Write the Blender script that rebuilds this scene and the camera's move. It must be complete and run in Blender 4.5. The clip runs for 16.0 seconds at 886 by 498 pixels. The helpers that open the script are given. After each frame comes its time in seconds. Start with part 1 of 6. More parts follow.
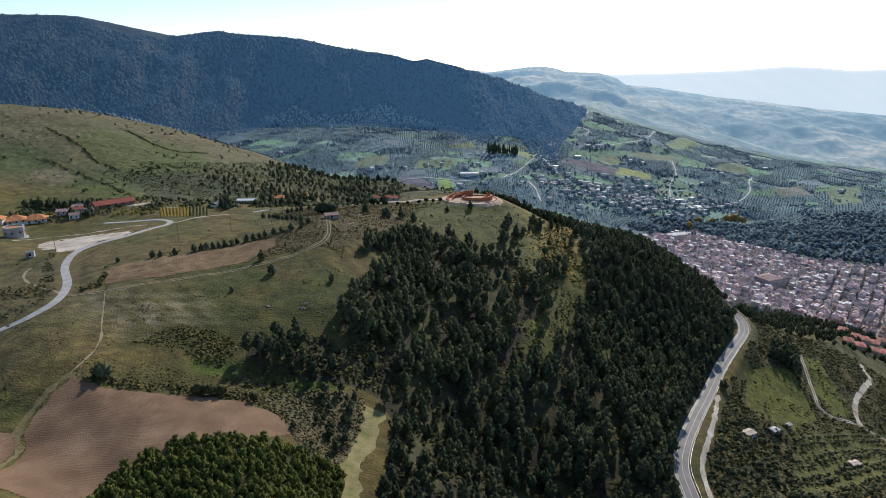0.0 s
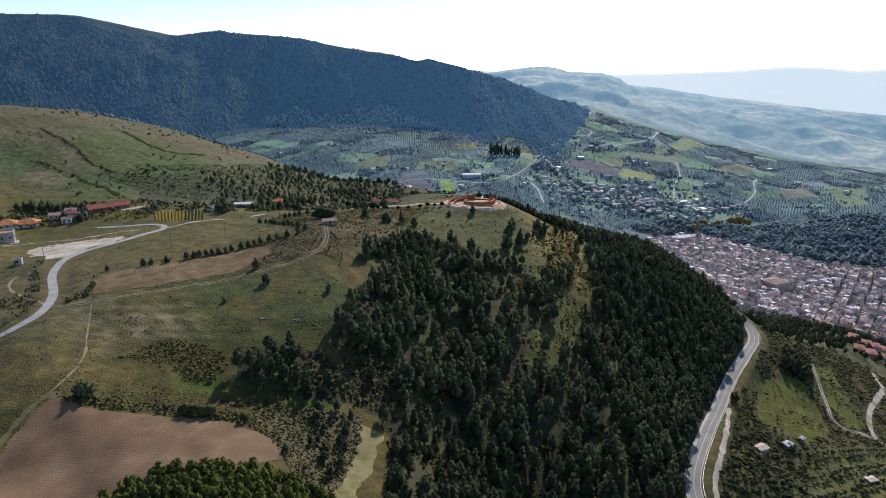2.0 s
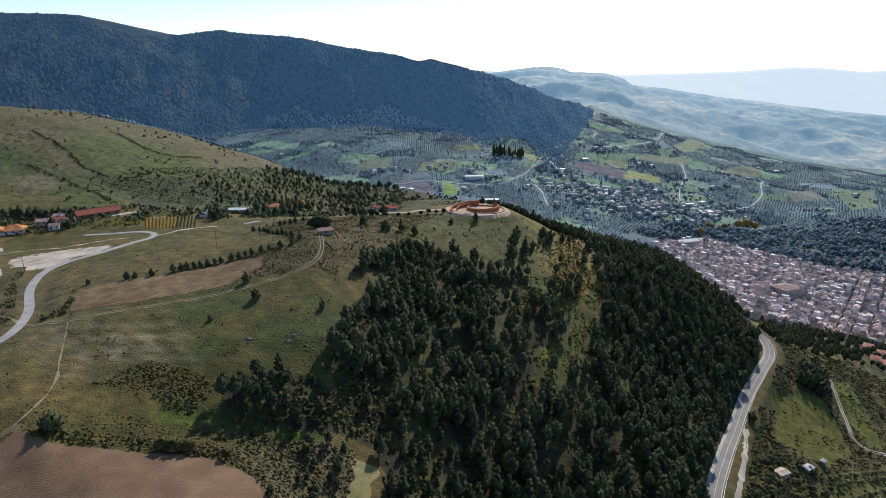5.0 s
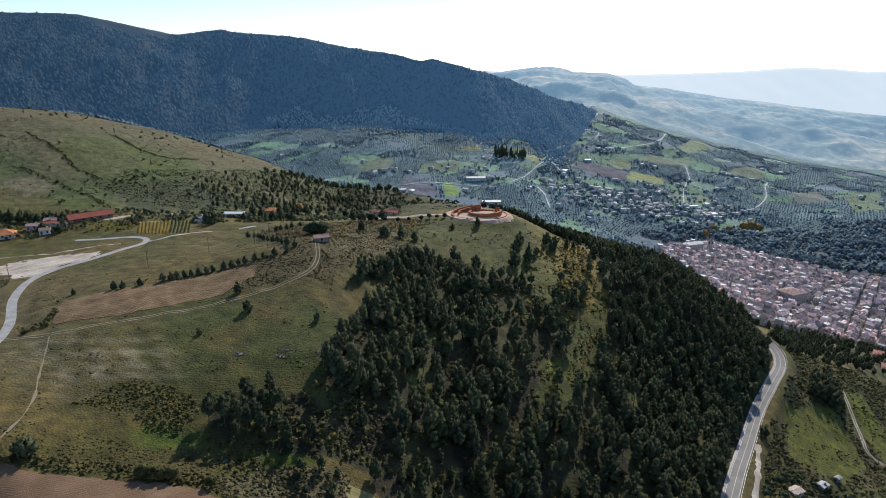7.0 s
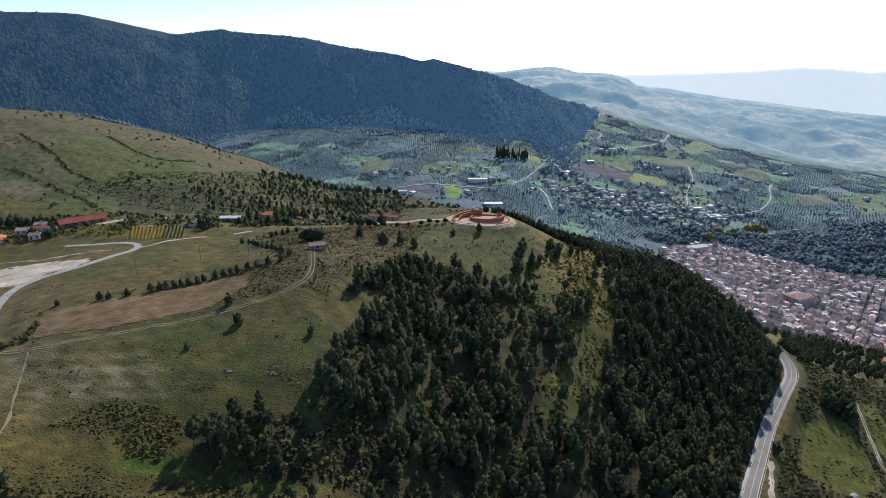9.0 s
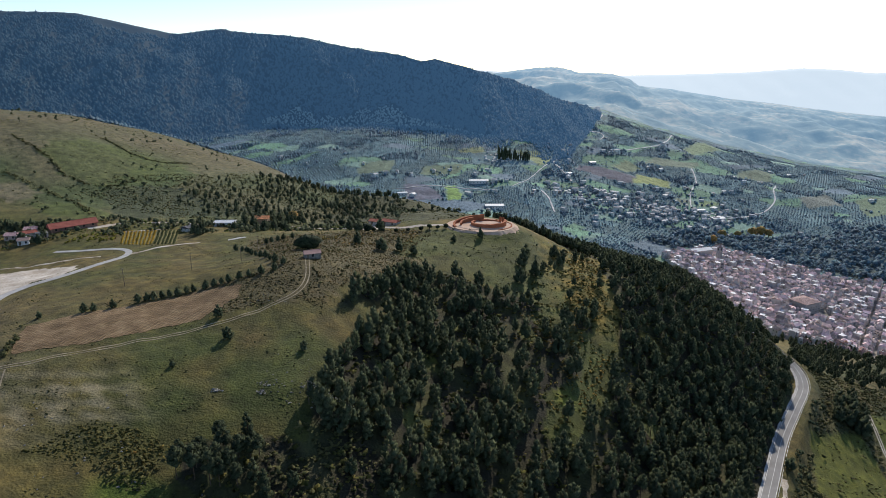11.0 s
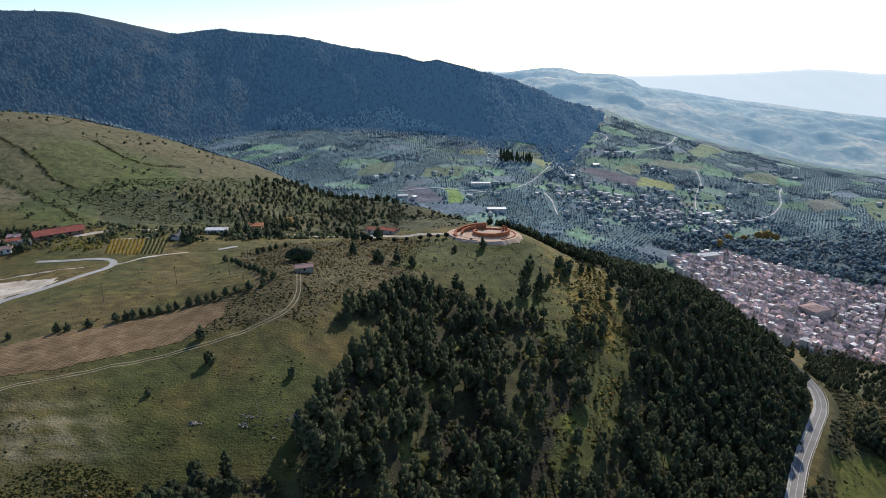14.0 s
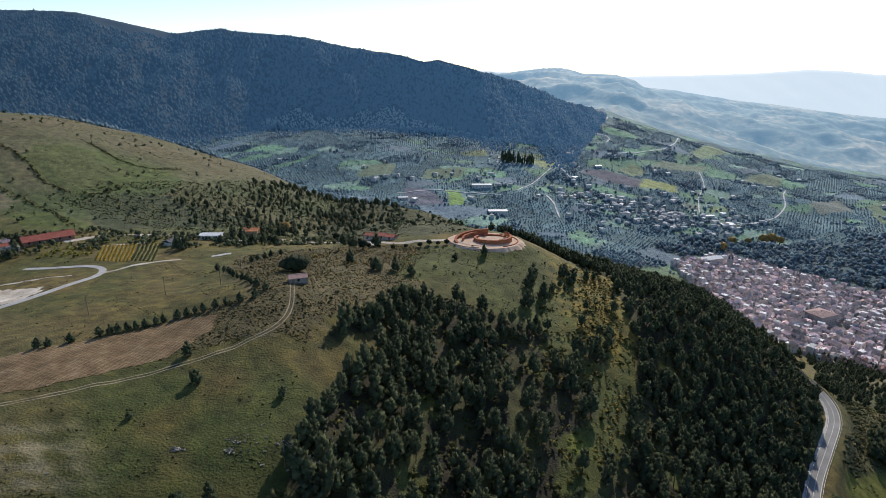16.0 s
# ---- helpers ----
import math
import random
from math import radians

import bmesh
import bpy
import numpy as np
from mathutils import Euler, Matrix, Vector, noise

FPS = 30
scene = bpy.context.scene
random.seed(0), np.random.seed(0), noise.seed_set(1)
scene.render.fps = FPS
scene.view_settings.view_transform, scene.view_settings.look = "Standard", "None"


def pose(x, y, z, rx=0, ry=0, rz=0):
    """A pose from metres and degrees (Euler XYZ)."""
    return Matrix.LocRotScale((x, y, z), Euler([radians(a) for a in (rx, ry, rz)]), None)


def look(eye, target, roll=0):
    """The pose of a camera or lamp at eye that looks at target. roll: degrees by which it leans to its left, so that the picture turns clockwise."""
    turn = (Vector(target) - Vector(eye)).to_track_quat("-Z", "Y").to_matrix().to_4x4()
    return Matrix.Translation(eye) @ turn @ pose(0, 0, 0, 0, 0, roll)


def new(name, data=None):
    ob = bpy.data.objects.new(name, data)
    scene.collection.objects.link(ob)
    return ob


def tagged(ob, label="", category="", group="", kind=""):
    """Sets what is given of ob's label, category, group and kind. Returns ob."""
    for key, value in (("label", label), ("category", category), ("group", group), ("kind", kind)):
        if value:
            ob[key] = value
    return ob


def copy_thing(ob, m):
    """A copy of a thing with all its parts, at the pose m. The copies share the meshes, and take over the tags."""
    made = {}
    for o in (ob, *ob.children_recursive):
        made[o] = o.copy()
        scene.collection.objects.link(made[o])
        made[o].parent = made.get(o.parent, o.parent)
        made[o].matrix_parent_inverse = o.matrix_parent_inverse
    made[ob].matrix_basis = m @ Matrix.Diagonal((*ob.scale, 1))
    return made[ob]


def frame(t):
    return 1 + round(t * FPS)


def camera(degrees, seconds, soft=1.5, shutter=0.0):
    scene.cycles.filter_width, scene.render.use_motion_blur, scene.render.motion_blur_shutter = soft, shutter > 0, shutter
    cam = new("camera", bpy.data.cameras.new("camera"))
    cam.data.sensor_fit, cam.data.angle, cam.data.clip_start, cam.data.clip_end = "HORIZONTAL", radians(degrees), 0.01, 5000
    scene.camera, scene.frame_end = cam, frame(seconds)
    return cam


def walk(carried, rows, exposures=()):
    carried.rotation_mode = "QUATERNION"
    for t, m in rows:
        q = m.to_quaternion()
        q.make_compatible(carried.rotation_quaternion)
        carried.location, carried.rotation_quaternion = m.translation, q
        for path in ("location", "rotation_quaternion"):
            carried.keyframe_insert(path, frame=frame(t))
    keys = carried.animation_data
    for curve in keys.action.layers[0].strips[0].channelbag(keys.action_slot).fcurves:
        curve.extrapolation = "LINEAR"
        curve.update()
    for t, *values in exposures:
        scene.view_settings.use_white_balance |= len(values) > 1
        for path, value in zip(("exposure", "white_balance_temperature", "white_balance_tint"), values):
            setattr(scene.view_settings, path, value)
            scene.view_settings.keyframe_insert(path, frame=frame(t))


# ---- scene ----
from mathutils.kdtree import KDTree

# A valley below wooded hills, seen from a drone that glides forwards and a little upwards.
cam = camera(72.98, 16.0, soft=0.62)
EXPO = 0.24


def flight(t):
    """Where the drone is after t seconds: metres, then yaw, pitch and roll in degrees."""
    s = t / 16
    x = -0.005 * s + 4.548 * s ** 2 + -2.752 * s ** 3
    y = 91.693 * s + 2.373 * s ** 2 + -2.066 * s ** 3
    z = 200 + 5.272 * s + -2.193 * s ** 2 + 1.886 * s ** 3
    return x, y, z, 1.413 * s + -0.394 * s ** 2, -17.0 + -0.182 * s + 0.118 * s ** 2, -0.277 * s + -0.191 * s ** 2


def flown(t):
    x, y, z, yaw, pitch, roll = flight(t)
    return pose(x, y, z, 90 + pitch, 0, yaw) @ pose(0, 0, 0, 0, 0, -roll)


walk(cam, [(t, flown(t)) for t in range(17)], [(0, EXPO), (16, EXPO)])

# ---- the lie of the land: heights on a fan-shaped grid, rows further and further away ----
NEAR_LAND = [
    [105, 97, 91, 86, 83, 78, 73, 67, 61, 57, 53],
    [103, 96, 93, 90, 85, 78, 67, 56, 50, 46, 43],
    [98, 96, 98, 96, 83, 83, 58, 45, 40, 36, 32],
    [100, 107, 100, 95, 87, 69, 44, 39, 33, 24, 20],
    [103, 108, 111, 108, 103, 79, 60, 45, 28, 7, 5],
    [104, 104, 109, 112, 113, 91, 77, 46, 22, -1, -22],
    [112, 95, 100, 103, 107, 104, 89, 73, 27, -6, -46],
]
FAR_LAND = [
    [136, 115, 102, 95, 88, 97, 67, 38, -17, -37, -83],
    [158, 155, 137, 106, 81, 26, -14, -54, -68, -84, -90],
    [159, 147, 132, 97, 37, -25, -43, -56, -73, -78, -74],
    [137, 107, 63, 8, 8, -4, -21, -55, -80, -65, -70],
    [99, 71, 48, 47, 52, 34, 16, -22, -52, -73, -93],
    [58, 43, 36, 42, 55, 67, 89, 14, -54, -99, -150],
    [19, 17, 17, 16, 13, 39, 79, -26, -111, -164, -235],
]
LAND = np.array(NEAR_LAND + FAR_LAND, float)


def ripple(x, y, size, seed, n=10):
    """Smooth rolling unevenness between about -1 and 1, with waves of about that size."""
    rng = np.random.RandomState(seed)
    out = 0.0
    for _ in range(n):
        a, k, ph = rng.uniform(0, 6.283), 6.283 / (size * rng.uniform(0.6, 1.7)), rng.uniform(0, 6.283)
        out = out + np.sin(k * (x * np.cos(a) + y * np.sin(a)) + ph)
    return out / np.sqrt(n) * 0.7


def spline(s, n):
    """The four rows and their weights of a smooth curve through n evenly spaced values."""
    s = np.clip(s, 0, n - 1 - 1e-9)
    i = s.astype(int)
    t = s - i
    w = (-0.5 * t + t * t - 0.5 * t ** 3, 1 - 2.5 * t * t + 1.5 * t ** 3, 0.5 * t + 2 * t * t - 1.5 * t ** 3, -0.5 * t * t + 0.5 * t ** 3)
    return i, w


HILLOCKS = [(-63, 324, 5.5, 22), (42, 437, 9, 24), (-340, 580, 8, 55), (172, 268, -3, 16), (-72, 600, 7.5, 27), (-40, 602, 12.5, 27), (-6, 604, 16, 27), (26, 606, 12, 25)]  # x, y, height, width
PADDED = np.pad(LAND, 1, mode="reflect", reflect_type="odd")


def ground(x, y):
    """The height of the ground at x, y (numbers or arrays)."""
    x, y = np.asarray(x, float), np.asarray(y, float)
    yy = np.maximum(y, 90.0)
    i, wi = spline(np.log(yy / 90.0) / np.log(1.28), 14)
    j, wj = spline((x / yy + 0.9) / 0.18, 11)
    z = sum(wi[a] * wj[b] * PADDED[i + a, j + b] for a in range(4) for b in range(4))
    z = z - 0.25 * np.maximum(y - 2240, 0)  # the valley dips away behind its last rise
    rough = np.clip(yy / 900, 0.15, 1.5)
    for hx, hy, lift, wide in HILLOCKS:
        z = z + lift * np.exp(-((x - hx) ** 2 + (y - hy) ** 2) / (2.0 * wide * wide))
    return z + 0.5 * ripple(x, y, 34, 1) + 0.22 * ripple(x, y, 11, 2) + 3.0 * rough * ripple(x, y, 170, 3) * np.clip((yy - 250) / 500, 0, 1)


# ---- light: sun ahead and to the right, under a pale sky ----
SUN_TURN, SUN_HEIGHT = 18.0, 34.0
world = bpy.data.worlds.new("world")
scene.world = world
world.use_nodes = True
sky = world.node_tree.nodes.new("ShaderNodeTexSky")
sky.sky_type, sky.sun_disc = "NISHITA", False
sky.sun_elevation, sky.sun_rotation = radians(SUN_HEIGHT), radians(SUN_TURN)
sky.altitude, sky.air_density, sky.dust_density, sky.ozone_density = 1700, 1.0, 0.8, 2.0
world.node_tree.nodes["Background"].inputs["Strength"].default_value = 0.126
world.node_tree.links.new(sky.outputs[0], world.node_tree.nodes["Background"].inputs["Color"])
sun = new("sun", bpy.data.lights.new("sun", "SUN"))
sun.data.energy, sun.data.angle, sun.data.color = 3.5, radians(0.55), (1.0, 0.915, 0.8)
SUNWAY = Vector((math.sin(radians(SUN_TURN)) * math.cos(radians(SUN_HEIGHT)), math.cos(radians(SUN_TURN)) * math.cos(radians(SUN_HEIGHT)), math.sin(radians(SUN_HEIGHT))))
sun.matrix_world = look(SUNWAY * 900, (0, 0, 0))


# ---- materials ----
def material(name, colours, size=4.0, fine=0.4, rough=0.9, bump=0.3, island=0.0, each=0.0, cover=False, sheen=0.0, through_light=0.0, stripes=None, metal=0.0, detail=6, hue=0.06):
    """A worn surface: two or three colours mixed by coarse and fine noise in metres, with relief. island, each: how far the brightness
    of single clumps or single objects varies. cover: the colour comes from the ground's own cover map. stripes: (spacing, angle, depth)."""
    m = bpy.data.materials.new(name)
    m.use_nodes = True
    nt = m.node_tree
    n, l = nt.nodes, nt.links
    bsdf = n["Principled BSDF"]
    co = n.new("ShaderNodeTexCoord").outputs["Object"]
    coarse, grain = n.new("ShaderNodeTexNoise"), n.new("ShaderNodeTexNoise")
    coarse.inputs["Scale"].default_value, coarse.inputs["Detail"].default_value = 1 / size, detail
    grain.inputs["Scale"].default_value, grain.inputs["Detail"].default_value = 1 / fine, 4
    for t in (coarse, grain):
        l.new(co, t.inputs["Vector"])
    blend = n.new("ShaderNodeMath")
    blend.operation = "MULTIPLY_ADD"
    blend.inputs[1].default_value = 0.6
    l.new(coarse.outputs["Fac"], blend.inputs[0])
    half = n.new("ShaderNodeMath")
    half.operation = "MULTIPLY"
    half.inputs[1].default_value = 0.4
    l.new(grain.outputs["Fac"], half.inputs[0])
    l.new(half.outputs[0], blend.inputs[2])
    ramp = n.new("ShaderNodeValToRGB")
    els = ramp.color_ramp.elements
    while len(els) < len(colours):
        els.new(0.5)
    for k, c in enumerate(colours):
        els[k].position = 0.34 + 0.32 * k / max(1, len(colours) - 1)
        els[k].color = (*c, 1)
    l.new(blend.outputs[0], ramp.inputs["Fac"])
    colour = ramp.outputs["Color"]
    if cover:
        attr = n.new("ShaderNodeVertexColor")
        attr.layer_name = "cover"
        mul = n.new("ShaderNodeMix")
        mul.data_type, mul.blend_type = "RGBA", "MULTIPLY"
        mul.inputs[0].default_value = 1.0
        l.new(attr.outputs["Color"], mul.inputs[6])
        l.new(colour, mul.inputs[7])
        colour = mul.outputs[2]
    value = None
    for amount, node, socket in ((island, "ShaderNodeNewGeometry", "Random Per Island"), (each, "ShaderNodeObjectInfo", "Random")):
        if amount:
            g = n.new(node).outputs[socket]
            r = n.new("ShaderNodeMapRange")
            r.inputs["To Min"].default_value, r.inputs["To Max"].default_value = 1 - amount, 1 + amount
            l.new(g, r.inputs["Value"])
            h = n.new("ShaderNodeHueSaturation")
            l.new(colour, h.inputs["Color"])
            l.new(r.outputs[0], h.inputs["Value"])
            s = n.new("ShaderNodeMapRange")
            s.inputs["To Min"].default_value, s.inputs["To Max"].default_value = 0.5 + hue * amount, 0.5 - hue * amount
            l.new(g, s.inputs["Value"])
            l.new(s.outputs[0], h.inputs["Hue"])
            colour = h.outputs["Color"]
    height = blend.outputs[0]
    if stripes:
        spacing, angle, depth = stripes
        wave = n.new("ShaderNodeTexWave")
        wave.wave_type, wave.bands_direction = "BANDS", "X"
        wave.inputs["Scale"].default_value, wave.inputs["Distortion"].default_value = 0.314 / spacing, 0.7
        wave.inputs["Detail"].default_value, wave.inputs["Detail Scale"].default_value = 2, 0.3
        mp = n.new("ShaderNodeMapping")
        mp.inputs["Rotation"].default_value = (0, 0, radians(angle))
        l.new(co, mp.inputs["Vector"])
        l.new(mp.outputs[0], wave.inputs["Vector"])
        mx = n.new("ShaderNodeMath")
        mx.operation = "MULTIPLY_ADD"
        mx.inputs[1].default_value = depth
        l.new(wave.outputs["Fac"], mx.inputs[0])
        l.new(height, mx.inputs[2])
        height = mx.outputs[0]
        v = n.new("ShaderNodeMapRange")
        v.inputs["To Min"].default_value, v.inputs["To Max"].default_value = 1 - 0.55 * depth, 1 + 0.4 * depth
        l.new(wave.outputs["Fac"], v.inputs["Value"])
        h = n.new("ShaderNodeHueSaturation")
        l.new(colour, h.inputs["Color"])
        l.new(v.outputs[0], h.inputs["Value"])
        colour = h.outputs["Color"]
    l.new(colour, bsdf.inputs["Base Color"])
    bsdf.inputs["Roughness"].default_value, bsdf.inputs["Metallic"].default_value = rough, metal
    bsdf.inputs["Specular IOR Level"].default_value = 0.25
    bsdf.inputs["Sheen Weight"].default_value = sheen
    bsdf.inputs["Sheen Roughness"].default_value = 0.6
    if bump:
        b = n.new("ShaderNodeBump")
        b.inputs["Strength"].default_value, b.inputs["Distance"].default_value = bump, fine * 1.5
        l.new(height, b.inputs["Height"])
        l.new(b.outputs[0], bsdf.inputs["Normal"])
    if through_light:
        tr, mix = n.new("ShaderNodeBsdfTranslucent"), n.new("ShaderNodeMixShader")
        l.new(colour, tr.inputs["Color"])
        mix.inputs[0].default_value = through_light
        l.new(bsdf.outputs[0], mix.inputs[1])
        l.new(tr.outputs[0], mix.inputs[2])
        l.new(mix.outputs[0], n["Material Output"].inputs["Surface"])
    return m


def haze_glow_material(name, colours, glow, size):
    """The mountain, ridges and foothill trees that close the view: a backdrop of distance with haze painted in as
    emission.
    """
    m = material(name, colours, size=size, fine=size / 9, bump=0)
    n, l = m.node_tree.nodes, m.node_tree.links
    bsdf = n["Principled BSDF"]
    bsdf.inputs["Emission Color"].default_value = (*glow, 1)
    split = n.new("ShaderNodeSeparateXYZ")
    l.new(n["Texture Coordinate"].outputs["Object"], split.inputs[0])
    # the emitted haze grows with distance
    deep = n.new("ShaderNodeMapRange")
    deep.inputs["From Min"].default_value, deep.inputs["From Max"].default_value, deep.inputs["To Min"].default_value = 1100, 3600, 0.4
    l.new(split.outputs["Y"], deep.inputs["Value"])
    aside = n.new("ShaderNodeMapRange")  # the painted haze is brighter towards the sun
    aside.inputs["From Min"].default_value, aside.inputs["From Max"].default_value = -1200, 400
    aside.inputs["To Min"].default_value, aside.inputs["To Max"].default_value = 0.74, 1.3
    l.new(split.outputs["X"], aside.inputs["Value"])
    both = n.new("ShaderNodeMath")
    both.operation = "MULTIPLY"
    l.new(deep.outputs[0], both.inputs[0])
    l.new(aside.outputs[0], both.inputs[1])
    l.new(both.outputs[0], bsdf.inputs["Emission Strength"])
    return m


GRASS = material("grass", [(0.5, 0.53, 0.5), (0.95, 0.95, 0.95), (1.55, 1.45, 1.3)], size=5, fine=0.7, bump=1.0, cover=True, detail=9)
PINE = material("pine_needles", [(0.039, 0.058, 0.033), (0.118, 0.142, 0.068)], size=7, fine=0.45, bump=0.7, island=0.2, each=0.25, through_light=0.3, rough=0.85)
OAK = material("evergreen_leaves", [(0.016, 0.025, 0.012), (0.036, 0.05, 0.022)], size=3, fine=0.4, bump=0, island=0.3, through_light=0.08, rough=0.85)
YOUNG_PINE = material("young_pine_needles", [(0.1, 0.13, 0.025), (0.19, 0.215, 0.048)], size=4, fine=0.4, bump=0.7, island=0.25, each=0.15, through_light=0.35, rough=0.8)
BARK = material("bark", [(0.07, 0.05, 0.035), (0.15, 0.11, 0.08)], size=1, fine=0.15)
GROVE_LEAF = material("grove_leaves", [(0.14, 0.15, 0.07), (0.22, 0.225, 0.12)], size=9, fine=0.5, bump=0, island=0.3, through_light=0.35, rough=0.8)
SHRUB = material("shrub_leaves", [(0.085, 0.095, 0.034), (0.175, 0.165, 0.065)], size=14, fine=0.5, bump=0, island=0.35, through_light=0.45, rough=0.8)
# valley olive leaves, made paler and bluer to paint in haze
HAZY_OLIVE = material("hazy_olive_leaves", [(0.22, 0.325, 0.385), (0.31, 0.42, 0.47)], size=40, fine=0.8, bump=0, island=0.2, through_light=0.5, rough=0.75)
BROOM = material("yellow_broom", [(0.16, 0.12, 0.028), (0.28, 0.185, 0.04)], size=6, fine=0.5, bump=0, island=0.4, through_light=0.2)
AUTUMN = material("autumn_leaves", [(0.4, 0.26, 0.08), (0.56, 0.38, 0.14)], size=3, fine=0.4, bump=0, island=0.3, through_light=0.3)
# valley hedge and wood leaves, with blue haze mixed into their colour
HAZY_WOOD = material("hazy_far_wood", [(0.115, 0.205, 0.27), (0.21, 0.31, 0.37)], size=60, fine=9, bump=0, island=0.3, through_light=0.5, rough=0.7)
# haze as emission; the slope glows less, so gaps between its trees darken
MOUNTAIN_HAZE = (0.039, 0.1, 0.203)
MOUNTAIN = haze_glow_material("mountain_slope", [(0.014, 0.024, 0.02), (0.024, 0.036, 0.03)], (0.028, 0.074, 0.156), 160)
MOUNTAIN_PINE = haze_glow_material("mountain_conifers", [(0.017, 0.03, 0.025), (0.032, 0.049, 0.04)], MOUNTAIN_HAZE, 130)
ASPHALT = material("asphalt", [(0.16, 0.155, 0.15), (0.24, 0.235, 0.23)], size=6, fine=0.4, rough=0.75, bump=0.1)
OLD_ASPHALT = material("pale_asphalt", [(0.27, 0.265, 0.26), (0.44, 0.435, 0.43)], size=4, fine=0.5, rough=0.9, bump=0.2)
PALE_ROAD = material("pale_road", [(0.5, 0.49, 0.48), (0.62, 0.61, 0.6)], size=12, fine=1.0, bump=0)
PAINT = material("road_paint", [(0.42, 0.42, 0.4), (0.66, 0.66, 0.64)], size=2, fine=0.2, rough=0.6, bump=0)
GRAVEL = material("gravel", [(0.26, 0.21, 0.15), (0.46, 0.4, 0.33), (0.64, 0.59, 0.52)], size=9, fine=0.8, bump=0.3)
DIRT = material("dirt_track", [(0.22, 0.18, 0.12), (0.35, 0.29, 0.2)], size=4, fine=0.4, bump=0.4)
PLOUGH = material("ploughed_soil", [(0.125, 0.077, 0.046), (0.19, 0.118, 0.07), (0.27, 0.18, 0.115)], size=11, fine=0.3, bump=1.0, stripes=(0.6, -84, 0.05))
STUBBLE = material("stubble_field", [(0.11, 0.074, 0.036), (0.19, 0.125, 0.064), (0.29, 0.205, 0.115)], size=5, fine=0.5, bump=1.0, stripes=(1.5, 20, 0.34))
ROCK = material("limestone", [(0.11, 0.105, 0.095), (0.3, 0.285, 0.26)], size=1.5, fine=0.2, bump=0.7, each=0.3)
CLAY = material("red_clay_wall", [(0.3, 0.1, 0.045), (0.44, 0.17, 0.085)], size=3, fine=0.35, bump=0.4)
PINK_SAND = material("pale_pink_sand", [(0.46, 0.31, 0.22), (0.6, 0.44, 0.33)], size=6, fine=0.4, bump=0.2)
TILE = material("roof_tile", [(0.28, 0.18, 0.16), (0.5, 0.37, 0.34)], size=2.5, fine=0.35, bump=0.5, each=0.4, stripes=(0.45, 0, 0.4))
ROSE_TILE = material("rose_roof_tile", [(0.36, 0.14, 0.11), (0.5, 0.23, 0.19)], size=3, fine=0.4, bump=0.5, each=0.3, stripes=(0.5, 90, 0.4))
RED_TILE = material("red_roof_tile", [(0.27, 0.085, 0.055), (0.38, 0.14, 0.09)], size=3, fine=0.4, bump=0.5, each=0.15, stripes=(0.5, 90, 0.4))
ORANGE_TILE = material("orange_roof_tile", [(0.5, 0.2, 0.08), (0.68, 0.31, 0.14)], size=3, fine=0.4, bump=0.5, each=0.1, stripes=(0.5, 0, 0.4))
PLASTER = material("old_plaster", [(0.36, 0.32, 0.29), (0.56, 0.5, 0.45)], size=3, fine=0.3, bump=0.2, each=0.25)
WHITE_WALL = material("white_plaster", [(0.6, 0.58, 0.54), (0.78, 0.76, 0.72)], size=3, fine=0.3, bump=0.15, each=0.1)
SHEET = material("metal_sheet", [(0.2, 0.19, 0.18), (0.36, 0.34, 0.32)], size=2, fine=0.4, rough=0.7, bump=0.1, each=0.35)
DARK_GLASS = material("window_glass", [(0.02, 0.023, 0.028), (0.04, 0.045, 0.05)], size=2, fine=0.5, rough=0.15, bump=0)
WHITE_SHEET = material("white_metal_sheet", [(0.62, 0.62, 0.61), (0.8, 0.8, 0.79)], size=4, fine=0.5, rough=0.5, bump=0.1)
WOOD = material("weathered_wood", [(0.13, 0.1, 0.075), (0.22, 0.18, 0.14)], size=1, fine=0.15, bump=0.3)
CONCRETE = material("concrete", [(0.35, 0.34, 0.33), (0.5, 0.49, 0.47)], size=4, fine=0.3, bump=0.2)
STEEL = material("galvanised_steel", [(0.4, 0.41, 0.42), (0.55, 0.56, 0.57)], size=2, fine=0.2, rough=0.45, bump=0, metal=0.8)


# ---- building helpers ----
def mesh_of(name, verts, faces, mats, index=None, smooth=False, normals=None):
    """A mesh from arrays: verts (n, 3), faces (m, 3) or (m, 4), one material index a face."""
    verts, faces = np.asarray(verts, np.float32), np.asarray(faces, np.int32)
    me = bpy.data.meshes.new(name)
    k = faces.shape[1]
    me.vertices.add(len(verts))
    me.vertices.foreach_set("co", verts.ravel())
    me.loops.add(faces.size)
    me.loops.foreach_set("vertex_index", faces.ravel())
    me.polygons.add(len(faces))
    me.polygons.foreach_set("loop_start", np.arange(0, faces.size, k, dtype=np.int32))
    me.polygons.foreach_set("use_smooth", np.full(len(faces), smooth))
    for m in mats:
        me.materials.append(m)
    if index is not None:
        me.polygons.foreach_set("material_index", np.asarray(index, np.int32))
    me.update(calc_edges=True)
    me.validate()
    if normals is not None:
        me.polygons.foreach_set("use_smooth", np.full(len(me.polygons), True))
        me.normals_split_custom_set_from_vertices(normals)
    return me


def part(name, bm, mat, parent=None, label=""):
    """One mesh object from a bmesh, under a thing or a part."""
    me = bpy.data.meshes.new(name)
    bm.to_mesh(me)
    bm.free()
    me.materials.append(mat)
    ob = new(name, me)
    if parent:
        ob.parent = parent
    return tagged(ob, label)


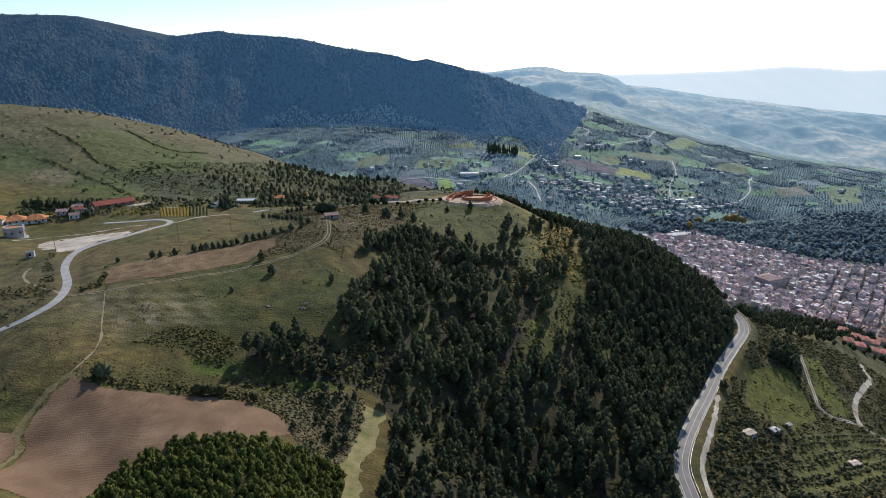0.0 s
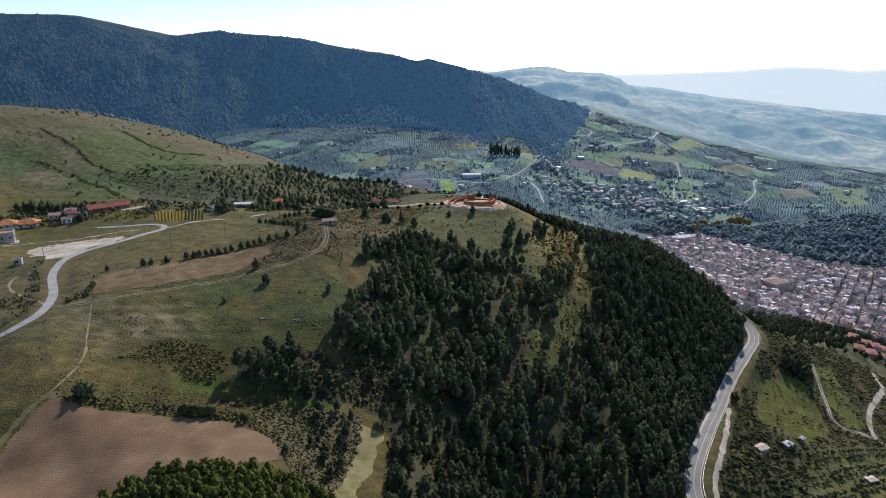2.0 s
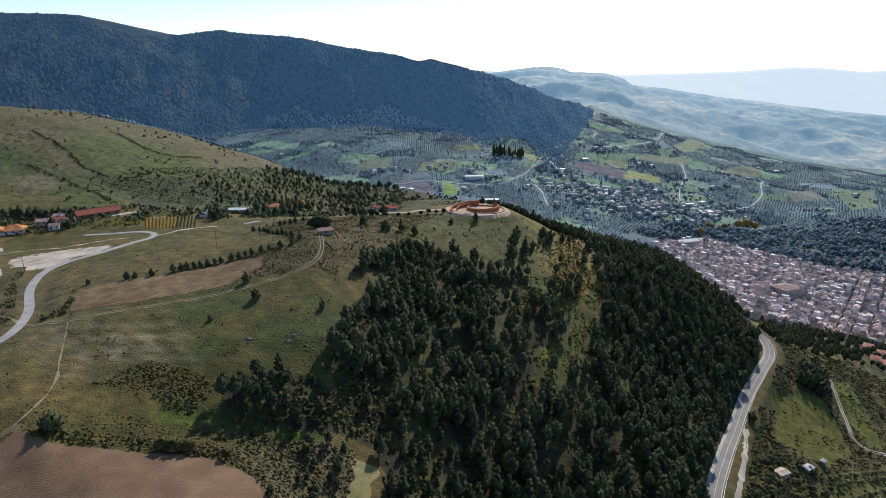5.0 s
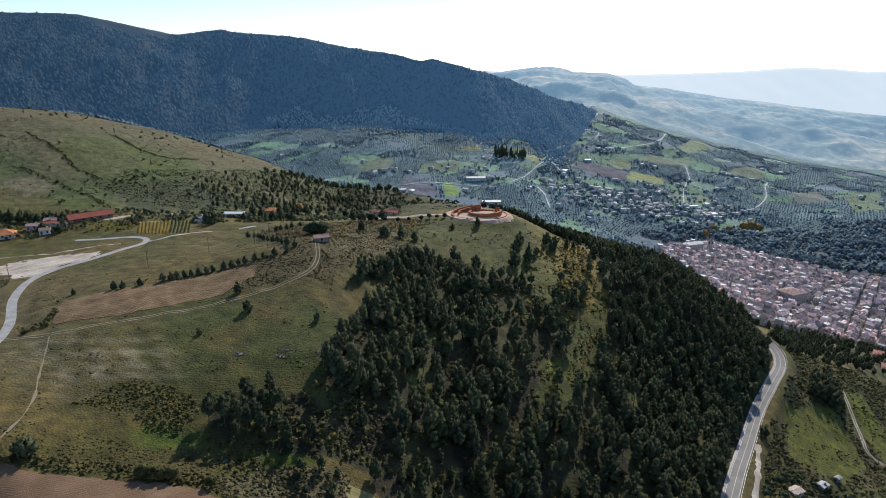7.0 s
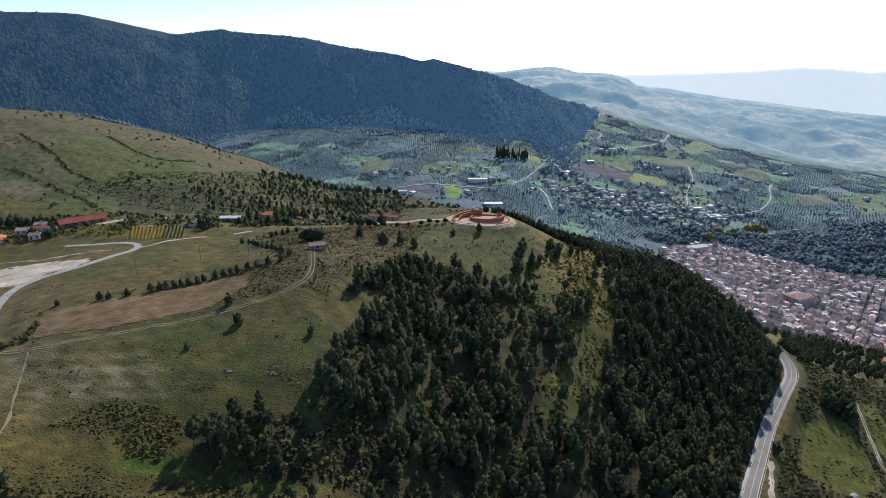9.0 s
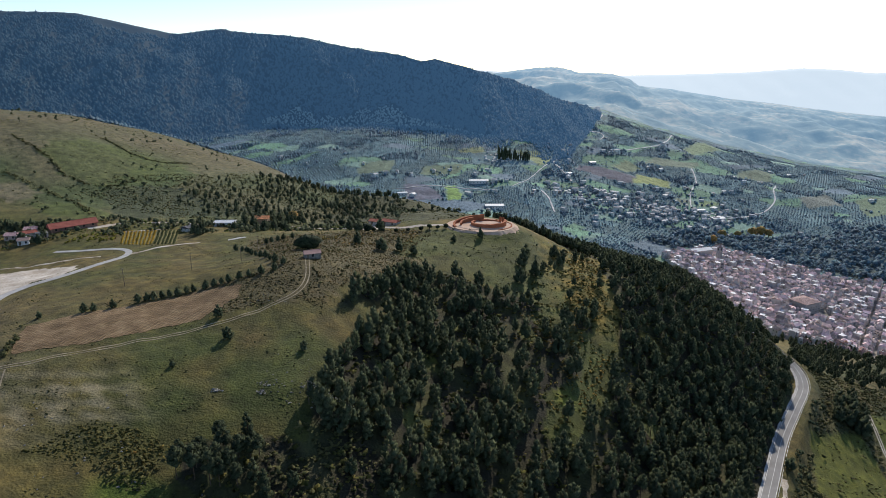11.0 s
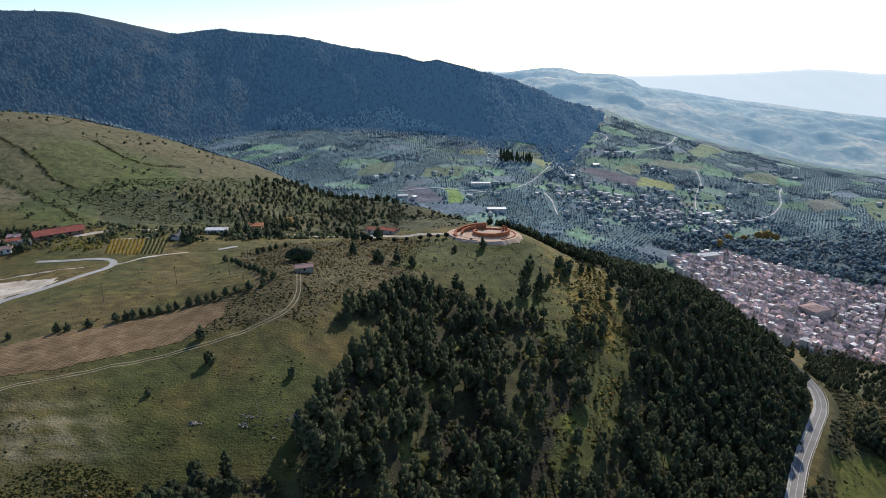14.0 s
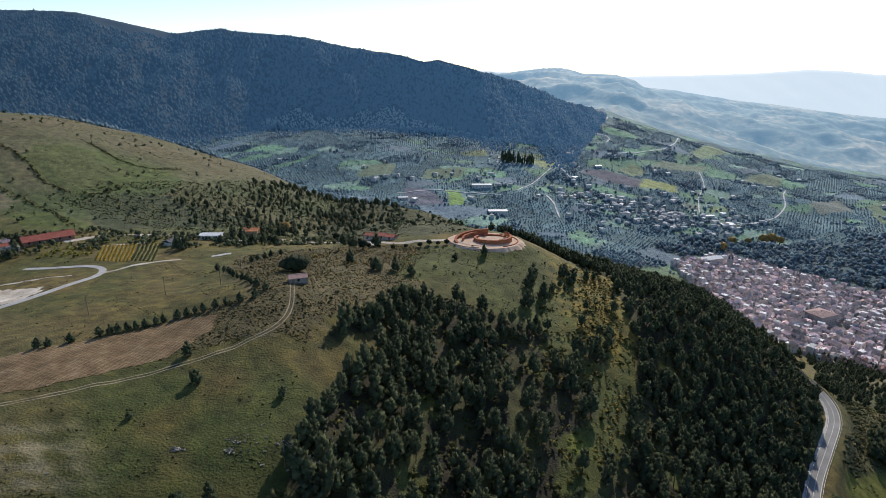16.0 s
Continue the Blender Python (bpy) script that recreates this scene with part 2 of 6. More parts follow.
def box(sx, sy, sz, x=0.0, y=0.0, z=0.0, bevel=0.0, turn=0.0):
    """A box that stands on z, with its edges softened."""
    bm = bmesh.new()
    bmesh.ops.create_cube(bm, size=1, matrix=Matrix.Translation((x, y, z + sz / 2)) @ Matrix.Rotation(turn, 4, "Z") @ Matrix.Diagonal((sx, sy, sz, 1)))
    if bevel:
        bmesh.ops.bevel(bm, geom=bm.edges[:], offset=bevel, segments=1, affect="EDGES")
    return bm


def inside(x, y, poly):
    """Which of the points x, y lie within a polygon of the plan."""
    x, y = np.asarray(x, float), np.asarray(y, float)
    res = np.zeros(x.shape, bool)
    for (ax, ay), (bx, by) in zip(poly, poly[1:] + poly[:1]):
        cut = (ay > y) != (by > y)
        res ^= cut & (x < (bx - ax) * (y - ay) / (by - ay + 1e-12) + ax)
    return res


def smooth_line(points, step=2.0):
    """A smooth curve through the points of a line, in steps of that many metres."""
    pts = np.array(points, float)
    pad = np.vstack([2 * pts[0] - pts[1], pts, 2 * pts[-1] - pts[-2]])
    out = []
    for k in range(1, len(pad) - 2):
        a, b, c, d = pad[k - 1:k + 3]
        m = max(2, int(np.linalg.norm(c - b) / step))
        t = np.linspace(0, 1, m, endpoint=False)[:, None]
        out.append(0.5 * (2 * b + (c - a) * t + (2 * a - 5 * b + 4 * c - d) * t ** 2 + (3 * b - a - 3 * c + d) * t ** 3))
    return np.vstack(out + [pts[-1:]])


# ---- the plan: lines and patches, in metres ----
ROAD = [(93, 150), (99, 190), (100.2, 201), (102.5, 217.6), (109.3, 232.9), (126.1, 260.8), (145.3, 290.5), (166.4, 322.4), (184.4, 345.5), (203, 370), (210, 387), (209, 400), (200, 414), (188, 430)]
LANE = [(-200, 190), (-180, 197), (-165.8, 205.5), (-158.2, 214.2), (-156.5, 226.2), (-163.7, 245), (-180.5, 271), (-192.5, 299), (-192, 314), (-184.5, 327), (-180.5, 340), (-177.5, 355), (-176, 368), (-178, 379), (-184, 386.5), (-193, 390), (-208, 391), (-228, 391)]
LANE_BRANCH = [(-176, 376), (-168, 384), (-159, 392), (-147, 401)]
RUIN_Z = 106.6
TRACK = [(-157, 231), (-137.9, 234.5), (-119.1, 245.4), (-103, 255.2), (-86.6, 265.1), (-72.2, 276.7), (-61.9, 287.6), (-59.5, 301), (-63.5, 320)]
FOOTPATH = [(-140, 232), (-129.6, 209.4), (-123.9, 197.7), (-121.2, 182.7), (-124, 170)]
LOOP = [(-200, 275), (-197.7, 268), (-190.8, 257), (-180.2, 247.8), (-160, 234)]
RIDE = [(-24.5, 187), (-24.5, 180), (-25.5, 167.5), (-28, 153.5), (-26, 141), (-24, 128)]
RUIN_WAY = [(0, 431), (-16, 428), (-33, 428), (-52, 442), (-75, 458), (-100, 470), (-118, 470), (-138, 450)]
LAYBY = [(151, 291), (137, 264), (122, 238), (113, 222), (109, 207), (107, 195)]
TERRACE_WAY = [(249, 378), (243, 360), (236.3, 339), (231.5, 325), (237.7, 319), (255.8, 321), (275, 312)]
WHITE_WAY = [(330, 425), (322, 412), (317, 397), (290, 368), (276, 353), (263.6, 335.5), (258, 322)]
FIELD_STRIP = [(-154.6, 262.2), (-145.5, 242), (-131.5, 246), (-119.8, 250.5), (-107.2, 260.8), (-92.4, 269.6), (-84.5, 285.6), (-86, 297), (-96, 297.5), (-105.5, 294), (-117.2, 285.1), (-132.4, 277.5), (-146, 270)]
FIELD_NEAR = [(-121, 174), (-109.7, 171.1), (-83, 171.4), (-63.2, 171.6), (-51.1, 166.3), (-47, 160), (-54, 148), (-65, 136), (-80, 126), (-100, 122), (-113, 124), (-116, 136), (-117.5, 145.5), (-122.6, 151.9), (-123.5, 159.2)]
FIELD_SIDE = [(-122, 125), (-118, 135), (-121, 146), (-126, 151), (-145, 150), (-145, 125)]
GRAVEL_LOT = [(-234.6, 331.6), (-237.2, 342.6), (-231, 351.9), (-218, 356), (-194, 352), (-184, 343), (-185, 331), (-192, 319), (-194.5, 303), (-203, 303), (-216, 312), (-225, 320)]
LOT_WAY = [(-262, 350), (-250, 367), (-225.6, 365), (-204.2, 369), (-190, 372.5)]
MOUND = [(-180.3, 252.4), (-200.8, 287.5), (-209.3, 305), (-200.8, 298.2), (-197, 285), (-184, 268), (-172, 249)]
SCRUB_PLATEAU = [(-88, 272), (-60, 285), (-50, 283), (-46, 300), (-36, 325), (-28, 345), (-12, 360), (-20, 385), (-8, 415), (-35, 424), (-75, 425), (-110, 400), (-112, 370), (-75, 312), (-100, 302)]
KNOLL = [(-29, 368), (-18, 367), (-8, 377), (10, 382), (20, 374), (19, 354), (31, 347), (41, 343), (53, 336), (70, 343), (82, 366), (89, 412), (100, 440), (60, 430), (20, 420), (-12, 418), (-26, 397)]
GLADE = [(92, 430), (86, 410), (84, 371), (82, 350), (76, 330), (69, 312), (64, 295), (54, 284), (44, 264)]
GLADES = [(66, 322, 9), (37, 317, 5), (-7, 279, 5), (103, 344, 5), (-9, 243, 6), (48, 331, 8), (90, 290, 6), (2, 311, 4), (47, 279, 7), (-22, 261, 4)]
VINEYARD = [(-213, 437), (-177, 442), (-159, 395), (-194, 399)]
BARN_YARD = [(-268, 424), (-246, 432), (-226, 452), (-232, 466), (-262, 440)]
WOOD_EDGE = [(-18, 120), (-17.4, 168), (-18.5, 186), (-24, 195), (-37, 194), (-52, 190), (-63, 193), (-71, 197), (-73.5, 208), (-58, 215), (-41, 216), (-42, 231), (-40, 250), (-36, 262), (-34, 277), (-27, 290), (-21, 313), (-28, 309), (-39, 293), (-49, 279.5), (-44, 290), (-40, 302), (-34, 318), (-27, 338), (-12, 352), (6, 356), (20, 350), (31, 346), (36.7, 350), (49, 368), (52, 384), (66, 402), (84, 425), (80, 452), (56, 470), (62, 492), (140, 520), (215, 470), (211, 420), (207, 388), (186, 352), (154, 305), (129, 265), (111, 238), (103, 217), (98, 199), (92, 150), (86, 120)]
PLANTATION = [(-92, 100), (-88, 135.5), (-73, 147.5), (-58, 149.5), (-41, 153.5), (-30, 150.5), (-27, 130), (-27, 100)]
SCRUB_EDGE = [(-65, 177), (-45, 188), (-29, 191), (-27, 182), (-29, 152), (-41, 152), (-47, 160), (-51, 166)]
GREEN_TERRACE = [(188, 335), (228, 352), (222, 311), (196, 291), (170, 295)]
TERRACE_STRIP = [(250, 376), (266, 383), (256, 328), (238, 321), (240, 350)]
GROVE = [(191, 284), (262, 317), (262, 300), (232, 258), (168, 234)]
TOWN = [(302, 880), (420, 960), (483, 896), (548, 828), (660, 812), (720, 740), (640, 600), (476, 575), (432, 562), (385, 592), (332, 645), (316, 706), (304, 781)]
VALLEY_FIELDS = [
    ([(249, 1285), (272, 1330), (384, 1300), (360, 1242), (303, 1254)], (0.11, 0.105, 0.1)),
    ([(373, 1275), (392, 1322), (461, 1309), (443, 1261), (358, 1242)], (0.27, 0.29, 0.08)),
    ([(343, 1345), (388, 1399), (416, 1362), (367, 1319)], (0.2, 0.23, 0.1)),
    ([(135, 1386), (189, 1390), (220, 1322), (178, 1264)], (0.25, 0.28, 0.1)),
    ([(-10, 1099), (10, 1109), (22, 1040), (-6, 1024)], (0.2, 0.3, 0.06)),
    ([(-50, 1217), (22, 1235), (18, 1181), (-58, 1156)], (0.15, 0.19, 0.09)),
    ([(-82, 1091), (-43, 1094), (-9, 1028), (-69, 1004)], (0.15, 0.15, 0.14)),
    ([(485, 1216), (526, 1213), (498, 1186), (468, 1180)], (0.2, 0.25, 0.09)),
    ([(12, 1357), (68, 1375), (72, 1320), (24, 1333)], (0.25, 0.27, 0.1)),
    ([(473, 1467), (586, 1482), (555, 1432), (427, 1402)], (0.2, 0.23, 0.12)),
    ([(582, 1585), (733, 1818), (716, 1680), (593, 1538)], (0.19, 0.24, 0.1)),
    ([(679, 1472), (781, 1511), (724, 1424), (632, 1397)], (0.19, 0.22, 0.11)),
    ([(719, 1292), (810, 1345), (795, 1258), (713, 1236)], (0.18, 0.19, 0.12)),
    ([(845, 1302), (984, 1397), (840, 1178), (785, 1172)], (0.15, 0.2, 0.09)),
    ([(-168, 1193), (-106, 1226), (-110, 1150), (-171, 1135)], (0.16, 0.2, 0.1)),
    ([(433, 1206), (474, 1212), (451, 1178), (416, 1171)], (0.2, 0.22, 0.12)),
]
BEHIND = [(330, 925), (425, 985), (500, 915), (570, 850), (680, 825), (1000, 860), (1050, 1080), (760, 1090), (560, 1060), (400, 1030), (300, 960)]
HILL_FIELDS = [
    ([(-346, 564), (-350, 593), (-324, 612), (-286, 612), (-244, 621), (-245, 585), (-279, 532), (-311, 539)], (0.098, 0.122, 0.036), 0.75),
    ([(-349, 505), (-334, 516), (-311, 506), (-316, 487), (-341, 486)], (0.2, 0.165, 0.11), 0.6),
    ([(-306, 490), (-269, 494), (-239, 477), (-251, 460), (-290, 471)], (0.085, 0.112, 0.03), 0.75),
    ([(-276, 524), (-244, 558), (-181, 544), (-130, 520), (-174, 490), (-234, 476)], (0.06, 0.074, 0.037), 0.85),
    ([(-95, 485), (-62, 452), (-40, 441), (2, 445), (20, 458), (70, 462), (90, 620), (-95, 620)], (0.068, 0.074, 0.036), 0.85),
]
road_line, lane_line = smooth_line(ROAD, 1.5), smooth_line(LANE, 1.5)


def bench(x, y, z, line, half, reach):
    """Cut a level bed for a road into the slope."""
    lz = base_ground(line[:, 0], line[:, 1])
    for _ in range(30):
        lz[1:-1] = (lz[:-2] + lz[1:-1] + lz[2:]) / 3
    lo, hi = line.min(0) - reach, line.max(0) + reach
    near = (x > lo[0]) & (x < hi[0]) & (y > lo[1]) & (y < hi[1])
    if near.any():
        px, py = x[near], y[near]
        best, level = np.full(px.shape, 1e9), np.zeros(px.shape)
        for (qx, qy), qz in zip(line, lz):
            d = np.hypot(px - qx, py - qy)
            m = d < best
            best[m], level[m] = d[m], qz
        w = np.clip((reach - best) / (reach - half), 0, 1)
        w = w * w * (3 - 2 * w)
        z[near] = z[near] * (1 - w) + level * w
    return z


base_ground = ground


def land(x, y):
    """The finished ground, with the beds of the two roads and the levelled hilltop."""
    x, y = np.atleast_1d(np.asarray(x, float)), np.atleast_1d(np.asarray(y, float))
    z = np.array(base_ground(x, y))
    z = bench(x, y, z, road_line, 4.6, 13)
    z = bench(x, y, z, lane_line, 3.6, 10)
    d = np.hypot((x - 20) / 1.25, y - 430)
    w = np.clip((24 - d) / 8, 0, 1)
    return z * (1 - w) + (RUIN_Z - 0.3) * w


# patches of the valley: fields, groves, meadows
rng = np.random.RandomState(7)
SEEDS = np.stack([rng.uniform(-900, 1500, 2300), rng.uniform(780, 2300, 2300)], -1)
KIND = rng.choice(5, 2300, p=[0.58, 0.16, 0.06, 0.06, 0.14])  # grove, meadow, pale field, brown field, thicket


def skewed(x, y, a=0.45):
    """The plan turned and stretched, so that the patches lie as long strips."""
    return np.stack([x * np.cos(a) + y * np.sin(a), (y * np.cos(a) - x * np.sin(a)) * 1.7, np.zeros(len(x))], -1)


finder = KDTree(len(SEEDS))
for k, p in enumerate(skewed(SEEDS[:, 0], SEEDS[:, 1])):
    finder.insert(p, k)
finder.balance()


def patch(x, y):
    """The nearest patch of the valley and how far its border is."""
    which, gap = np.zeros(len(x), int), np.zeros(len(x))
    for k, p in enumerate(skewed(x, y)):
        one, two = finder.find_n(p, 2)
        which[k], gap[k] = one[1], two[2] - one[2]
    return which, gap


def cover_colour(x, y):
    """The colour of what grows on the ground at each point, with valley haze and some wood shade painted in."""
    def tint(c):
        return np.array(c, float)[None, :]
    dry = np.clip(0.5 + 0.6 * ripple(x, y, 60, 21) + 0.35 * ripple(x, y, 17, 22), 0, 1)[:, None]
    c = tint((0.09, 0.091, 0.023)) * (1 - dry) + tint((0.145, 0.111, 0.035)) * dry
    streak = np.clip(0.5 + 0.7 * ripple(x * 0.35 + y * 0.12, y, 4.5, 31) + 0.5 * ripple(x, y, 9, 32), 0, 1)[:, None] * (y < 420)[:, None]
    c = c * (1 - 0.3 * streak) * (1 - 0.17 * np.clip((330 - y) / 60, 0, 1) * np.clip((x + 115) / 20, 0, 1))[:, None]
    lush = np.clip((0.65 + 0.6 * ripple(x, y, 30, 23)) * np.clip(1 - np.hypot((x + 72) / 58, (y - 238) / 44), 0, 1) * 2.0, 0, 1)[:, None]
    c = c * (1 - lush) + tint((0.058, 0.07, 0.017)) * lush
    knoll = np.clip(1.2 - np.hypot((x - 20) / 45, (y - 385) / 40), 0, 1)[:, None]
    c = c * (1 - knoll) + tint((0.076, 0.087, 0.026)) * knoll
    worn = np.clip(1.3 - np.hypot((x + 113) / 24, (y - 218) / 17), 0, 1) + np.clip(1.2 - np.hypot((x + 140) / 10, (y - 225) / 14), 0, 1)
    worn = np.clip(worn * (0.42 + 0.8 * ripple(x * 0.6 + 0.4 * y, y, 5, 26)), 0, 0.85)[:, None]
    c = c * (1 - worn) + tint((0.23, 0.2, 0.125)) * worn
    for hx, hy, wide, deep in ((-82, 192, 10, 6), (-47, 190, 10, 3.5)):  # damp green hollows
        damp = np.clip(1.5 - 1.2 * np.hypot((x - hx) / wide, (y - hy) / deep), 0, 0.9)[:, None]
        c = c * (1 - damp) + tint((0.062, 0.095, 0.012)) * damp
    brown = np.clip(1.4 - np.hypot((x + 185) / 60, (y - 235) / 70), 0, 1)[:, None] * 0.5 + inside(x, y, MOUND)[:, None] * 0.4
    c = c * (1 - brown) + tint((0.125, 0.1, 0.055)) * brown
    plateau = inside(x + 5 * ripple(x, y, 12, 27), y + 5 * ripple(x, y, 12, 28), SCRUB_PLATEAU)[:, None] * 0.75
    c = c * (1 - plateau) + tint((0.102, 0.083, 0.041)) * plateau
    yellow = np.clip(1.6 - 1.2 * np.hypot((x + 95) / 19, (y - 205.5) / 7.5), 0, 1)[:, None] * 0.8
    c = c * (1 - yellow) + tint((0.085, 0.08, 0.022)) * yellow
    scrubby = inside(x, y, SCRUB_EDGE)[:, None] * 0.8
    c = c * (1 - scrubby) + tint((0.12, 0.105, 0.06)) * scrubby
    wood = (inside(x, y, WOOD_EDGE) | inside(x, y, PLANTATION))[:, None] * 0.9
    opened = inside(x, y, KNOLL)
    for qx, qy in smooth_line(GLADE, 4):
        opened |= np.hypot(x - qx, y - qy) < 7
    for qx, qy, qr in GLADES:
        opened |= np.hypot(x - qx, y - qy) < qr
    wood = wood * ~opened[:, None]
    c = np.where(opened[:, None], tint((0.082, 0.092, 0.025)) * (0.75 + 0.4 * dry), c)
    golden = np.clip((x - 50) / 14, 0, 1) * np.clip((y - 325) / 20, 0, 1) * np.clip(0.55 + 0.8 * ripple(x, y, 9, 29), 0, 1)
    c = np.where(opened[:, None], c * (1 - golden[:, None]) + tint((0.235, 0.17, 0.038)) * golden[:, None], c)
    for hx, hy, wide in ((49.5, 282, 6), (-5.5, 284, 4)):  # bright grass of two small glades
        lime = np.clip(1.6 - 1.3 * np.hypot(x - hx, y - hy) / wide, 0, 0.9)[:, None]
        c = c * (1 - lime) + tint((0.135, 0.145, 0.025)) * lime
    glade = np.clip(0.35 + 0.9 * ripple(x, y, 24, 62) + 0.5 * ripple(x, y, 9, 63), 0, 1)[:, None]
    # wood floor: dark litter, darkened further to paint in shade between trees
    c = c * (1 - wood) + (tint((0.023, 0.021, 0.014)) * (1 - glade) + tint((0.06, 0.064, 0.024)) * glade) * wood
    hill = np.clip((y - 455) / 40, 0, 1)[:, None] * np.clip((-x - 60) / 60, 0, 1)[:, None]
    bare = np.clip(0.45 + 0.7 * ripple(x, y, 90, 24), 0, 1)[:, None]
    c = c * (1 - hill) + (tint((0.085, 0.108, 0.042)) * (1 - bare) + tint((0.15, 0.135, 0.07)) * bare) * hill
    pale_field = inside(x, y, [(-337, 572), (-318, 596), (-291, 591), (-270, 590), (-279, 536), (-313, 540)])[:, None] * 0.6
    c = c * (1 - pale_field) + tint((0.145, 0.13, 0.085)) * pale_field
    green_field = inside(x, y, [(-279, 536), (-272, 590), (-250, 608), (-228, 600), (-232, 560), (-262, 545)])[:, None] * 0.7
    c = c * (1 - green_field) + tint((0.085, 0.125, 0.04)) * green_field
    top = np.clip((y - 575 - 0.25 * (x + 400)) / 40, 0, 1)[:, None] * hill * 0.7
    c = c * (1 - top) + tint((0.118, 0.098, 0.05)) * top
    for poly, shade, much in HILL_FIELDS:
        m = inside(x + 4 * ripple(x, y, 14, 36), y + 4 * ripple(x, y, 14, 37), poly)[:, None] * much
        c = c * (1 - m) + tint(shade) * m
    right = np.clip((x - 140 - (y - 260) * 0.55) / 12, 0, 1)[:, None] * (y < 760)[:, None]
    mottled = np.clip(0.5 + 0.8 * ripple(x, y, 30, 25), 0, 1)[:, None]
    c = c * (1 - right) + (tint((0.058, 0.068, 0.024)) * (1 - mottled) + tint((0.125, 0.105, 0.045)) * mottled) * right
    m = inside(x, y, VINEYARD)[:, None] * 0.8
    c = c * (1 - m) + tint((0.2, 0.185, 0.07)) * m
    for poly, shade in ((GREEN_TERRACE, (0.125, 0.132, 0.022)), (TERRACE_STRIP, (0.125, 0.14, 0.022)), (GROVE, (0.095, 0.1, 0.026))):
        m = inside(x, y, poly)[:, None] * 0.85
        c = c * (1 - m) + tint(shade) * m
    town = inside(x, y, TOWN)[:, None] * 0.9
    c = c * (1 - town) + tint((0.26, 0.24, 0.22)) * town
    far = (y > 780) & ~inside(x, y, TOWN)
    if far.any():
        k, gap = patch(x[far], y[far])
        # haze is painted into the valley colours by raising green and blue
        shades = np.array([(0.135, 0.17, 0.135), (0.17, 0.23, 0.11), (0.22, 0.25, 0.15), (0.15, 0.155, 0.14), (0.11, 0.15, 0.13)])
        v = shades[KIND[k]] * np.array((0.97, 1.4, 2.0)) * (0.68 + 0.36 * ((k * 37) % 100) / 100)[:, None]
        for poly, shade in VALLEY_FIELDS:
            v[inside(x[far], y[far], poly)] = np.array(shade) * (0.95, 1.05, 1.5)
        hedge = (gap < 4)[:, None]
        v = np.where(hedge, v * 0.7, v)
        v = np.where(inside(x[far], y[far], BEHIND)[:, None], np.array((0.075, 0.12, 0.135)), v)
        # the haze-tinted colours fade in with distance
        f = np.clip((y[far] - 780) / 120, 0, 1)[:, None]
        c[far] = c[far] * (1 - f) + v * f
    return np.clip(c, 0.01, 0.9)


# ---- the ground: one sheet all round, finer ahead ----
turns = np.radians(np.concatenate([np.arange(-180, -46, 6.0), np.arange(-45, 45.01, 0.28), np.arange(48, 180.1, 6.0)]))
radii = np.concatenate([[0.01, 30, 60], np.geomspace(85, 900, 330), np.geomspace(905, 2300, 210), np.geomspace(2340, 4900, 24)])
gx, gy = np.sin(turns)[None, :] * radii[:, None], np.cos(turns)[None, :] * radii[:, None]
gz = land(gx.ravel(), gy.ravel()).reshape(gx.shape)
nr, na = gx.shape
ii = np.arange(nr * na).reshape(nr, na)
quads = np.stack([ii[:-1, :-1], ii[:-1, 1:], ii[1:, 1:], ii[1:, :-1]], -1).reshape(-1, 4)[:, ::-1]
sheet = mesh_of("ground", np.stack([gx, gy, gz], -1).reshape(-1, 3), quads, [GRASS], smooth=True)
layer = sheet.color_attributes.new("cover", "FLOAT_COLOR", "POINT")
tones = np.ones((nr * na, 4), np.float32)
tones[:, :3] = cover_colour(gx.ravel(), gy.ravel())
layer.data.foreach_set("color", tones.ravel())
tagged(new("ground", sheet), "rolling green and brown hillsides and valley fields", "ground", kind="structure")


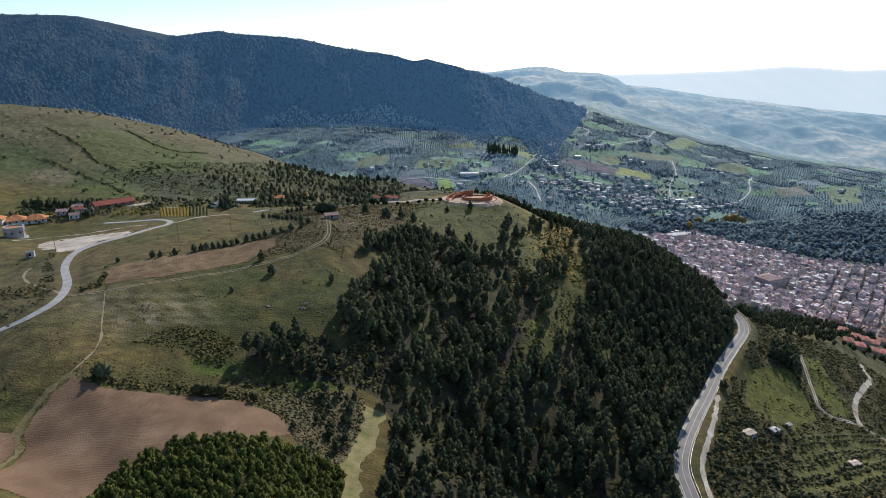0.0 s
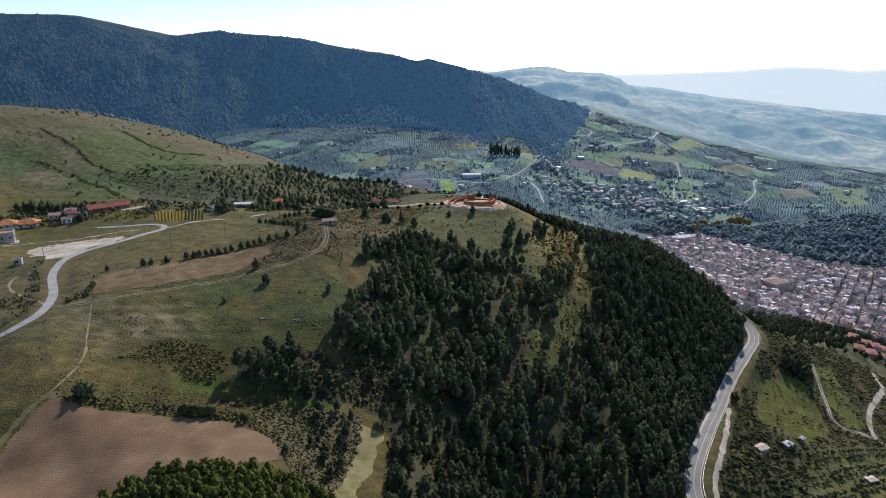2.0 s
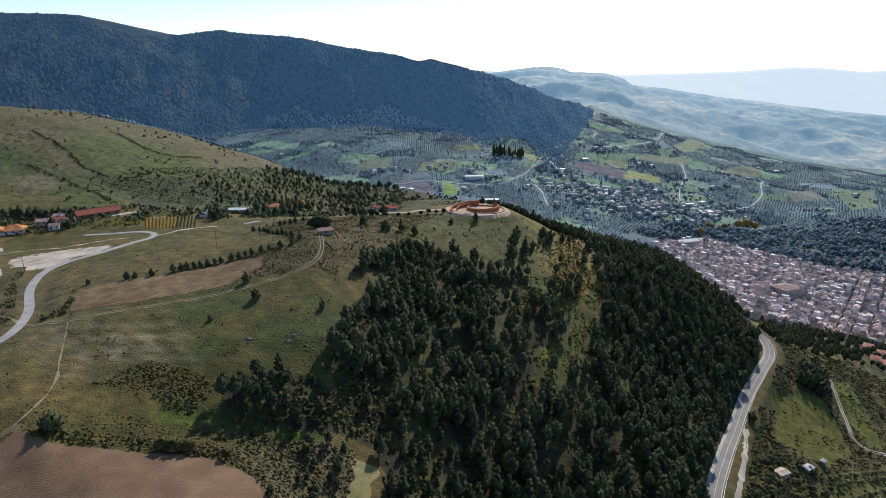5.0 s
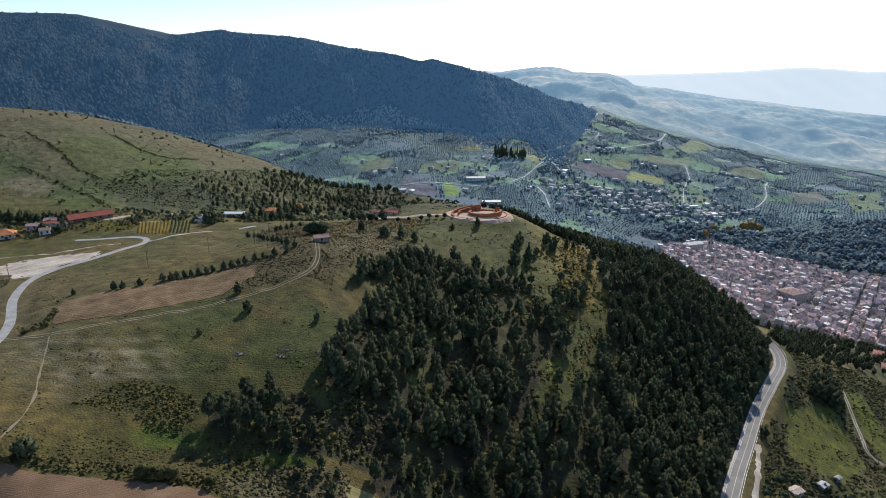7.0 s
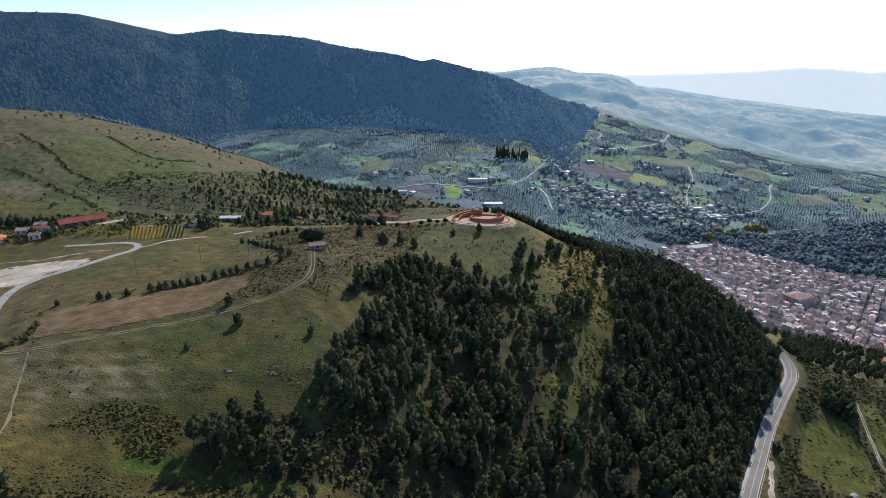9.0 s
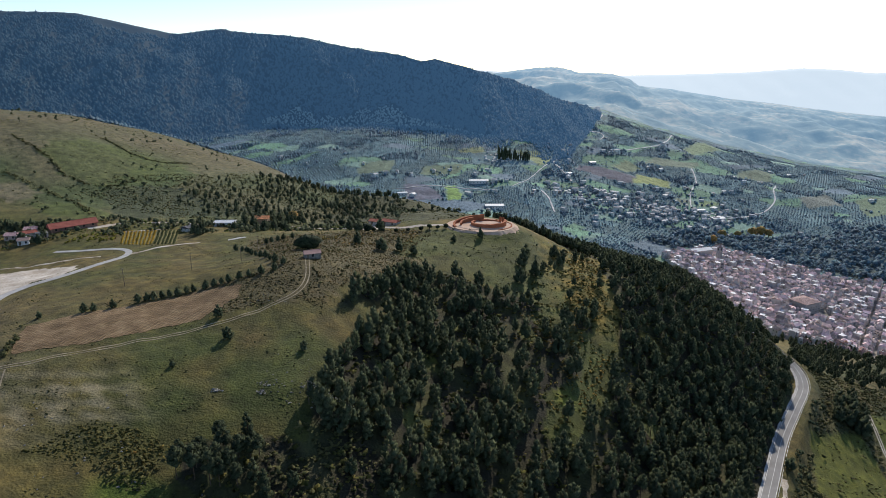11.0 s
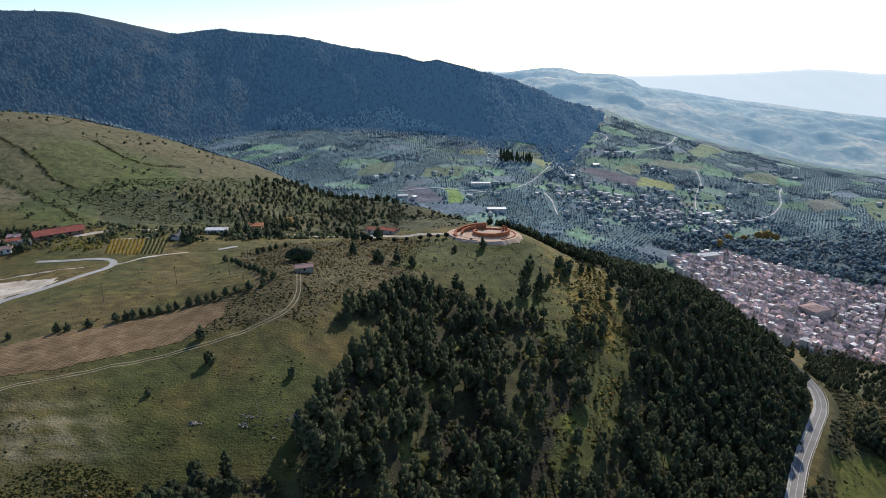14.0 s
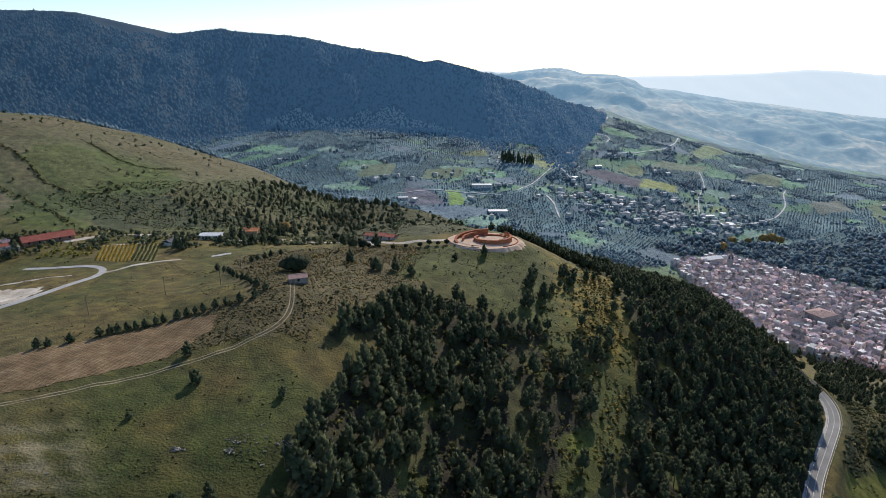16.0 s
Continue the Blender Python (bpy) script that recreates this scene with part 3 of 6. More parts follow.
# ---- mountain and far ridges ----
def ridge(name, label, mat, crest, foot, depth, back, rise=1.0, gully=0.0, seed=1, n=420, rows=46, grounded=False, long=False):
    """A range of hills: crest and foot are lines of (x / y, y, height) seen along the valley."""
    crest, foot = np.array(crest, float), np.array(foot, float)
    u = np.linspace(crest[0, 0], crest[-1, 0], n)
    cy, cz = np.interp(u, crest[:, 0], crest[:, 1]), np.interp(u, crest[:, 0], crest[:, 2])
    fy, fz = np.interp(u, foot[:, 0], foot[:, 1]), np.interp(u, foot[:, 0], foot[:, 2])
    if grounded:
        fz = land(u * fy, fy) - 4.0
    s = np.concatenate([np.linspace(-0.12, 1, rows), np.linspace(1.1, 2.0, 8)])[:, None]
    y = np.where(s <= 1, fy + (cy - fy) * s, cy + (s - 1) * back)
    up = np.clip(s, -0.12, 1)
    shape = np.where(up > 0, np.abs(up) ** rise, up)
    z = np.where(s <= 1, fz + (cz - fz) * shape, cz - (np.maximum(s - 1, 0)) ** 1.3 * (cz - fz) * 0.8)
    x = u * y
    body = np.clip(s, 0, 1) * np.clip(1.0 - np.clip(s, 0, 1), 0, 1) * 4
    z = z + gully * body * (ripple(x, y * 0.35, 190, seed) + 0.5 * ripple(x, y * 0.5, 70, seed + 1)) + gully * 0.06 * ripple(x, y, 40, seed + 2)
    if long:
        across, along = y * 0.85 + x * 0.45, x * 0.3 - y * 0.1
        spur = 0.8 - np.abs(ripple(across, along, 520, seed + 4)) * 1.6
        spur2 = 0.8 - np.abs(ripple(across, along * 1.5, 210, seed + 5)) * 1.6
        z = z + body ** 0.7 * (40 * spur + 16 * spur2 + 2.5 * ripple(x, y, 60, seed + 6))
    k = np.arange(x.size).reshape(x.shape)
    f = np.stack([k[:-1, :-1], k[:-1, 1:], k[1:, 1:], k[1:, :-1]], -1).reshape(-1, 4)
    ob = new(name, mesh_of(name, np.stack([x, y, z], -1).reshape(-1, 3), f, [mat], smooth=True))
    tagged(ob, label, "mountain", kind="structure")
    return x, y, z


MOUNTAIN_CREST = [(-0.953, 1900, 342), (-0.777, 1900, 349), (-0.690, 1900, 347), (-0.603, 1900, 345), (-0.568, 1890, 340), (-0.518, 1880, 320), (-0.475, 1870, 303), (-0.424, 1860, 284), (-0.393, 1850, 290), (-0.353, 1840, 297), (-0.327, 1830, 289), (-0.258, 1810, 280), (-0.223, 1800, 273), (-0.171, 1780, 252), (-0.084, 1750, 230), (-0.048, 1730, 213), (-0.027, 1720, 219), (0.003, 1700, 206), (0.047, 1670, 188), (0.092, 1690, 169), (0.136, 1650, 143), (0.168, 1640, 120), (0.209, 1650, 106), (0.224, 1690, 89), (0.233, 1740, 78)]
MOUNTAIN_FOOT = [(-0.987, 1330, 161), (-0.715, 1330, 150), (-0.449, 1330, 75), (-0.303, 1490, 0), (-0.276, 1560, 0), (-0.211, 1515, 0), (-0.167, 1515, 0), (-0.086, 1560, 0), (-0.014, 1546, 0), (0.049, 1455, 0), (0.140, 1429, 0), (0.185, 1369, 0), (0.196, 1416, 0), (0.204, 1462, 0), (0.213, 1514, 0), (0.221, 1578, 0), (0.228, 1660, 0), (0.233, 1685, 0)]
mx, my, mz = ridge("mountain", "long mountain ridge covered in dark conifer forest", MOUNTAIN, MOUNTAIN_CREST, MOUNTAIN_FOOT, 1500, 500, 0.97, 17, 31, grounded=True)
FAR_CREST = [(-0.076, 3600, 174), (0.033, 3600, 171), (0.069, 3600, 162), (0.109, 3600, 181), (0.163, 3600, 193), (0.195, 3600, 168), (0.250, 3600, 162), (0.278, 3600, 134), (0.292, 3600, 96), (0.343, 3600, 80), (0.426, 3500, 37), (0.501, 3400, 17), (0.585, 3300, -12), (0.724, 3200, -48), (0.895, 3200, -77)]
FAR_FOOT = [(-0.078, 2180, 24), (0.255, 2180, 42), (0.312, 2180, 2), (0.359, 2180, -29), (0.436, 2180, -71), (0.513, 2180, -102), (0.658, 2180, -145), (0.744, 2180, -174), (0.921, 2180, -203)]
HAZY = haze_glow_material("hazy_hills", [(0.02, 0.05, 0.045), (0.1, 0.125, 0.09), (0.42, 0.33, 0.2)], (0.115, 0.2, 0.3), 260)
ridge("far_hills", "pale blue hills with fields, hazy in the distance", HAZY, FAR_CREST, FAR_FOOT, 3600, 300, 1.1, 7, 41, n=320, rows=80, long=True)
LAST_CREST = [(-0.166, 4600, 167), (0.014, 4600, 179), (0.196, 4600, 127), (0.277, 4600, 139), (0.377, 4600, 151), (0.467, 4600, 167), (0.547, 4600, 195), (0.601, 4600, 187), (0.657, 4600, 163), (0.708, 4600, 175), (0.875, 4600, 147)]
PALE = haze_glow_material("pale_ridge", [(0.05, 0.055, 0.06), (0.065, 0.07, 0.075)], (0.385, 0.46, 0.535), 300)
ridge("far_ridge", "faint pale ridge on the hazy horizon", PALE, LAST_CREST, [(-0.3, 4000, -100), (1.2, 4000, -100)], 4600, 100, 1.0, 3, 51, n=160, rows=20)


# ---- foliage ----
OCTA = np.array([(1, 0, 0), (-1, 0, 0), (0, 1, 0), (0, -1, 0), (0, 0, 1.15), (0, 0, -0.75)], float)
OCTA_F = np.array([(0, 2, 4), (2, 1, 4), (1, 3, 4), (3, 0, 4), (2, 0, 5), (1, 2, 5), (3, 1, 5), (0, 3, 5)])


def tufts(centres, radii, rng, flat=0.8, wild=0.3):
    """Ragged little clumps of leaves, one an entry: arrays of verts and faces."""
    centres, radii = np.asarray(centres, float), np.asarray(radii, float)
    n = len(centres)
    a = rng.uniform(0, 6.283, n)
    v = OCTA[None] * (1 + rng.uniform(-wild, wild, (n, 6, 1))) + rng.uniform(-wild, wild, (n, 6, 3)) * 0.6
    v = v * np.stack([np.ones(n), np.ones(n), np.full(n, flat)], -1)[:, None]
    x, y = v[..., 0] * np.cos(a)[:, None] - v[..., 1] * np.sin(a)[:, None], v[..., 0] * np.sin(a)[:, None] + v[..., 1] * np.cos(a)[:, None]
    v = np.stack([x, y, v[..., 2]], -1) * radii[:, None, None] + centres[:, None]
    f = OCTA_F[None] + (np.arange(n) * 6)[:, None, None]
    return v.reshape(-1, 3), f.reshape(-1, 3)


SHOOT = np.array([(0.62, 0, -0.45), (-0.31, 0.54, -0.45), (-0.31, -0.54, -0.45), (0, 0, 1.25)])
SHOOT_F = np.array([(0, 1, 3), (1, 2, 3), (2, 0, 3)])


def sprays(centres, radii, out, rng, wild=0.4):
    """Slim pointed shoots of needles that stand outwards and up, one an entry."""
    centres, radii = np.asarray(centres, float), np.asarray(radii, float)
    n = len(centres)
    up = out / (np.linalg.norm(out, axis=1)[:, None] + 1e-6) + rng.uniform(-0.45, 0.45, (n, 3)) + (0, 0, 0.75)
    up /= np.linalg.norm(up, axis=1)[:, None] + 1e-6
    side = np.cross(up, rng.normal(size=(n, 3)))
    side /= np.linalg.norm(side, axis=1)[:, None] + 1e-6
    third = np.cross(up, side)
    q = SHOOT[None] * (1 + rng.uniform(-wild, wild, (n, 4, 1)))
    v = (q[..., :1] * side[:, None] + q[..., 1:2] * third[:, None] + q[..., 2:] * up[:, None]) * radii[:, None, None] + centres[:, None]
    f = SHOOT_F[None] + (np.arange(n) * 4)[:, None, None]
    return v.reshape(-1, 3), f.reshape(-1, 3)


def tube(points, radii, sides=5):
    """A tapering limb along some points."""
    v, f = [], []
    for k, (p, r) in enumerate(zip(points, radii)):
        for j in range(sides):
            a = 6.283 * j / sides
            v.append((p[0] + r * math.cos(a), p[1] + r * math.sin(a), p[2]))
        if k:
            for j in range(sides):
                b, c = (k - 1) * sides, k * sides
                j2 = (j + 1) % sides
                f += [(b + j, b + j2, c + j2), (b + j, c + j2, c + j)]
    return np.array(v, float), np.array(f, int)


def join(pieces):
    vs, fs, at = [], [], 0
    for v, f in pieces:
        vs.append(v)
        fs.append(f + at)
        at += len(v)
    return np.vstack(vs), np.vstack(fs)


def unit(q):
    return q / (np.linalg.norm(q, axis=-1, keepdims=True) + 1e-6)


def pine_shape(seed, height, width, n, bare=0.2, round_top=0.7, grain=1.0):
    """Crown and trunk of a pine: dense lobes of needles on short limbs, with shoots standing out of them."""
    rng = np.random.RandomState(seed)
    k = 14
    lean = rng.uniform(-0.4, 0.4, 2)
    s = np.append((np.arange(k - 2) + rng.uniform(0.1, 0.9, k - 2)) / (k - 2) * 0.8, (0.86, 0.93))
    a = np.arange(k) * 2.4 + rng.uniform(-0.6, 0.6, k)
    reach = width / 2 * (1 - s ** (1.6 / round_top)) ** 0.75 * np.minimum(1, 0.6 + 1.6 * s) * rng.uniform(0.45, 0.75, k)
    reach[-2:] = 0.04 * width
    cush = width * (0.27 - 0.15 * s ** 1.5) * rng.uniform(0.85, 1.15, k)
    cz = height * (bare + (1 - bare) * s) + cush * 0.3 * (s < 0.3)
    cx, cy = reach * np.cos(a) + lean[0] * s, reach * np.sin(a) + lean[1] * s
    mid = np.stack([cx, cy, cz], -1)
    heart = np.stack([lean[0] * s, lean[1] * s, cz - 0.1 * height], -1)
    ball = unit(OCTA)
    uneven = 1 + rng.uniform(-0.2, 0.2, (k, len(ball), 1))
    turned = rng.uniform(0, 6.283, k)
    bx = ball[None, :, 0] * np.cos(turned)[:, None] - ball[None, :, 1] * np.sin(turned)[:, None]
    by = ball[None, :, 0] * np.sin(turned)[:, None] + ball[None, :, 1] * np.cos(turned)[:, None]
    out = np.stack([bx, by, np.repeat(ball[None, :, 2], k, 0)], -1)
    lobes = mid[:, None] + out * uneven * (0.86 * cush[:, None] * (1, 1, 1.25))[:, None]
    lobe_n = unit(0.6 * out + 0.5 * unit((lobes - heart[:, None]) * (1, 1, 0.5)) + (0, 0, 0.3))
    share = cush ** 2 / (cush ** 2).sum()
    which = rng.choice(k, n, p=share)
    d = unit(rng.normal(size=(n, 3)))
    d[:, 2] = np.where(d[:, 2] < -0.2, -0.7 * d[:, 2], d[:, 2])
    c = mid[which] + d * cush[which][:, None] * rng.uniform(0.72, 1.05, (n, 1)) * (1, 1, 1.25)
    shoot_v, shoot_f = sprays(c, grain * width * rng.uniform(0.045, 0.085, n) * 1.2, d + (0, 0, 0.4), rng)
    shoot_n = unit(0.6 * d + 0.5 * unit((c - heart[which]) * (1, 1, 0.5)) + rng.uniform(-0.2, 0.2, (n, 3)) + (0, 0, 0.3))
    crown_v, crown_f = join([(lobes.reshape(-1, 3), (OCTA_F[None] + (np.arange(k) * len(ball))[:, None, None]).reshape(-1, 3)), (shoot_v, shoot_f)])
    crown_n = np.vstack([lobe_n.reshape(-1, 3), np.repeat(shoot_n, 4, 0)])
    limbs = [tube([(0, 0, -0.6), (0.05, 0.02, height * 0.4), (lean[0], lean[1], height * 0.9)], [width * 0.034, width * 0.026, 0.03])]
    for j in range(0, k - 2, 2):
        limbs.append(tube([(lean[0] * s[j] * 0.5, lean[1] * s[j] * 0.5, max(0.5, cz[j] - reach[j] * 0.4)), (cx[j], cy[j], cz[j])], [0.08, 0.03], 4))
    return (crown_v, crown_f, crown_n), join(limbs)


def bush_shape(seed, height, width, n, grain=1.0):
    rng = np.random.RandomState(seed)
    d = rng.normal(size=(n, 3))
    d /= np.linalg.norm(d, axis=1)[:, None]
    d *= rng.uniform(0.45, 1.0, (n, 1))
    c = d * (width / 2, width / 2, height * 0.42) + (0, 0, height * 0.5)
    return tufts(c, grain * width * rng.uniform(0.13, 0.24, n), rng, flat=0.85, wild=0.35)


def puffed(v, lift=0.42):
    """Normals that shade a crown of clumps mostly as one rounded mass."""
    whole = (v - (0, 0, lift * v[:, 2].max())) * (1, 1, 0.55)
    n = 6 * (len(v) // 6)
    own = np.zeros_like(v)
    own[:n] = (v[:n].reshape(-1, 6, 3) - v[:n].reshape(-1, 6, 3).mean(1, keepdims=True)).reshape(-1, 3)
    return unit(unit(whole) * 0.72 + unit(own) * 0.28)


def scattered(name, label, category, shapes, xs, ys, scales, mats, seed, sink=0.1, heights=None, puffy=None, stretch=0.0):
    """Many plants that nobody would count, as one object. shapes: list of lists of (verts, faces), one list entry a material."""
    rng = np.random.RandomState(seed)
    zs = land(xs, ys) if heights is None else heights
    pick = rng.randint(0, len(shapes), len(xs))
    turn = rng.uniform(0, 6.283, len(xs))
    tall = rng.uniform(0.88, 1.15, len(xs))
    longer = 1 + stretch * rng.uniform(-0.5, 1, len(xs))
    if stretch:  # houses stand along their streets
        turn = radians(35) + rng.choice([0, 1.5708], len(xs)) + rng.normal(0, 0.16, len(xs))
        tall = rng.uniform(0.9, 1.9, len(xs))
    V, F, M, N, at = [], [], [], [], 0
    for k, pieces in enumerate(shapes):
        sel = np.where(pick == k)[0]
        if not len(sel):
            continue
        c, s = np.cos(turn[sel])[:, None], np.sin(turn[sel])[:, None]
        for mi, (v, f, *given) in enumerate(pieces):
            if not len(f):
                continue
            sc = scales[sel][:, None]
            wide = longer[sel][:, None] * v[None, :, 0]
            x = (wide * c - v[None, :, 1] * s) * sc + xs[sel][:, None]
            y = (wide * s + v[None, :, 1] * c) * sc + ys[sel][:, None]
            z = v[None, :, 2] * sc * tall[sel][:, None] + zs[sel][:, None] - sink
            V.append(np.stack([x, y, z], -1).reshape(-1, 3))
            if puffy is not None:
                q = given[0] if given else puffed(v, puffy)
                N.append(np.stack([q[None, :, 0] * c - q[None, :, 1] * s, q[None, :, 0] * s + q[None, :, 1] * c, np.repeat(q[None, :, 2], len(sel), 0)], -1).reshape(-1, 3))
            F.append((f[None] + (np.arange(len(sel)) * len(v))[:, None, None]).reshape(-1, 3) + at)
            M.append(np.full(len(sel) * len(f), mi))
            at += len(sel) * len(v)
    ob = new(name, mesh_of(name, np.vstack(V), np.vstack(F), mats, np.concatenate(M), normals=np.vstack(N) if N else None))
    return tagged(ob, label, category, kind="stuff")


def sprinkle(poly, spacing, seed, jitter=0.42):
    """Points spread over a polygon of the plan, about that far apart."""
    rng = np.random.RandomState(seed)
    p = np.array(poly, float)
    lo, hi = p.min(0), p.max(0)
    x, y = np.meshgrid(np.arange(lo[0], hi[0], float(spacing)), np.arange(lo[1], hi[1], float(spacing)))
    x[1::2] += spacing / 2
    x, y = x.ravel() + rng.uniform(-jitter, jitter, x.size) * spacing, y.ravel() + rng.uniform(-jitter, jitter, x.size) * spacing
    m = inside(x, y, poly)
    return x[m], y[m]


def clear_of(x, y, line, gap):
    d = np.full(len(x), 1e9)
    for qx, qy in line[::2]:
        d = np.minimum(d, np.hypot(x - qx, y - qy))
    return d > gap


# ---- the pine wood ----
rng = np.random.RandomState(11)
WIDTHS, BARE, TOPS = (5.6, 6.2, 4.9, 6.6, 5.3, 5.9), (0.04, 0.12, 0.02, 0.24, 0.05, 0.08), (0.75, 0.6, 0.95, 0.5, 0.8, 0.65)
PINES = [pine_shape(100 + k, 10.8 * (0.86 + 0.05 * k), WIDTHS[k], 235, BARE[k], TOPS[k], 1.1) for k in range(6)]
LIGHT_PINES = [pine_shape(120 + k, 9.4 * (0.86 + 0.05 * k), WIDTHS[k], 84, BARE[k] + 0.1, 0.8 * TOPS[k], 1.6) for k in range(6)]
px, py = sprinkle(WOOD_EDGE, 5.1, 12)
HOLLOW = [(-54, 212), (-43, 221), (-29, 224), (-18, 220), (-20, 198), (-27, 196), (-45, 196), (-54, 198)]
density = 0.74 + 0.55 * ripple(px, py, 20, 61) - 0.2 * ripple(px, py, 20, 62)
density = np.where(px > 92 + 0.1 * (py - 340), 0.98 + 0.3 * ripple(px, py, 20, 61), density)
density = np.where((px > -15) & (px < 40) & (py > 235) & (py < 300), density - 0.12, density)
density = np.where((px > 22) & (px < 66) & (py > 262) & (py < 338), density - 0.32, density)
density = np.where((px < -14) & (py > 262) & (py < 345), 0.97, density)
density = np.where(inside(px, py, HOLLOW), 0.13, density)
density = np.where(inside(px, py, KNOLL), 0.03, density)
for qx, qy in smooth_line(GLADE, 4):
    density = np.where(np.hypot(px - qx, py - qy) < 6.5, 0.06, density)
for qx, qy, qr in GLADES:
    density = np.where(np.hypot(px - qx, py - qy - qr * 0.3) < qr, 0.0, density)
for cx0, cy0, rx0, ry0 in ((24, 365, 6, 9), (31, 380, 5, 7), (52, 389, 9, 9), (41, 346, 6, 7), (67, 352, 6, 9), (67, 396, 4, 5)):
    density = np.where(np.hypot((px - cx0) / rx0, (py - cy0) / ry0) < 1, 0.85, density)
keep = (rng.uniform(0, 1, len(px)) < density) & clear_of(px, py, road_line, 5.0) & (np.hypot((px - 20) / 1.3, py - 430) > 29)
px, py = px[keep], py[keep]
CLUMP = [(-76, 197), (-75, 208), (-67, 212), (-52, 207), (-53, 194), (-62, 188)]
keep = ~inside(px, py, CLUMP)
px, py = px[keep], py[keep]
size = (0.6 + 0.55 * rng.beta(1.6, 1.3, len(px))) * (0.84 + 0.16 * np.clip((py - 165) / 60, 0, 1)) * (1 - 0.2 * np.clip((py - 290) / 60, 0, 1)) * np.where(inside(px, py, KNOLL), 0.78, 1)
front = np.argsort(py + 0.25 * px)[:280]
first = np.zeros(len(px), bool)
first[front] = True


def pine_tree(k, mat, label):
    """A single pine: trunk with limbs, and crown."""
    crown, trunk = PINES[k]
    tree = new("pine_tree")
    for name, (v, f, *given), m in (("crown", crown, mat), ("trunk", trunk, BARK)):
        ob = new(name, mesh_of(name, v, f, [m], normals=given[0] if given else None))
        ob.parent = tree
    return tagged(tree, label, "tree", "pines of the wood")


kinds = [pine_tree(k, PINE, ("dark green bushy pine on the wooded slope", "dark green round-topped pine on the wooded slope", "slender dark green pine on the wooded slope")[k % 3]) for k in range(6)]
for n, i in enumerate(front):
    m = Matrix.Translation((px[i], py[i], float(land(px[i], py[i])[0]) - 0.15)) @ Matrix.Rotation(rng.uniform(0, 6.283), 4, "Z") @ Matrix.Diagonal((size[i], size[i], size[i] * rng.uniform(0.9, 1.12), 1))
    if n < 6:
        kinds[n].matrix_basis = m
    else:
        copy_thing(kinds[n % 6], m)
TALL = [pine_shape(160 + k, 11.5 + k, 5.0, 240, 0.45, 0.5, 1.2) for k in range(3)]
PINES += TALL
tall = [pine_tree(6 + k, PINE, "tall pine with a bare trunk on the rim of the hollow") for k in range(3)]
qx, qy = sprinkle([(-73, 197), (-72, 207), (-64, 211), (-52, 207), (-54, 199), (-63, 194)], 4.0, 20)
for n, (x, y) in enumerate(zip(qx, qy)):
    m = Matrix.Translation((x, y, float(land(x, y)[0]) - 0.15)) @ Matrix.Rotation(rng.uniform(0, 6.283), 4, "Z") @ Matrix.Diagonal((*[rng.uniform(0.8, 1.1)] * 2, rng.uniform(0.65, 0.95), 1))
    if n < 3:
        tall[n].matrix_basis = m
    else:
        copy_thing(tall[n % 3], m)
rest = ~first
near = rest & (py < 300)
scattered("pine_wood", "dense dark green pine wood on the hillside", "woods", [list(p) for p in PINES[:7]], px[near], py[near], size[near], [PINE, BARK], 13, puffy=0.42)
scattered("upper_pine_wood", "dense dark green pine wood below the hilltop", "woods", [list(p) for p in LIGHT_PINES], px[rest & ~near], py[rest & ~near], size[rest & ~near], [PINE, BARK], 19, puffy=0.42)
rx1, ry1 = sprinkle([(50, 452), (62, 444), (92, 446), (96, 492), (40, 496), (22, 470)], 5.2, 24)
scattered("ridge_pines", "dark pines on the ridge behind the ruin", "woods", [list(p) for p in LIGHT_PINES], rx1, ry1, np.random.RandomState(25).uniform(0.5, 0.85, len(rx1)), [PINE, BARK], 26, puffy=0.42)
ex, ey = sprinkle(PLANTATION, 2.05, 14)
YOUNG = [pine_shape(140 + k, 8.6, 8.0, 60, 0.01, 0.55, 1.5) for k in range(4)]
scattered("young_pine_wood", "dense stand of brighter green young pines", "woods", [list(p) for p in YOUNG], ex, ey, np.random.RandomState(15).uniform(0.22, 0.4, len(ex)), [YOUNG_PINE, BARK], 16, puffy=0.42)


# ---- far woods and groves ----
TUFT = [[tufts([(0, 0, 0.6)], [0.8], np.random.RandomState(k), 1.15, 0.3)] for k in range(6)]
rr = np.random.RandomState(17)
pickr, pickc = rr.uniform(0.5, 45, 27000), rr.uniform(0, mx.shape[1] - 1.01, 27000)
r0, c0 = pickr.astype(int), pickc.astype(int)
fr, fc = pickr - r0, pickc - c0


def on_slope(a):
    return (a[r0, c0] * (1 - fr) + a[r0 + 1, c0] * fr) * (1 - fc) + (a[r0, c0 + 1] * (1 - fr) + a[r0 + 1, c0 + 1] * fr) * fc


sx, sy, sz = on_slope(mx), on_slope(my), on_slope(mz)
bare = (np.abs(sx / sy + 0.49) < 0.055) & (fr + r0 > 41.5)
climb = 5 + 4.5 * ripple(sx, sy, 210, 33) + 2 * ripple(sx, sy, 60, 34)  # groves that climb the foot of the slope
terraced = (np.abs(sx / sy + 0.1) < 0.2) & (fr + r0 < 7 + climb * (1 - np.abs(sx / sy + 0.16) * 4))
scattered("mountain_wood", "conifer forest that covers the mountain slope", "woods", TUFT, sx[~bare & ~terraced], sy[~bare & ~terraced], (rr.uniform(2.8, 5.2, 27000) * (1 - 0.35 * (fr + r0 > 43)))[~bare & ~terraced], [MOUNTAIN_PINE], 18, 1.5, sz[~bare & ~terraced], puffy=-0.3)
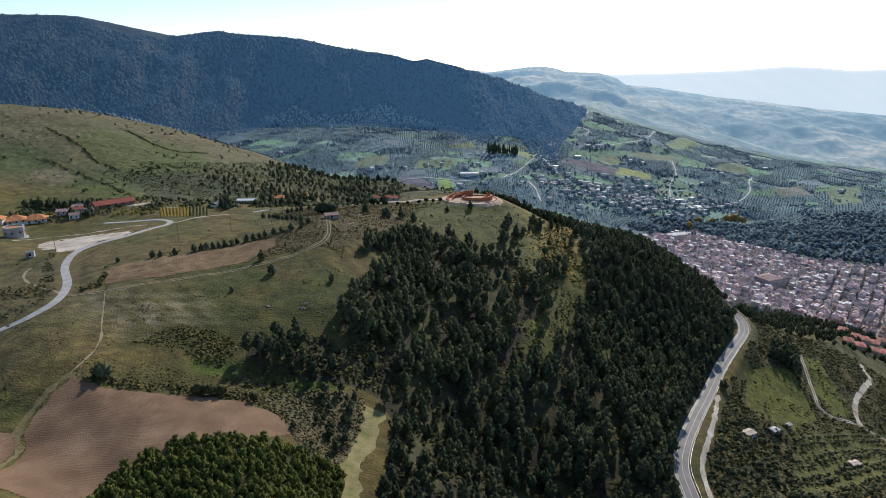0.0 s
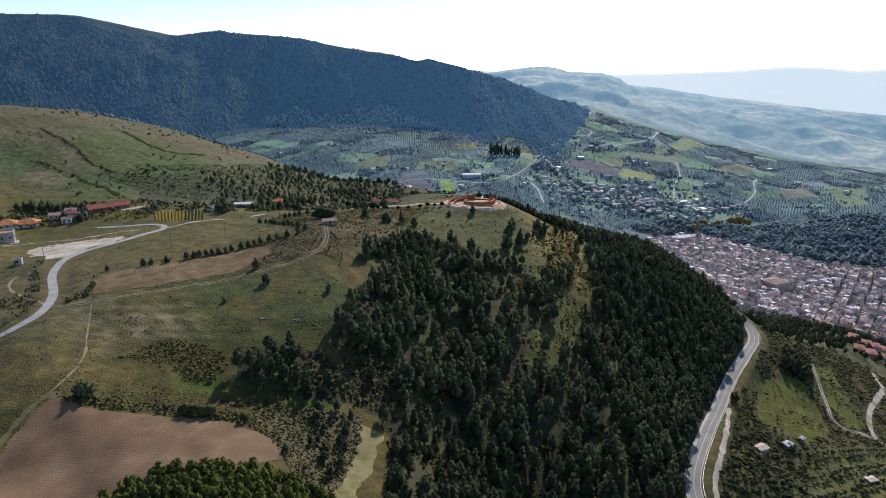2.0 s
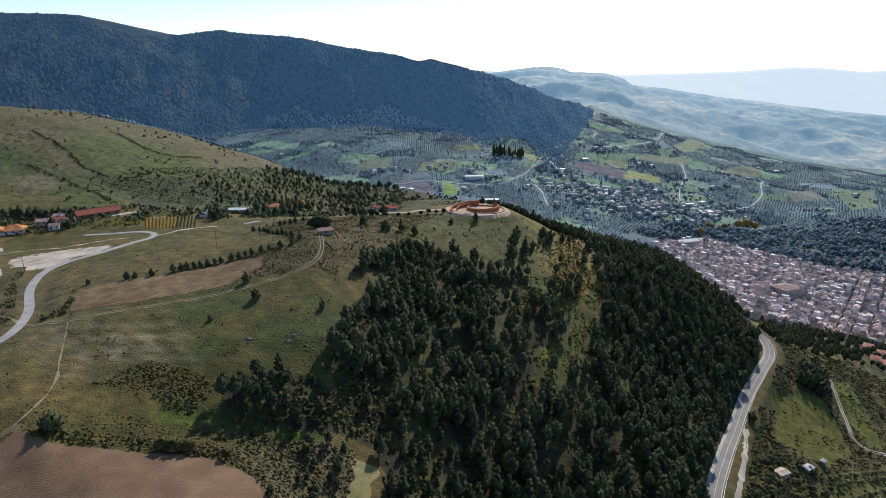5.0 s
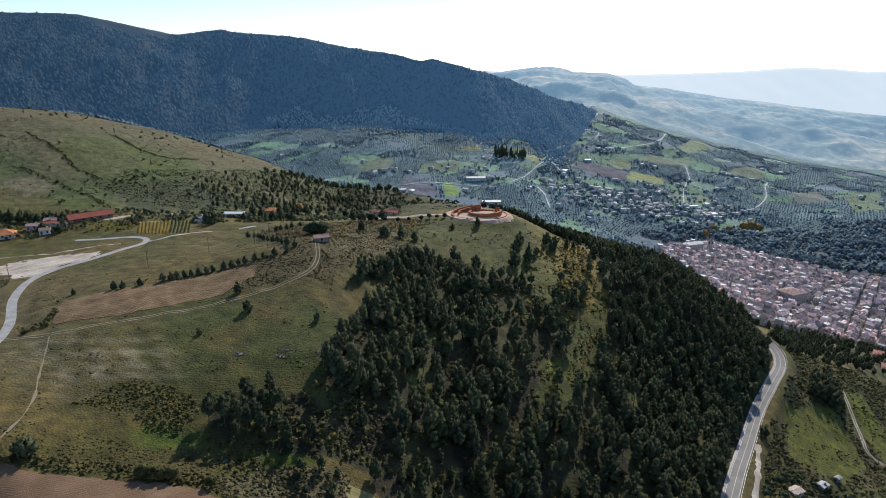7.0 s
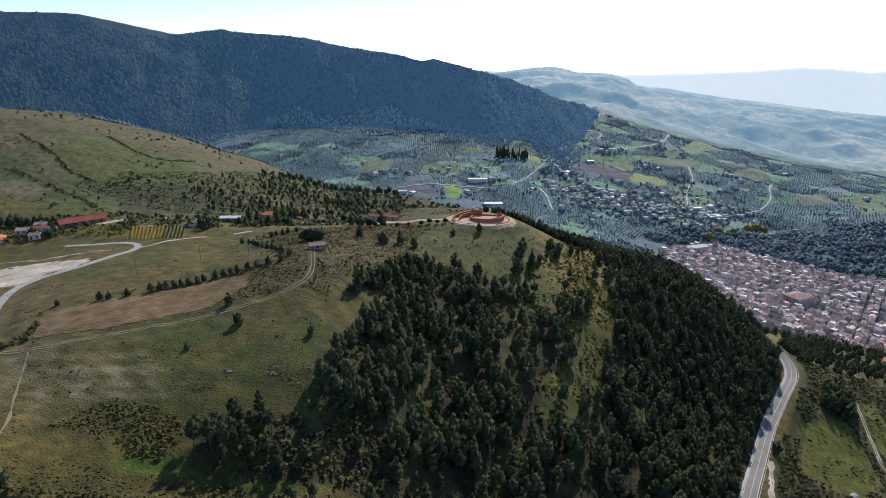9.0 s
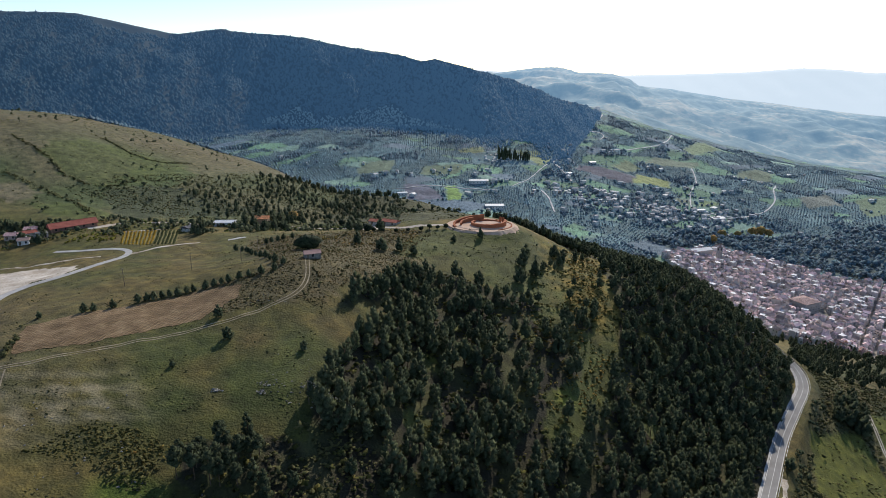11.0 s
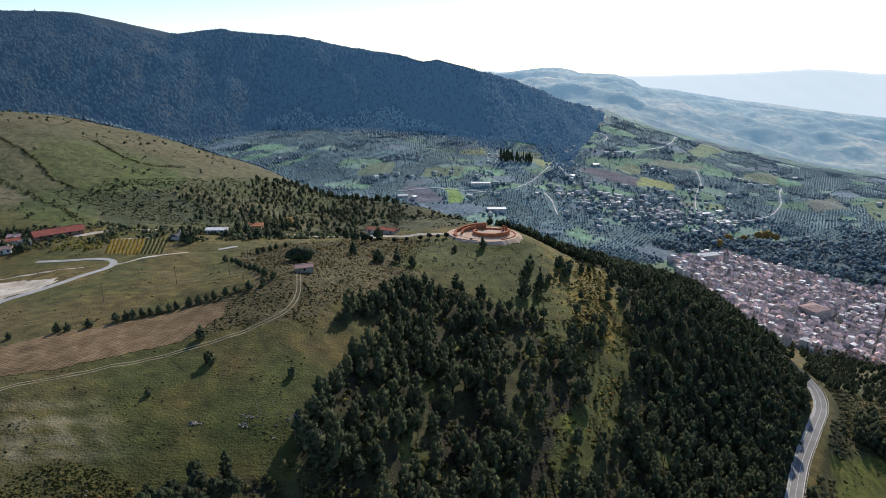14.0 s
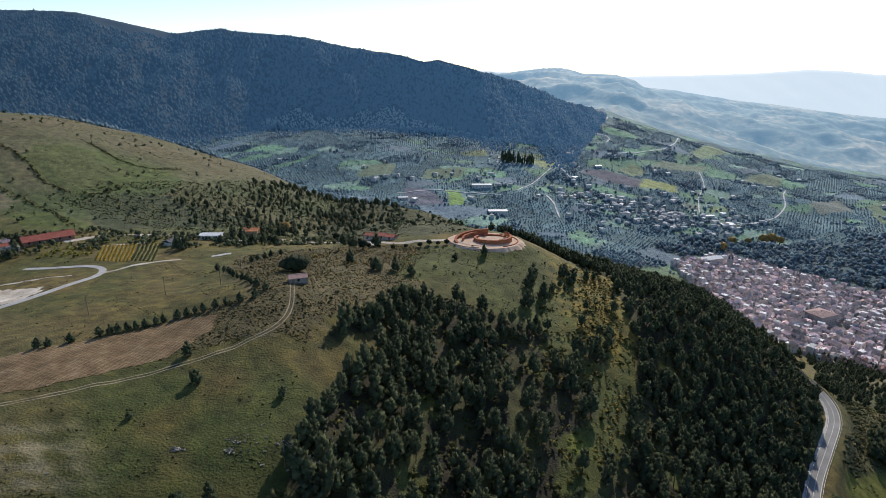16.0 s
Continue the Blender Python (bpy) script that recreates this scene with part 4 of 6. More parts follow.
# the grove leaves emit painted haze as well
scattered("foothill_groves", "grey-green groves that climb the foot of the mountain", "grove", TUFT, sx[terraced], sy[terraced], rr.uniform(2.0, 3.4, terraced.sum()), [haze_glow_material("foothill_leaves", [(0.05, 0.075, 0.07), (0.1, 0.13, 0.12)], (0.06, 0.13, 0.23), 60)], 21, 0.6, sz[terraced], puffy=-0.6)


fu = rr.uniform(-0.6, 0.225, 4200)
line = np.array(MOUNTAIN_FOOT)
fy = np.interp(fu, line[:, 0], line[:, 1]) + 30 - 110 * rr.beta(1.0, 2.6, 4200) * (1 + 0.8 * ripple(fu * 1400, fu * 0, 120, 35))
# trees at the foot share the conifers' painted haze glow
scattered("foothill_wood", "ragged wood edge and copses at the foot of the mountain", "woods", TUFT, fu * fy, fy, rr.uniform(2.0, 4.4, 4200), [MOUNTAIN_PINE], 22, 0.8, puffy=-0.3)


# ---- roads, tracks and fields, laid on the ground ----
def ribbon(name, label, category, line, width, mat, lift=0.1, ragged=0.0, seed=0, across=5, shift=0.0, step=1.5, level=False):
    """A strip of ground along a line of the plan, draped over the land, with turned-down edges."""
    c = smooth_line(line, step)
    d = np.gradient(c, axis=0)
    d /= np.linalg.norm(d, axis=1)[:, None] + 1e-9
    nrm = np.stack([d[:, 1], -d[:, 0]], -1)
    rng = np.random.RandomState(seed)
    s = np.linspace(-0.5, 0.5, across)[None, :] * width
    if ragged:
        wob = 1 + ragged * (ripple(c[:, 0], c[:, 1], 9, seed + 70) + 0.6 * rng.uniform(-1, 1, len(c)))
        s = s * wob[:, None]
    s = s + shift
    x, y = c[:, :1] + nrm[:, :1] * s, c[:, 1:] + nrm[:, 1:] * s
    z = land(x.ravel(), y.ravel()).reshape(x.shape)
    if level:
        z = np.repeat(land(c[:, 0], c[:, 1])[:, None], across, 1)
    z = z + lift
    x, y = np.hstack([x[:, :1], x, x[:, -1:]]), np.hstack([y[:, :1], y, y[:, -1:]])
    z = np.hstack([z[:, :1] - 0.5 - lift, z, z[:, -1:] - 0.5 - lift])
    k = np.arange(x.size).reshape(x.shape)
    f = np.stack([k[:-1, :-1], k[:-1, 1:], k[1:, 1:], k[1:, :-1]], -1).reshape(-1, 4)[:, ::-1]
    ob = new(name, mesh_of(name, np.stack([x, y, z], -1).reshape(-1, 3), f, [mat]))
    return tagged(ob, label, category, kind="structure")


def field(name, label, poly, mat, cell=0.8, lift=0.12, furrow=0.0, angle=0.0, every=1.1, ragged=0.6):
    """A worked field: a fine sheet over a polygon of the plan, ridged by the plough."""
    p = np.array(poly, float)
    lo, hi = p.min(0), p.max(0)
    xs, ys = np.arange(lo[0], hi[0] + cell, cell), np.arange(lo[1], hi[1] + cell, cell)
    x, y = np.meshgrid(xs, ys)
    wx, wy = x + ragged * ripple(x, y, 7, 81), y + ragged * ripple(x, y, 7, 82)
    cx, cy = (wx[:-1, :-1] + wx[1:, 1:]) / 2, (wy[:-1, :-1] + wy[1:, 1:]) / 2
    m = inside(cx, cy, poly)
    z = land(x.ravel(), y.ravel()).reshape(x.shape) + lift
    a = radians(angle)
    z = z + furrow * np.sin((x * np.cos(a) + y * np.sin(a)) * 6.283 / every)
    k = np.arange(x.size).reshape(x.shape)
    f = np.stack([k[:-1, :-1], k[:-1, 1:], k[1:, 1:], k[1:, :-1]], -1)[m]
    used = np.unique(f)
    back = np.zeros(x.size, int)
    back[used] = np.arange(len(used))
    v = np.stack([x, y, z], -1).reshape(-1, 3)[used]
    ob = new(name, mesh_of(name, v, back[f], [mat], smooth=True))
    return tagged(ob, label, "field", kind="structure")


ribbon("road", "grey asphalt country road that winds round the wooded slope", "road", ROAD, 5.8, ASPHALT, 0.14, level=True)
ribbon("road_line", "white edge line on the asphalt road", "road marking", ROAD, 0.2, PAINT, 0.16, across=2, shift=2.6, level=True)
ribbon("road_line", "white edge line on the asphalt road", "road marking", ROAD, 0.2, PAINT, 0.16, across=2, shift=-2.6, level=True)
ribbon("road_line", "white centre line on the asphalt road", "road marking", ROAD, 0.16, PAINT, 0.16, across=2, level=True)
ribbon("road_verge", "pale stony gutter between road and slope", "verge", ROAD, 0.9, CONCRETE, 0.12, 0.4, 3, 3, -3.35, level=True)
ribbon("lane", "pale worn asphalt lane across the meadow", "road", LANE, 3.5, OLD_ASPHALT, 0.12, level=True)
ribbon("dirt_track", "pale dirt track off the lane", "track", LANE_BRANCH, 3.0, GRAVEL, 0.1, 0.2, 4)
for side in (-0.75, 0.75):
    ribbon("wheel_track", "pale wheel track of a farm way", "track", TRACK, 0.42, DIRT, 0.09, 0.25, 5, 3, side)
ribbon("footpath", "worn pale footpath through the grass", "path", FOOTPATH, 0.5, DIRT, 0.07, 0.7, 6, 3)
ribbon("dirt_track", "narrow dirt track beside the lane", "track", LOOP, 1.3, DIRT, 0.08, 0.3, 7, 3)
ribbon("forest_ride", "pale grassy ride along the edge of the wood", "track", RIDE, 5.6, material("dry_grass", [(0.13, 0.14, 0.04), (0.33, 0.27, 0.14)], size=4, fine=0.35, bump=0.6), 0.08, 0.3, 8)
ribbon("gravel_way", "pale gravel way to the hilltop ruin", "track", RUIN_WAY, 3.4, GRAVEL, 0.12, 0.15, 9)
ribbon("layby", "gravel strip beside the asphalt road", "track", LAYBY, 2.3, GRAVEL, 0.1, 0.3, 10)
for side in (-0.7, 0.7):
    ribbon("wheel_track", "pale wheel track up the terraces", "track", TERRACE_WAY, 0.8, GRAVEL, 0.1, 0.25, 11, 3, side)
ribbon("white_track", "white gravel track down the slope", "track", WHITE_WAY, 3.2, GRAVEL, 0.14, 0.25, 12)
field("ploughed_field", "brown ploughed field with curved furrows", FIELD_NEAR, PLOUGH, 0.5)
field("ploughed_field", "brown ploughed corner of a field", FIELD_SIDE, PLOUGH, 0.9, furrow=0.09, angle=20)
field("stubble_field", "long strip of reddish brown stubble", FIELD_STRIP, STUBBLE, 0.4, furrow=0.06, angle=70, every=1.7)
ribbon("dirt_track", "thin pale track above the gravel lot", "track", LOT_WAY, 1.6, GRAVEL, 0.09, 0.4, 14, 3)
field("gravel_lot", "pale bare gravel lot beside the lane", GRAVEL_LOT, GRAVEL, 0.7, 0.08, ragged=2.2)

ribbon("field_margin", "pale dry grass margin of the ploughed field", "verge", [(-113, 173.5), (-122.5, 174), (-125.6, 160), (-124, 151), (-119, 144), (-117.5, 134), (-115, 122)], 2.2, material("margin_grass", [(0.12, 0.105, 0.045), (0.22, 0.18, 0.085)], size=1.5, fine=0.3, bump=0.9), 0.1, 0.7, 17)

# crash barrier along the outer edge of the road
edge = smooth_line(ROAD, 1.5)
dirs = np.gradient(edge, axis=0)
dirs /= np.linalg.norm(dirs, axis=1)[:, None]
outer = edge + np.stack([dirs[:, 1], -dirs[:, 0]], -1) * 3.4
ez = land(edge[:, 0], edge[:, 1])
barrier = tagged(new("crash_barrier"), "grey steel crash barrier along the outer road edge", "barrier")
v, f = [], []
for k, ((x, y), z) in enumerate(zip(outer, ez)):
    n2 = (dirs[k, 1], -dirs[k, 0])
    for dz, o in ((0.5, 0), (0.62, 0.05), (0.8, 0), (0.8, 0.08), (0.5, 0.08)):
        v.append((x + n2[0] * o, y + n2[1] * o, z + dz))
    if k:
        for j in range(5):
            f.append(((k - 1) * 5 + j, (k - 1) * 5 + (j + 1) % 5, k * 5 + (j + 1) % 5, k * 5 + j))
rail = new("rail", mesh_of("rail", v, f, [STEEL]))
rail.parent = barrier
first_post = None
for k in range(0, len(outer), 3):
    if first_post is None:
        first_post = part("post", box(0.1, 0.14, 1.2, 0, 0, -0.4, 0.01), STEEL, barrier)
        ob = first_post
    else:
        ob = new("post", first_post.data)
        ob.parent = barrier
    ob.location = (outer[k, 0], outer[k, 1], ez[k])


# ---- houses ----
def roof_mesh(w, d, h, pitch, over, hip):
    """A tiled roof of two or four slopes with thick eaves and a ridge cap."""
    bm = bmesh.new()
    x, y = w / 2 + over, d / 2 + over
    r = pitch * y
    e = x - y * 0.95 if hip else x
    low = [bm.verts.new(p) for p in ((-x, -y, h - 0.22), (x, -y, h - 0.22), (x, y, h - 0.22), (-x, y, h - 0.22))]
    eave = [bm.verts.new(p) for p in ((-x, -y, h), (x, -y, h), (x, y, h), (-x, y, h))]
    a, b = bm.verts.new((-e, 0, h + r)), bm.verts.new((e, 0, h + r))
    bm.faces.new(low[::-1])
    for k in range(4):
        bm.faces.new((low[k], low[(k + 1) % 4], eave[(k + 1) % 4], eave[k]))
    bm.faces.new((eave[0], eave[1], b, a))
    bm.faces.new((eave[2], eave[3], a, b))
    bm.faces.new((eave[1], eave[2], b))
    bm.faces.new((eave[3], eave[0], a))
    bmesh.ops.create_cube(bm, size=1, matrix=Matrix.Translation((0, 0, h + r)) @ Matrix.Diagonal((2 * e, 0.3, 0.16, 1)))
    return bm


def house(name, label, category, group, w, d, h, wall, roof, pitch=0.4, over=0.35, hip=False, windows=2, flat=False, chimney=True, floors=2, sunk=4.0):
    """A house: walls sunk into the slope, roof with eaves, chimney, windows with frames on two sides."""
    base = new(name)
    body = part("wall", box(w, d, h + sunk, 0, 0, -sunk, 0.03), wall, base)
    if flat:
        bm = box(w + 0.2, d + 0.2, 0.3, 0, 0, h)
        for sx, sy, px0, py0 in ((w + 0.2, 0.25, 0, d / 2), (w + 0.2, 0.25, 0, -d / 2), (0.25, d, w / 2, 0), (0.25, d, -w / 2, 0)):
            bmesh.ops.create_cube(bm, size=1, matrix=Matrix.Translation((px0, py0, h + 0.5)) @ Matrix.Diagonal((sx, sy, 0.5, 1)))
        part("roof", bm, roof, base)
    else:
        part("roof", roof_mesh(w, d, h, pitch, over, hip), roof, base)
    if chimney:
        part("chimney", box(0.7, 0.7, 1.5, w * 0.22, d * 0.12, h + 0.2, 0.03), wall, base)
    for side in (-1, 1):
        for fl in range(floors):
            for k in range(windows):
                bm = box(0.95, 0.12, 1.35, (k + 0.5) / windows * w - w / 2, side * d / 2, 1.0 + fl * 2.9)
                part("window", bm, DARK_GLASS, body)
    part("door", box(1.1, 0.12, 2.1, -w * 0.3, -d / 2 - 0.02, 0, 0.02), WOOD, body)
    return tagged(base, label, category, group)


def put(ob, x, y, turn=0.0, dz=0.0, scale=1.0):
    ob.matrix_basis = Matrix.Translation((x, y, float(land(x, y)[0]) + dz)) @ Matrix.Rotation(radians(turn), 4, "Z") @ Matrix.Scale(scale, 4)
    return ob


# farm buildings on the plateau
put(house("barn", "long farm building with a red tiled roof", "building", "", 27, 9, 2.7, material("dark_clay_plaster", [(0.2, 0.12, 0.09), (0.32, 0.2, 0.15)], size=3, fine=0.3, bump=0.2), RED_TILE, 0.5, 0.8, windows=5, floors=1), -249.5, 444, 45)
for k, (x, y, a, w) in enumerate(((-306, 395, 20, 12.5), (-296, 403, 35, 11.5), (-286, 409, 28, 12.5))):
    put(house("villa", "low villa with an orange tiled hip roof", "house", "villas on the plateau", w, 9.5, 2.7, WHITE_WALL, ORANGE_TILE, 0.55, 0.9, True, 3, floors=1), x, y, a)
for k, (x, y, a, w, m, r) in enumerate(((-277, 425, 10, 7, PLASTER, TILE), (-268, 428, 40, 8, WHITE_WALL, RED_TILE), (-262, 414, 25, 6, WHITE_WALL, TILE), (-272, 436, 15, 7, PLASTER, TILE), (-258, 424, 60, 6, PLASTER, SHEET))):
    put(house("cottage", "small plastered cottage among garden bushes", "house", "cottages on the plateau", w, 6, 3.0, m, r, 0.35, floors=1), x, y, a)
put(house("farmhouse", "low white farmhouse with a dark pitched roof", "house", "", 8.5, 7, 2.9, WHITE_WALL, material("slate_roof", [(0.05, 0.052, 0.06), (0.1, 0.1, 0.11)], size=2, fine=0.3, rough=0.6, bump=0.3), 0.3, 0.5, floors=1), -169, 438, 70)
put(house("shed", "low shed with a white metal roof", "shed", "", 13, 7, 3.0, WHITE_WALL, WHITE_SHEET, 0.2, windows=3, floors=1, chimney=False), -154, 460, 4)
put(house("cottage", "cottage with ochre walls and tiled roof", "house", "", 10, 8, 4.0, material("ochre_plaster", [(0.5, 0.3, 0.17), (0.62, 0.42, 0.27)], size=3, fine=0.3, bump=0.2), ORANGE_TILE, 0.35, floors=1), -135, 479, 5)
put(house("stone_hut", "small grey stone hut with a low pitched roof", "hut", "", 7.2, 4.4, 2.5, ROCK, material("faded_tile", [(0.36, 0.22, 0.19), (0.5, 0.32, 0.28)], size=2, fine=0.3, bump=0.4), 0.42, 0.3, windows=1, floors=1, chimney=False), -62, 323, 22)
for x, y, a in ((-47, 447, -22), (-38, 441, -25)):
    put(house("visitor_house", "low house with a dusky red roof by the gravel way", "house", "houses by the gravel way", 11, 6, 2.6, PLASTER, RED_TILE, 0.3, floors=1, chimney=False), x, y, a)
put(house("kiosk", "small grey concrete box hut beside the lane", "hut", "", 3.6, 2.6, 2.4, CONCRETE, CONCRETE, flat=True, windows=1, floors=1, chimney=False), -213, 295, 20)


def round_tower(x, y):
    """A drum-shaped stone water tower with an open parapet and buttress strips."""
    base = new("round_tower")
    def ring(r0, r1, z0, z1, n=28):
        bm = bmesh.new()
        rows = [[bm.verts.new((r * math.cos(6.2832 * k / n), r * math.sin(6.2832 * k / n), z)) for k in range(n)] for r, z in ((r1, z0), (r1, z1), (r0, z1), (r0, z0))]
        for a, b in zip(rows, rows[1:] + rows[:1]):
            for k in range(n):
                bm.faces.new((a[k], a[(k + 1) % n], b[(k + 1) % n], b[k]))
        return bm
    part("drum", ring(0.5, 5.5, -4, 6.4), PLASTER, base)
    part("parapet", ring(5.0, 5.75, 6.4, 7.3), CONCRETE, base)
    part("roof_terrace", ring(0.1, 5.0, 6.3, 6.46), ORANGE_TILE, base)
    for k in range(8):
        a = 6.2832 * k / 8
        part("buttress", box(0.7, 0.35, 10.3, 5.6 * math.cos(a), 5.6 * math.sin(a), -4, 0.03, a + 1.5708), PLASTER, base)
    for k in range(8):
        a = 6.2832 * (k + 0.5) / 8
        part("window", box(0.9, 0.3, 1.3, 5.42 * math.cos(a), 5.42 * math.sin(a), 3.2, 0.03, a + 1.5708), DARK_GLASS, base)
    part("apron", ring(5.5, 7.0, -1.5, 0.12), CONCRETE, base)
    tagged(base, "drum-shaped pale masonry tower with a tiled terrace", "tower")
    put(base, x, y)


round_tower(-270, 364)


# ---- the hilltop ruin ----
def wall_arc(name, cx, cy, r, a0, a1, thick, h0, h1, mat, parent, squash=1.0, label="", r1=None):
    """A curved wall whose height runs from h0 to h1."""
    bm = bmesh.new()
    n = max(6, int(abs(a1 - a0) / 7))
    prev = None
    rr = np.random.RandomState(int(r * 10 + a0 + 400))
    for k in range(n + 1):
        t = k / n
        a, h = radians(a0 + (a1 - a0) * t), h0 + (h1 - h0) * t + rr.uniform(-0.12, 0.12)
        q = r + ((r1 if r1 else r) - r) * t
        row = []
        for rad, z in ((q, -1.5), (q + thick, -1.5), (q + thick, h), (q, h)):
            row.append(bm.verts.new((cx + rad * math.cos(a), cy + rad * squash * math.sin(a), z)))
        if prev:
            for j in range(4):
                bm.faces.new((prev[j], prev[(j + 1) % 4], row[(j + 1) % 4], row[j]))
        else:
            bm.faces.new(row)
        prev = row
    bm.faces.new(prev[::-1])
    bmesh.ops.recalc_face_normals(bm, faces=bm.faces[:])
    return part(name, bm, mat, parent, label)


ruin = tagged(new("hilltop_ruin"), "round ruin of red clay walls on a pale sandy terrace", "ruin")


def disc(r0, r1, z0, z1, squash, n=48, ragged=0.0, cx=0.0, cy=0.0):
    bm = bmesh.new()
    rr = np.random.RandomState(5)
    wob = 1 + ragged * rr.uniform(-1, 1, n)
    top = [bm.verts.new((cx + r0 * wob[k] * math.cos(6.2832 * k / n), cy + r0 * wob[k] * squash * math.sin(6.2832 * k / n), z1)) for k in range(n)]
    low = [bm.verts.new((cx + r1 * wob[k] * math.cos(6.2832 * k / n), cy + r1 * wob[k] * squash * math.sin(6.2832 * k / n), z0)) for k in range(n)]
    bm.faces.new(top)
    for k in range(n):
        bm.faces.new((low[k], low[(k + 1) % n], top[(k + 1) % n], top[k]))
    return bm


part("terrace", disc(21.5, 27.5, -3.6, 0.3, 0.8, n=96, ragged=0.012), PINK_SAND, ruin)
part("court", disc(9.5, 9.8, 0.2, 0.9, 0.8, cx=5), PINK_SAND, ruin, "pale sandy court inside the ring wall")
wall_arc("ring_wall", 5, 0, 9.8, -215, 15, 1.4, 2.0, 3.5, CLAY, ruin, 0.8)
wall_arc("ring_wall", 5, 0, 10.2, 50, 120, 1.2, 1.5, 2.0, CLAY, ruin, 0.8)
wall_arc("spiral_wall", 0, 0, 17.2, 207, 78, 1.4, 0.9, 4.9, CLAY, ruin, 0.8, r1=11.5)
wall_arc("spiral_wall", 1, 0, 13.6, 196, 118, 1.1, 2.2, 3.4, CLAY, ruin, 0.8, r1=10.2)
wall_arc("retaining_wall", -1, 0, 19.4, 178, 262, 0.8, 0.9, 0.7, PINK_SAND, ruin, 0.8, "low pale retaining wall of the terrace")
wall_arc("retaining_wall", 1, 0, 18.2, -60, 60, 0.7, 0.7, 0.7, CLAY, ruin, 0.8)
for a in (25, 40):
    wall_arc("gate_pier", 5, 0, 10.2, a, a + 6, 1.0, 4.0, 4.0, CLAY, ruin, 0.8)
part("ramp_floor", disc(15.8, 16.6, 0.2, 0.55, 0.78, cx=0), PINK_SAND, ruin)
ruin.location = (20, 430, RUIN_Z)


# ---- the town ----
def sample_grid(poly, sx, sy, turn, seed, jitter=0.12):
    """Points on a turned street grid inside a polygon."""
    rng = np.random.RandomState(seed)
    p = np.array(poly, float)
    c = p.mean(0)
    a = radians(turn)
    k = np.arange(-100, 101)
    gx0, gy0 = np.meshgrid(k * sx, k * sy)
    gx0 = gx0 + np.floor(gx0 / sx / 6) * 3.5
    gy0 = gy0 + np.floor(gy0 / sy / 2) * 4.0
    gx0, gy0 = gx0.ravel() + rng.uniform(-jitter, jitter, gx0.size) * sx, gy0.ravel() + rng.uniform(-jitter, jitter, gx0.size) * sy
    x, y = c[0] + gx0 * np.cos(a) - gy0 * np.sin(a), c[1] + gx0 * np.sin(a) + gy0 * np.cos(a)
    m = inside(x, y, poly)
    return x[m], y[m]


hx, hy = sample_grid(TOWN, 4.7, 5.0, 28, 71, 0.28)
old = (hx - 398) - (hy - 627) * 0.82 < 8
nx, ny = sample_grid(TOWN, 5.4, 5.6, 51, 70, 0.16)
straight = (nx - 398) - (ny - 627) * 0.82 > 8
hx, hy = np.append(hx[old], nx[straight]), np.append(hy[old], ny[straight])
order = np.argsort(hy)
hx, hy = hx[order], hy[order]
rng = np.random.RandomState(72)
open_square = np.hypot(hx - 432, hy - 728) > 20
hx, hy = hx[open_square], hy[open_square]
TINTS = [PLASTER, material("grey_plaster", [(0.3, 0.29, 0.28), (0.42, 0.4, 0.38)], size=3, fine=0.3, bump=0.2, each=0.2), material("rose_plaster", [(0.4, 0.28, 0.24), (0.52, 0.4, 0.35)], size=3, fine=0.3, bump=0.2, each=0.2), WHITE_WALL]
ROOFS = [TILE, material("grey_tile", [(0.28, 0.25, 0.23), (0.4, 0.36, 0.34)], size=2.5, fine=0.35, bump=0.5, each=0.3, stripes=(0.45, 0, 0.4)), material("pink_tile", [(0.4, 0.22, 0.17), (0.55, 0.34, 0.28)], size=2.5, fine=0.35, bump=0.5, each=0.25, stripes=(0.45, 0, 0.4)), CONCRETE]
plans = [(9.0, 8.2, 7.0, 0, 0, False, False), (8.0, 9.4, 8.5, 1, 2, False, False), (10.2, 7.6, 6.2, 2, 0, False, False), (8.4, 8.4, 9.6, 0, 1, True, False), (9.6, 8.8, 7.6, 1, 0, True, False), (7.6, 8.6, 10.0, 3, 3, False, True), (9.2, 9.0, 8.0, 2, 2, False, False), (8.6, 7.8, 6.6, 0, 2, False, False)]
names = ("beige", "grey", "rose", "white")
rname = ("brown tiled roof", "grey tiled roof", "pinkish tiled roof", "flat roof")
models = [house("town_house", "old %s plastered town house with %s" % (names[a], rname[b]), "house", "houses of the old town", w, d, h, TINTS[a], ROOFS[b], 0.48, 0.3, hip, 2, flat, True, 2, 6.0) for w, d, h, a, b, hip, flat in plans]
n_near = 270
for k in range(n_near):
    m = Matrix.Translation((hx[k], hy[k], float(land(hx[k], hy[k])[0]) + rng.uniform(-1.2, 1.2))) @ Matrix.Rotation(radians((28 if (hx[k] - 398) - (hy[k] - 627) * 0.82 < 8 else 51) + rng.choice([0, 90]) + rng.normal(0, 9)), 4, "Z") @ Matrix.Diagonal((rng.uniform(0.4, 0.85), rng.uniform(0.38, 0.7), rng.uniform(0.6, 1.1), 1))
    if k < len(models):
        models[k].matrix_basis = m
    else:
        copy_thing(models[k % len(models)], m)


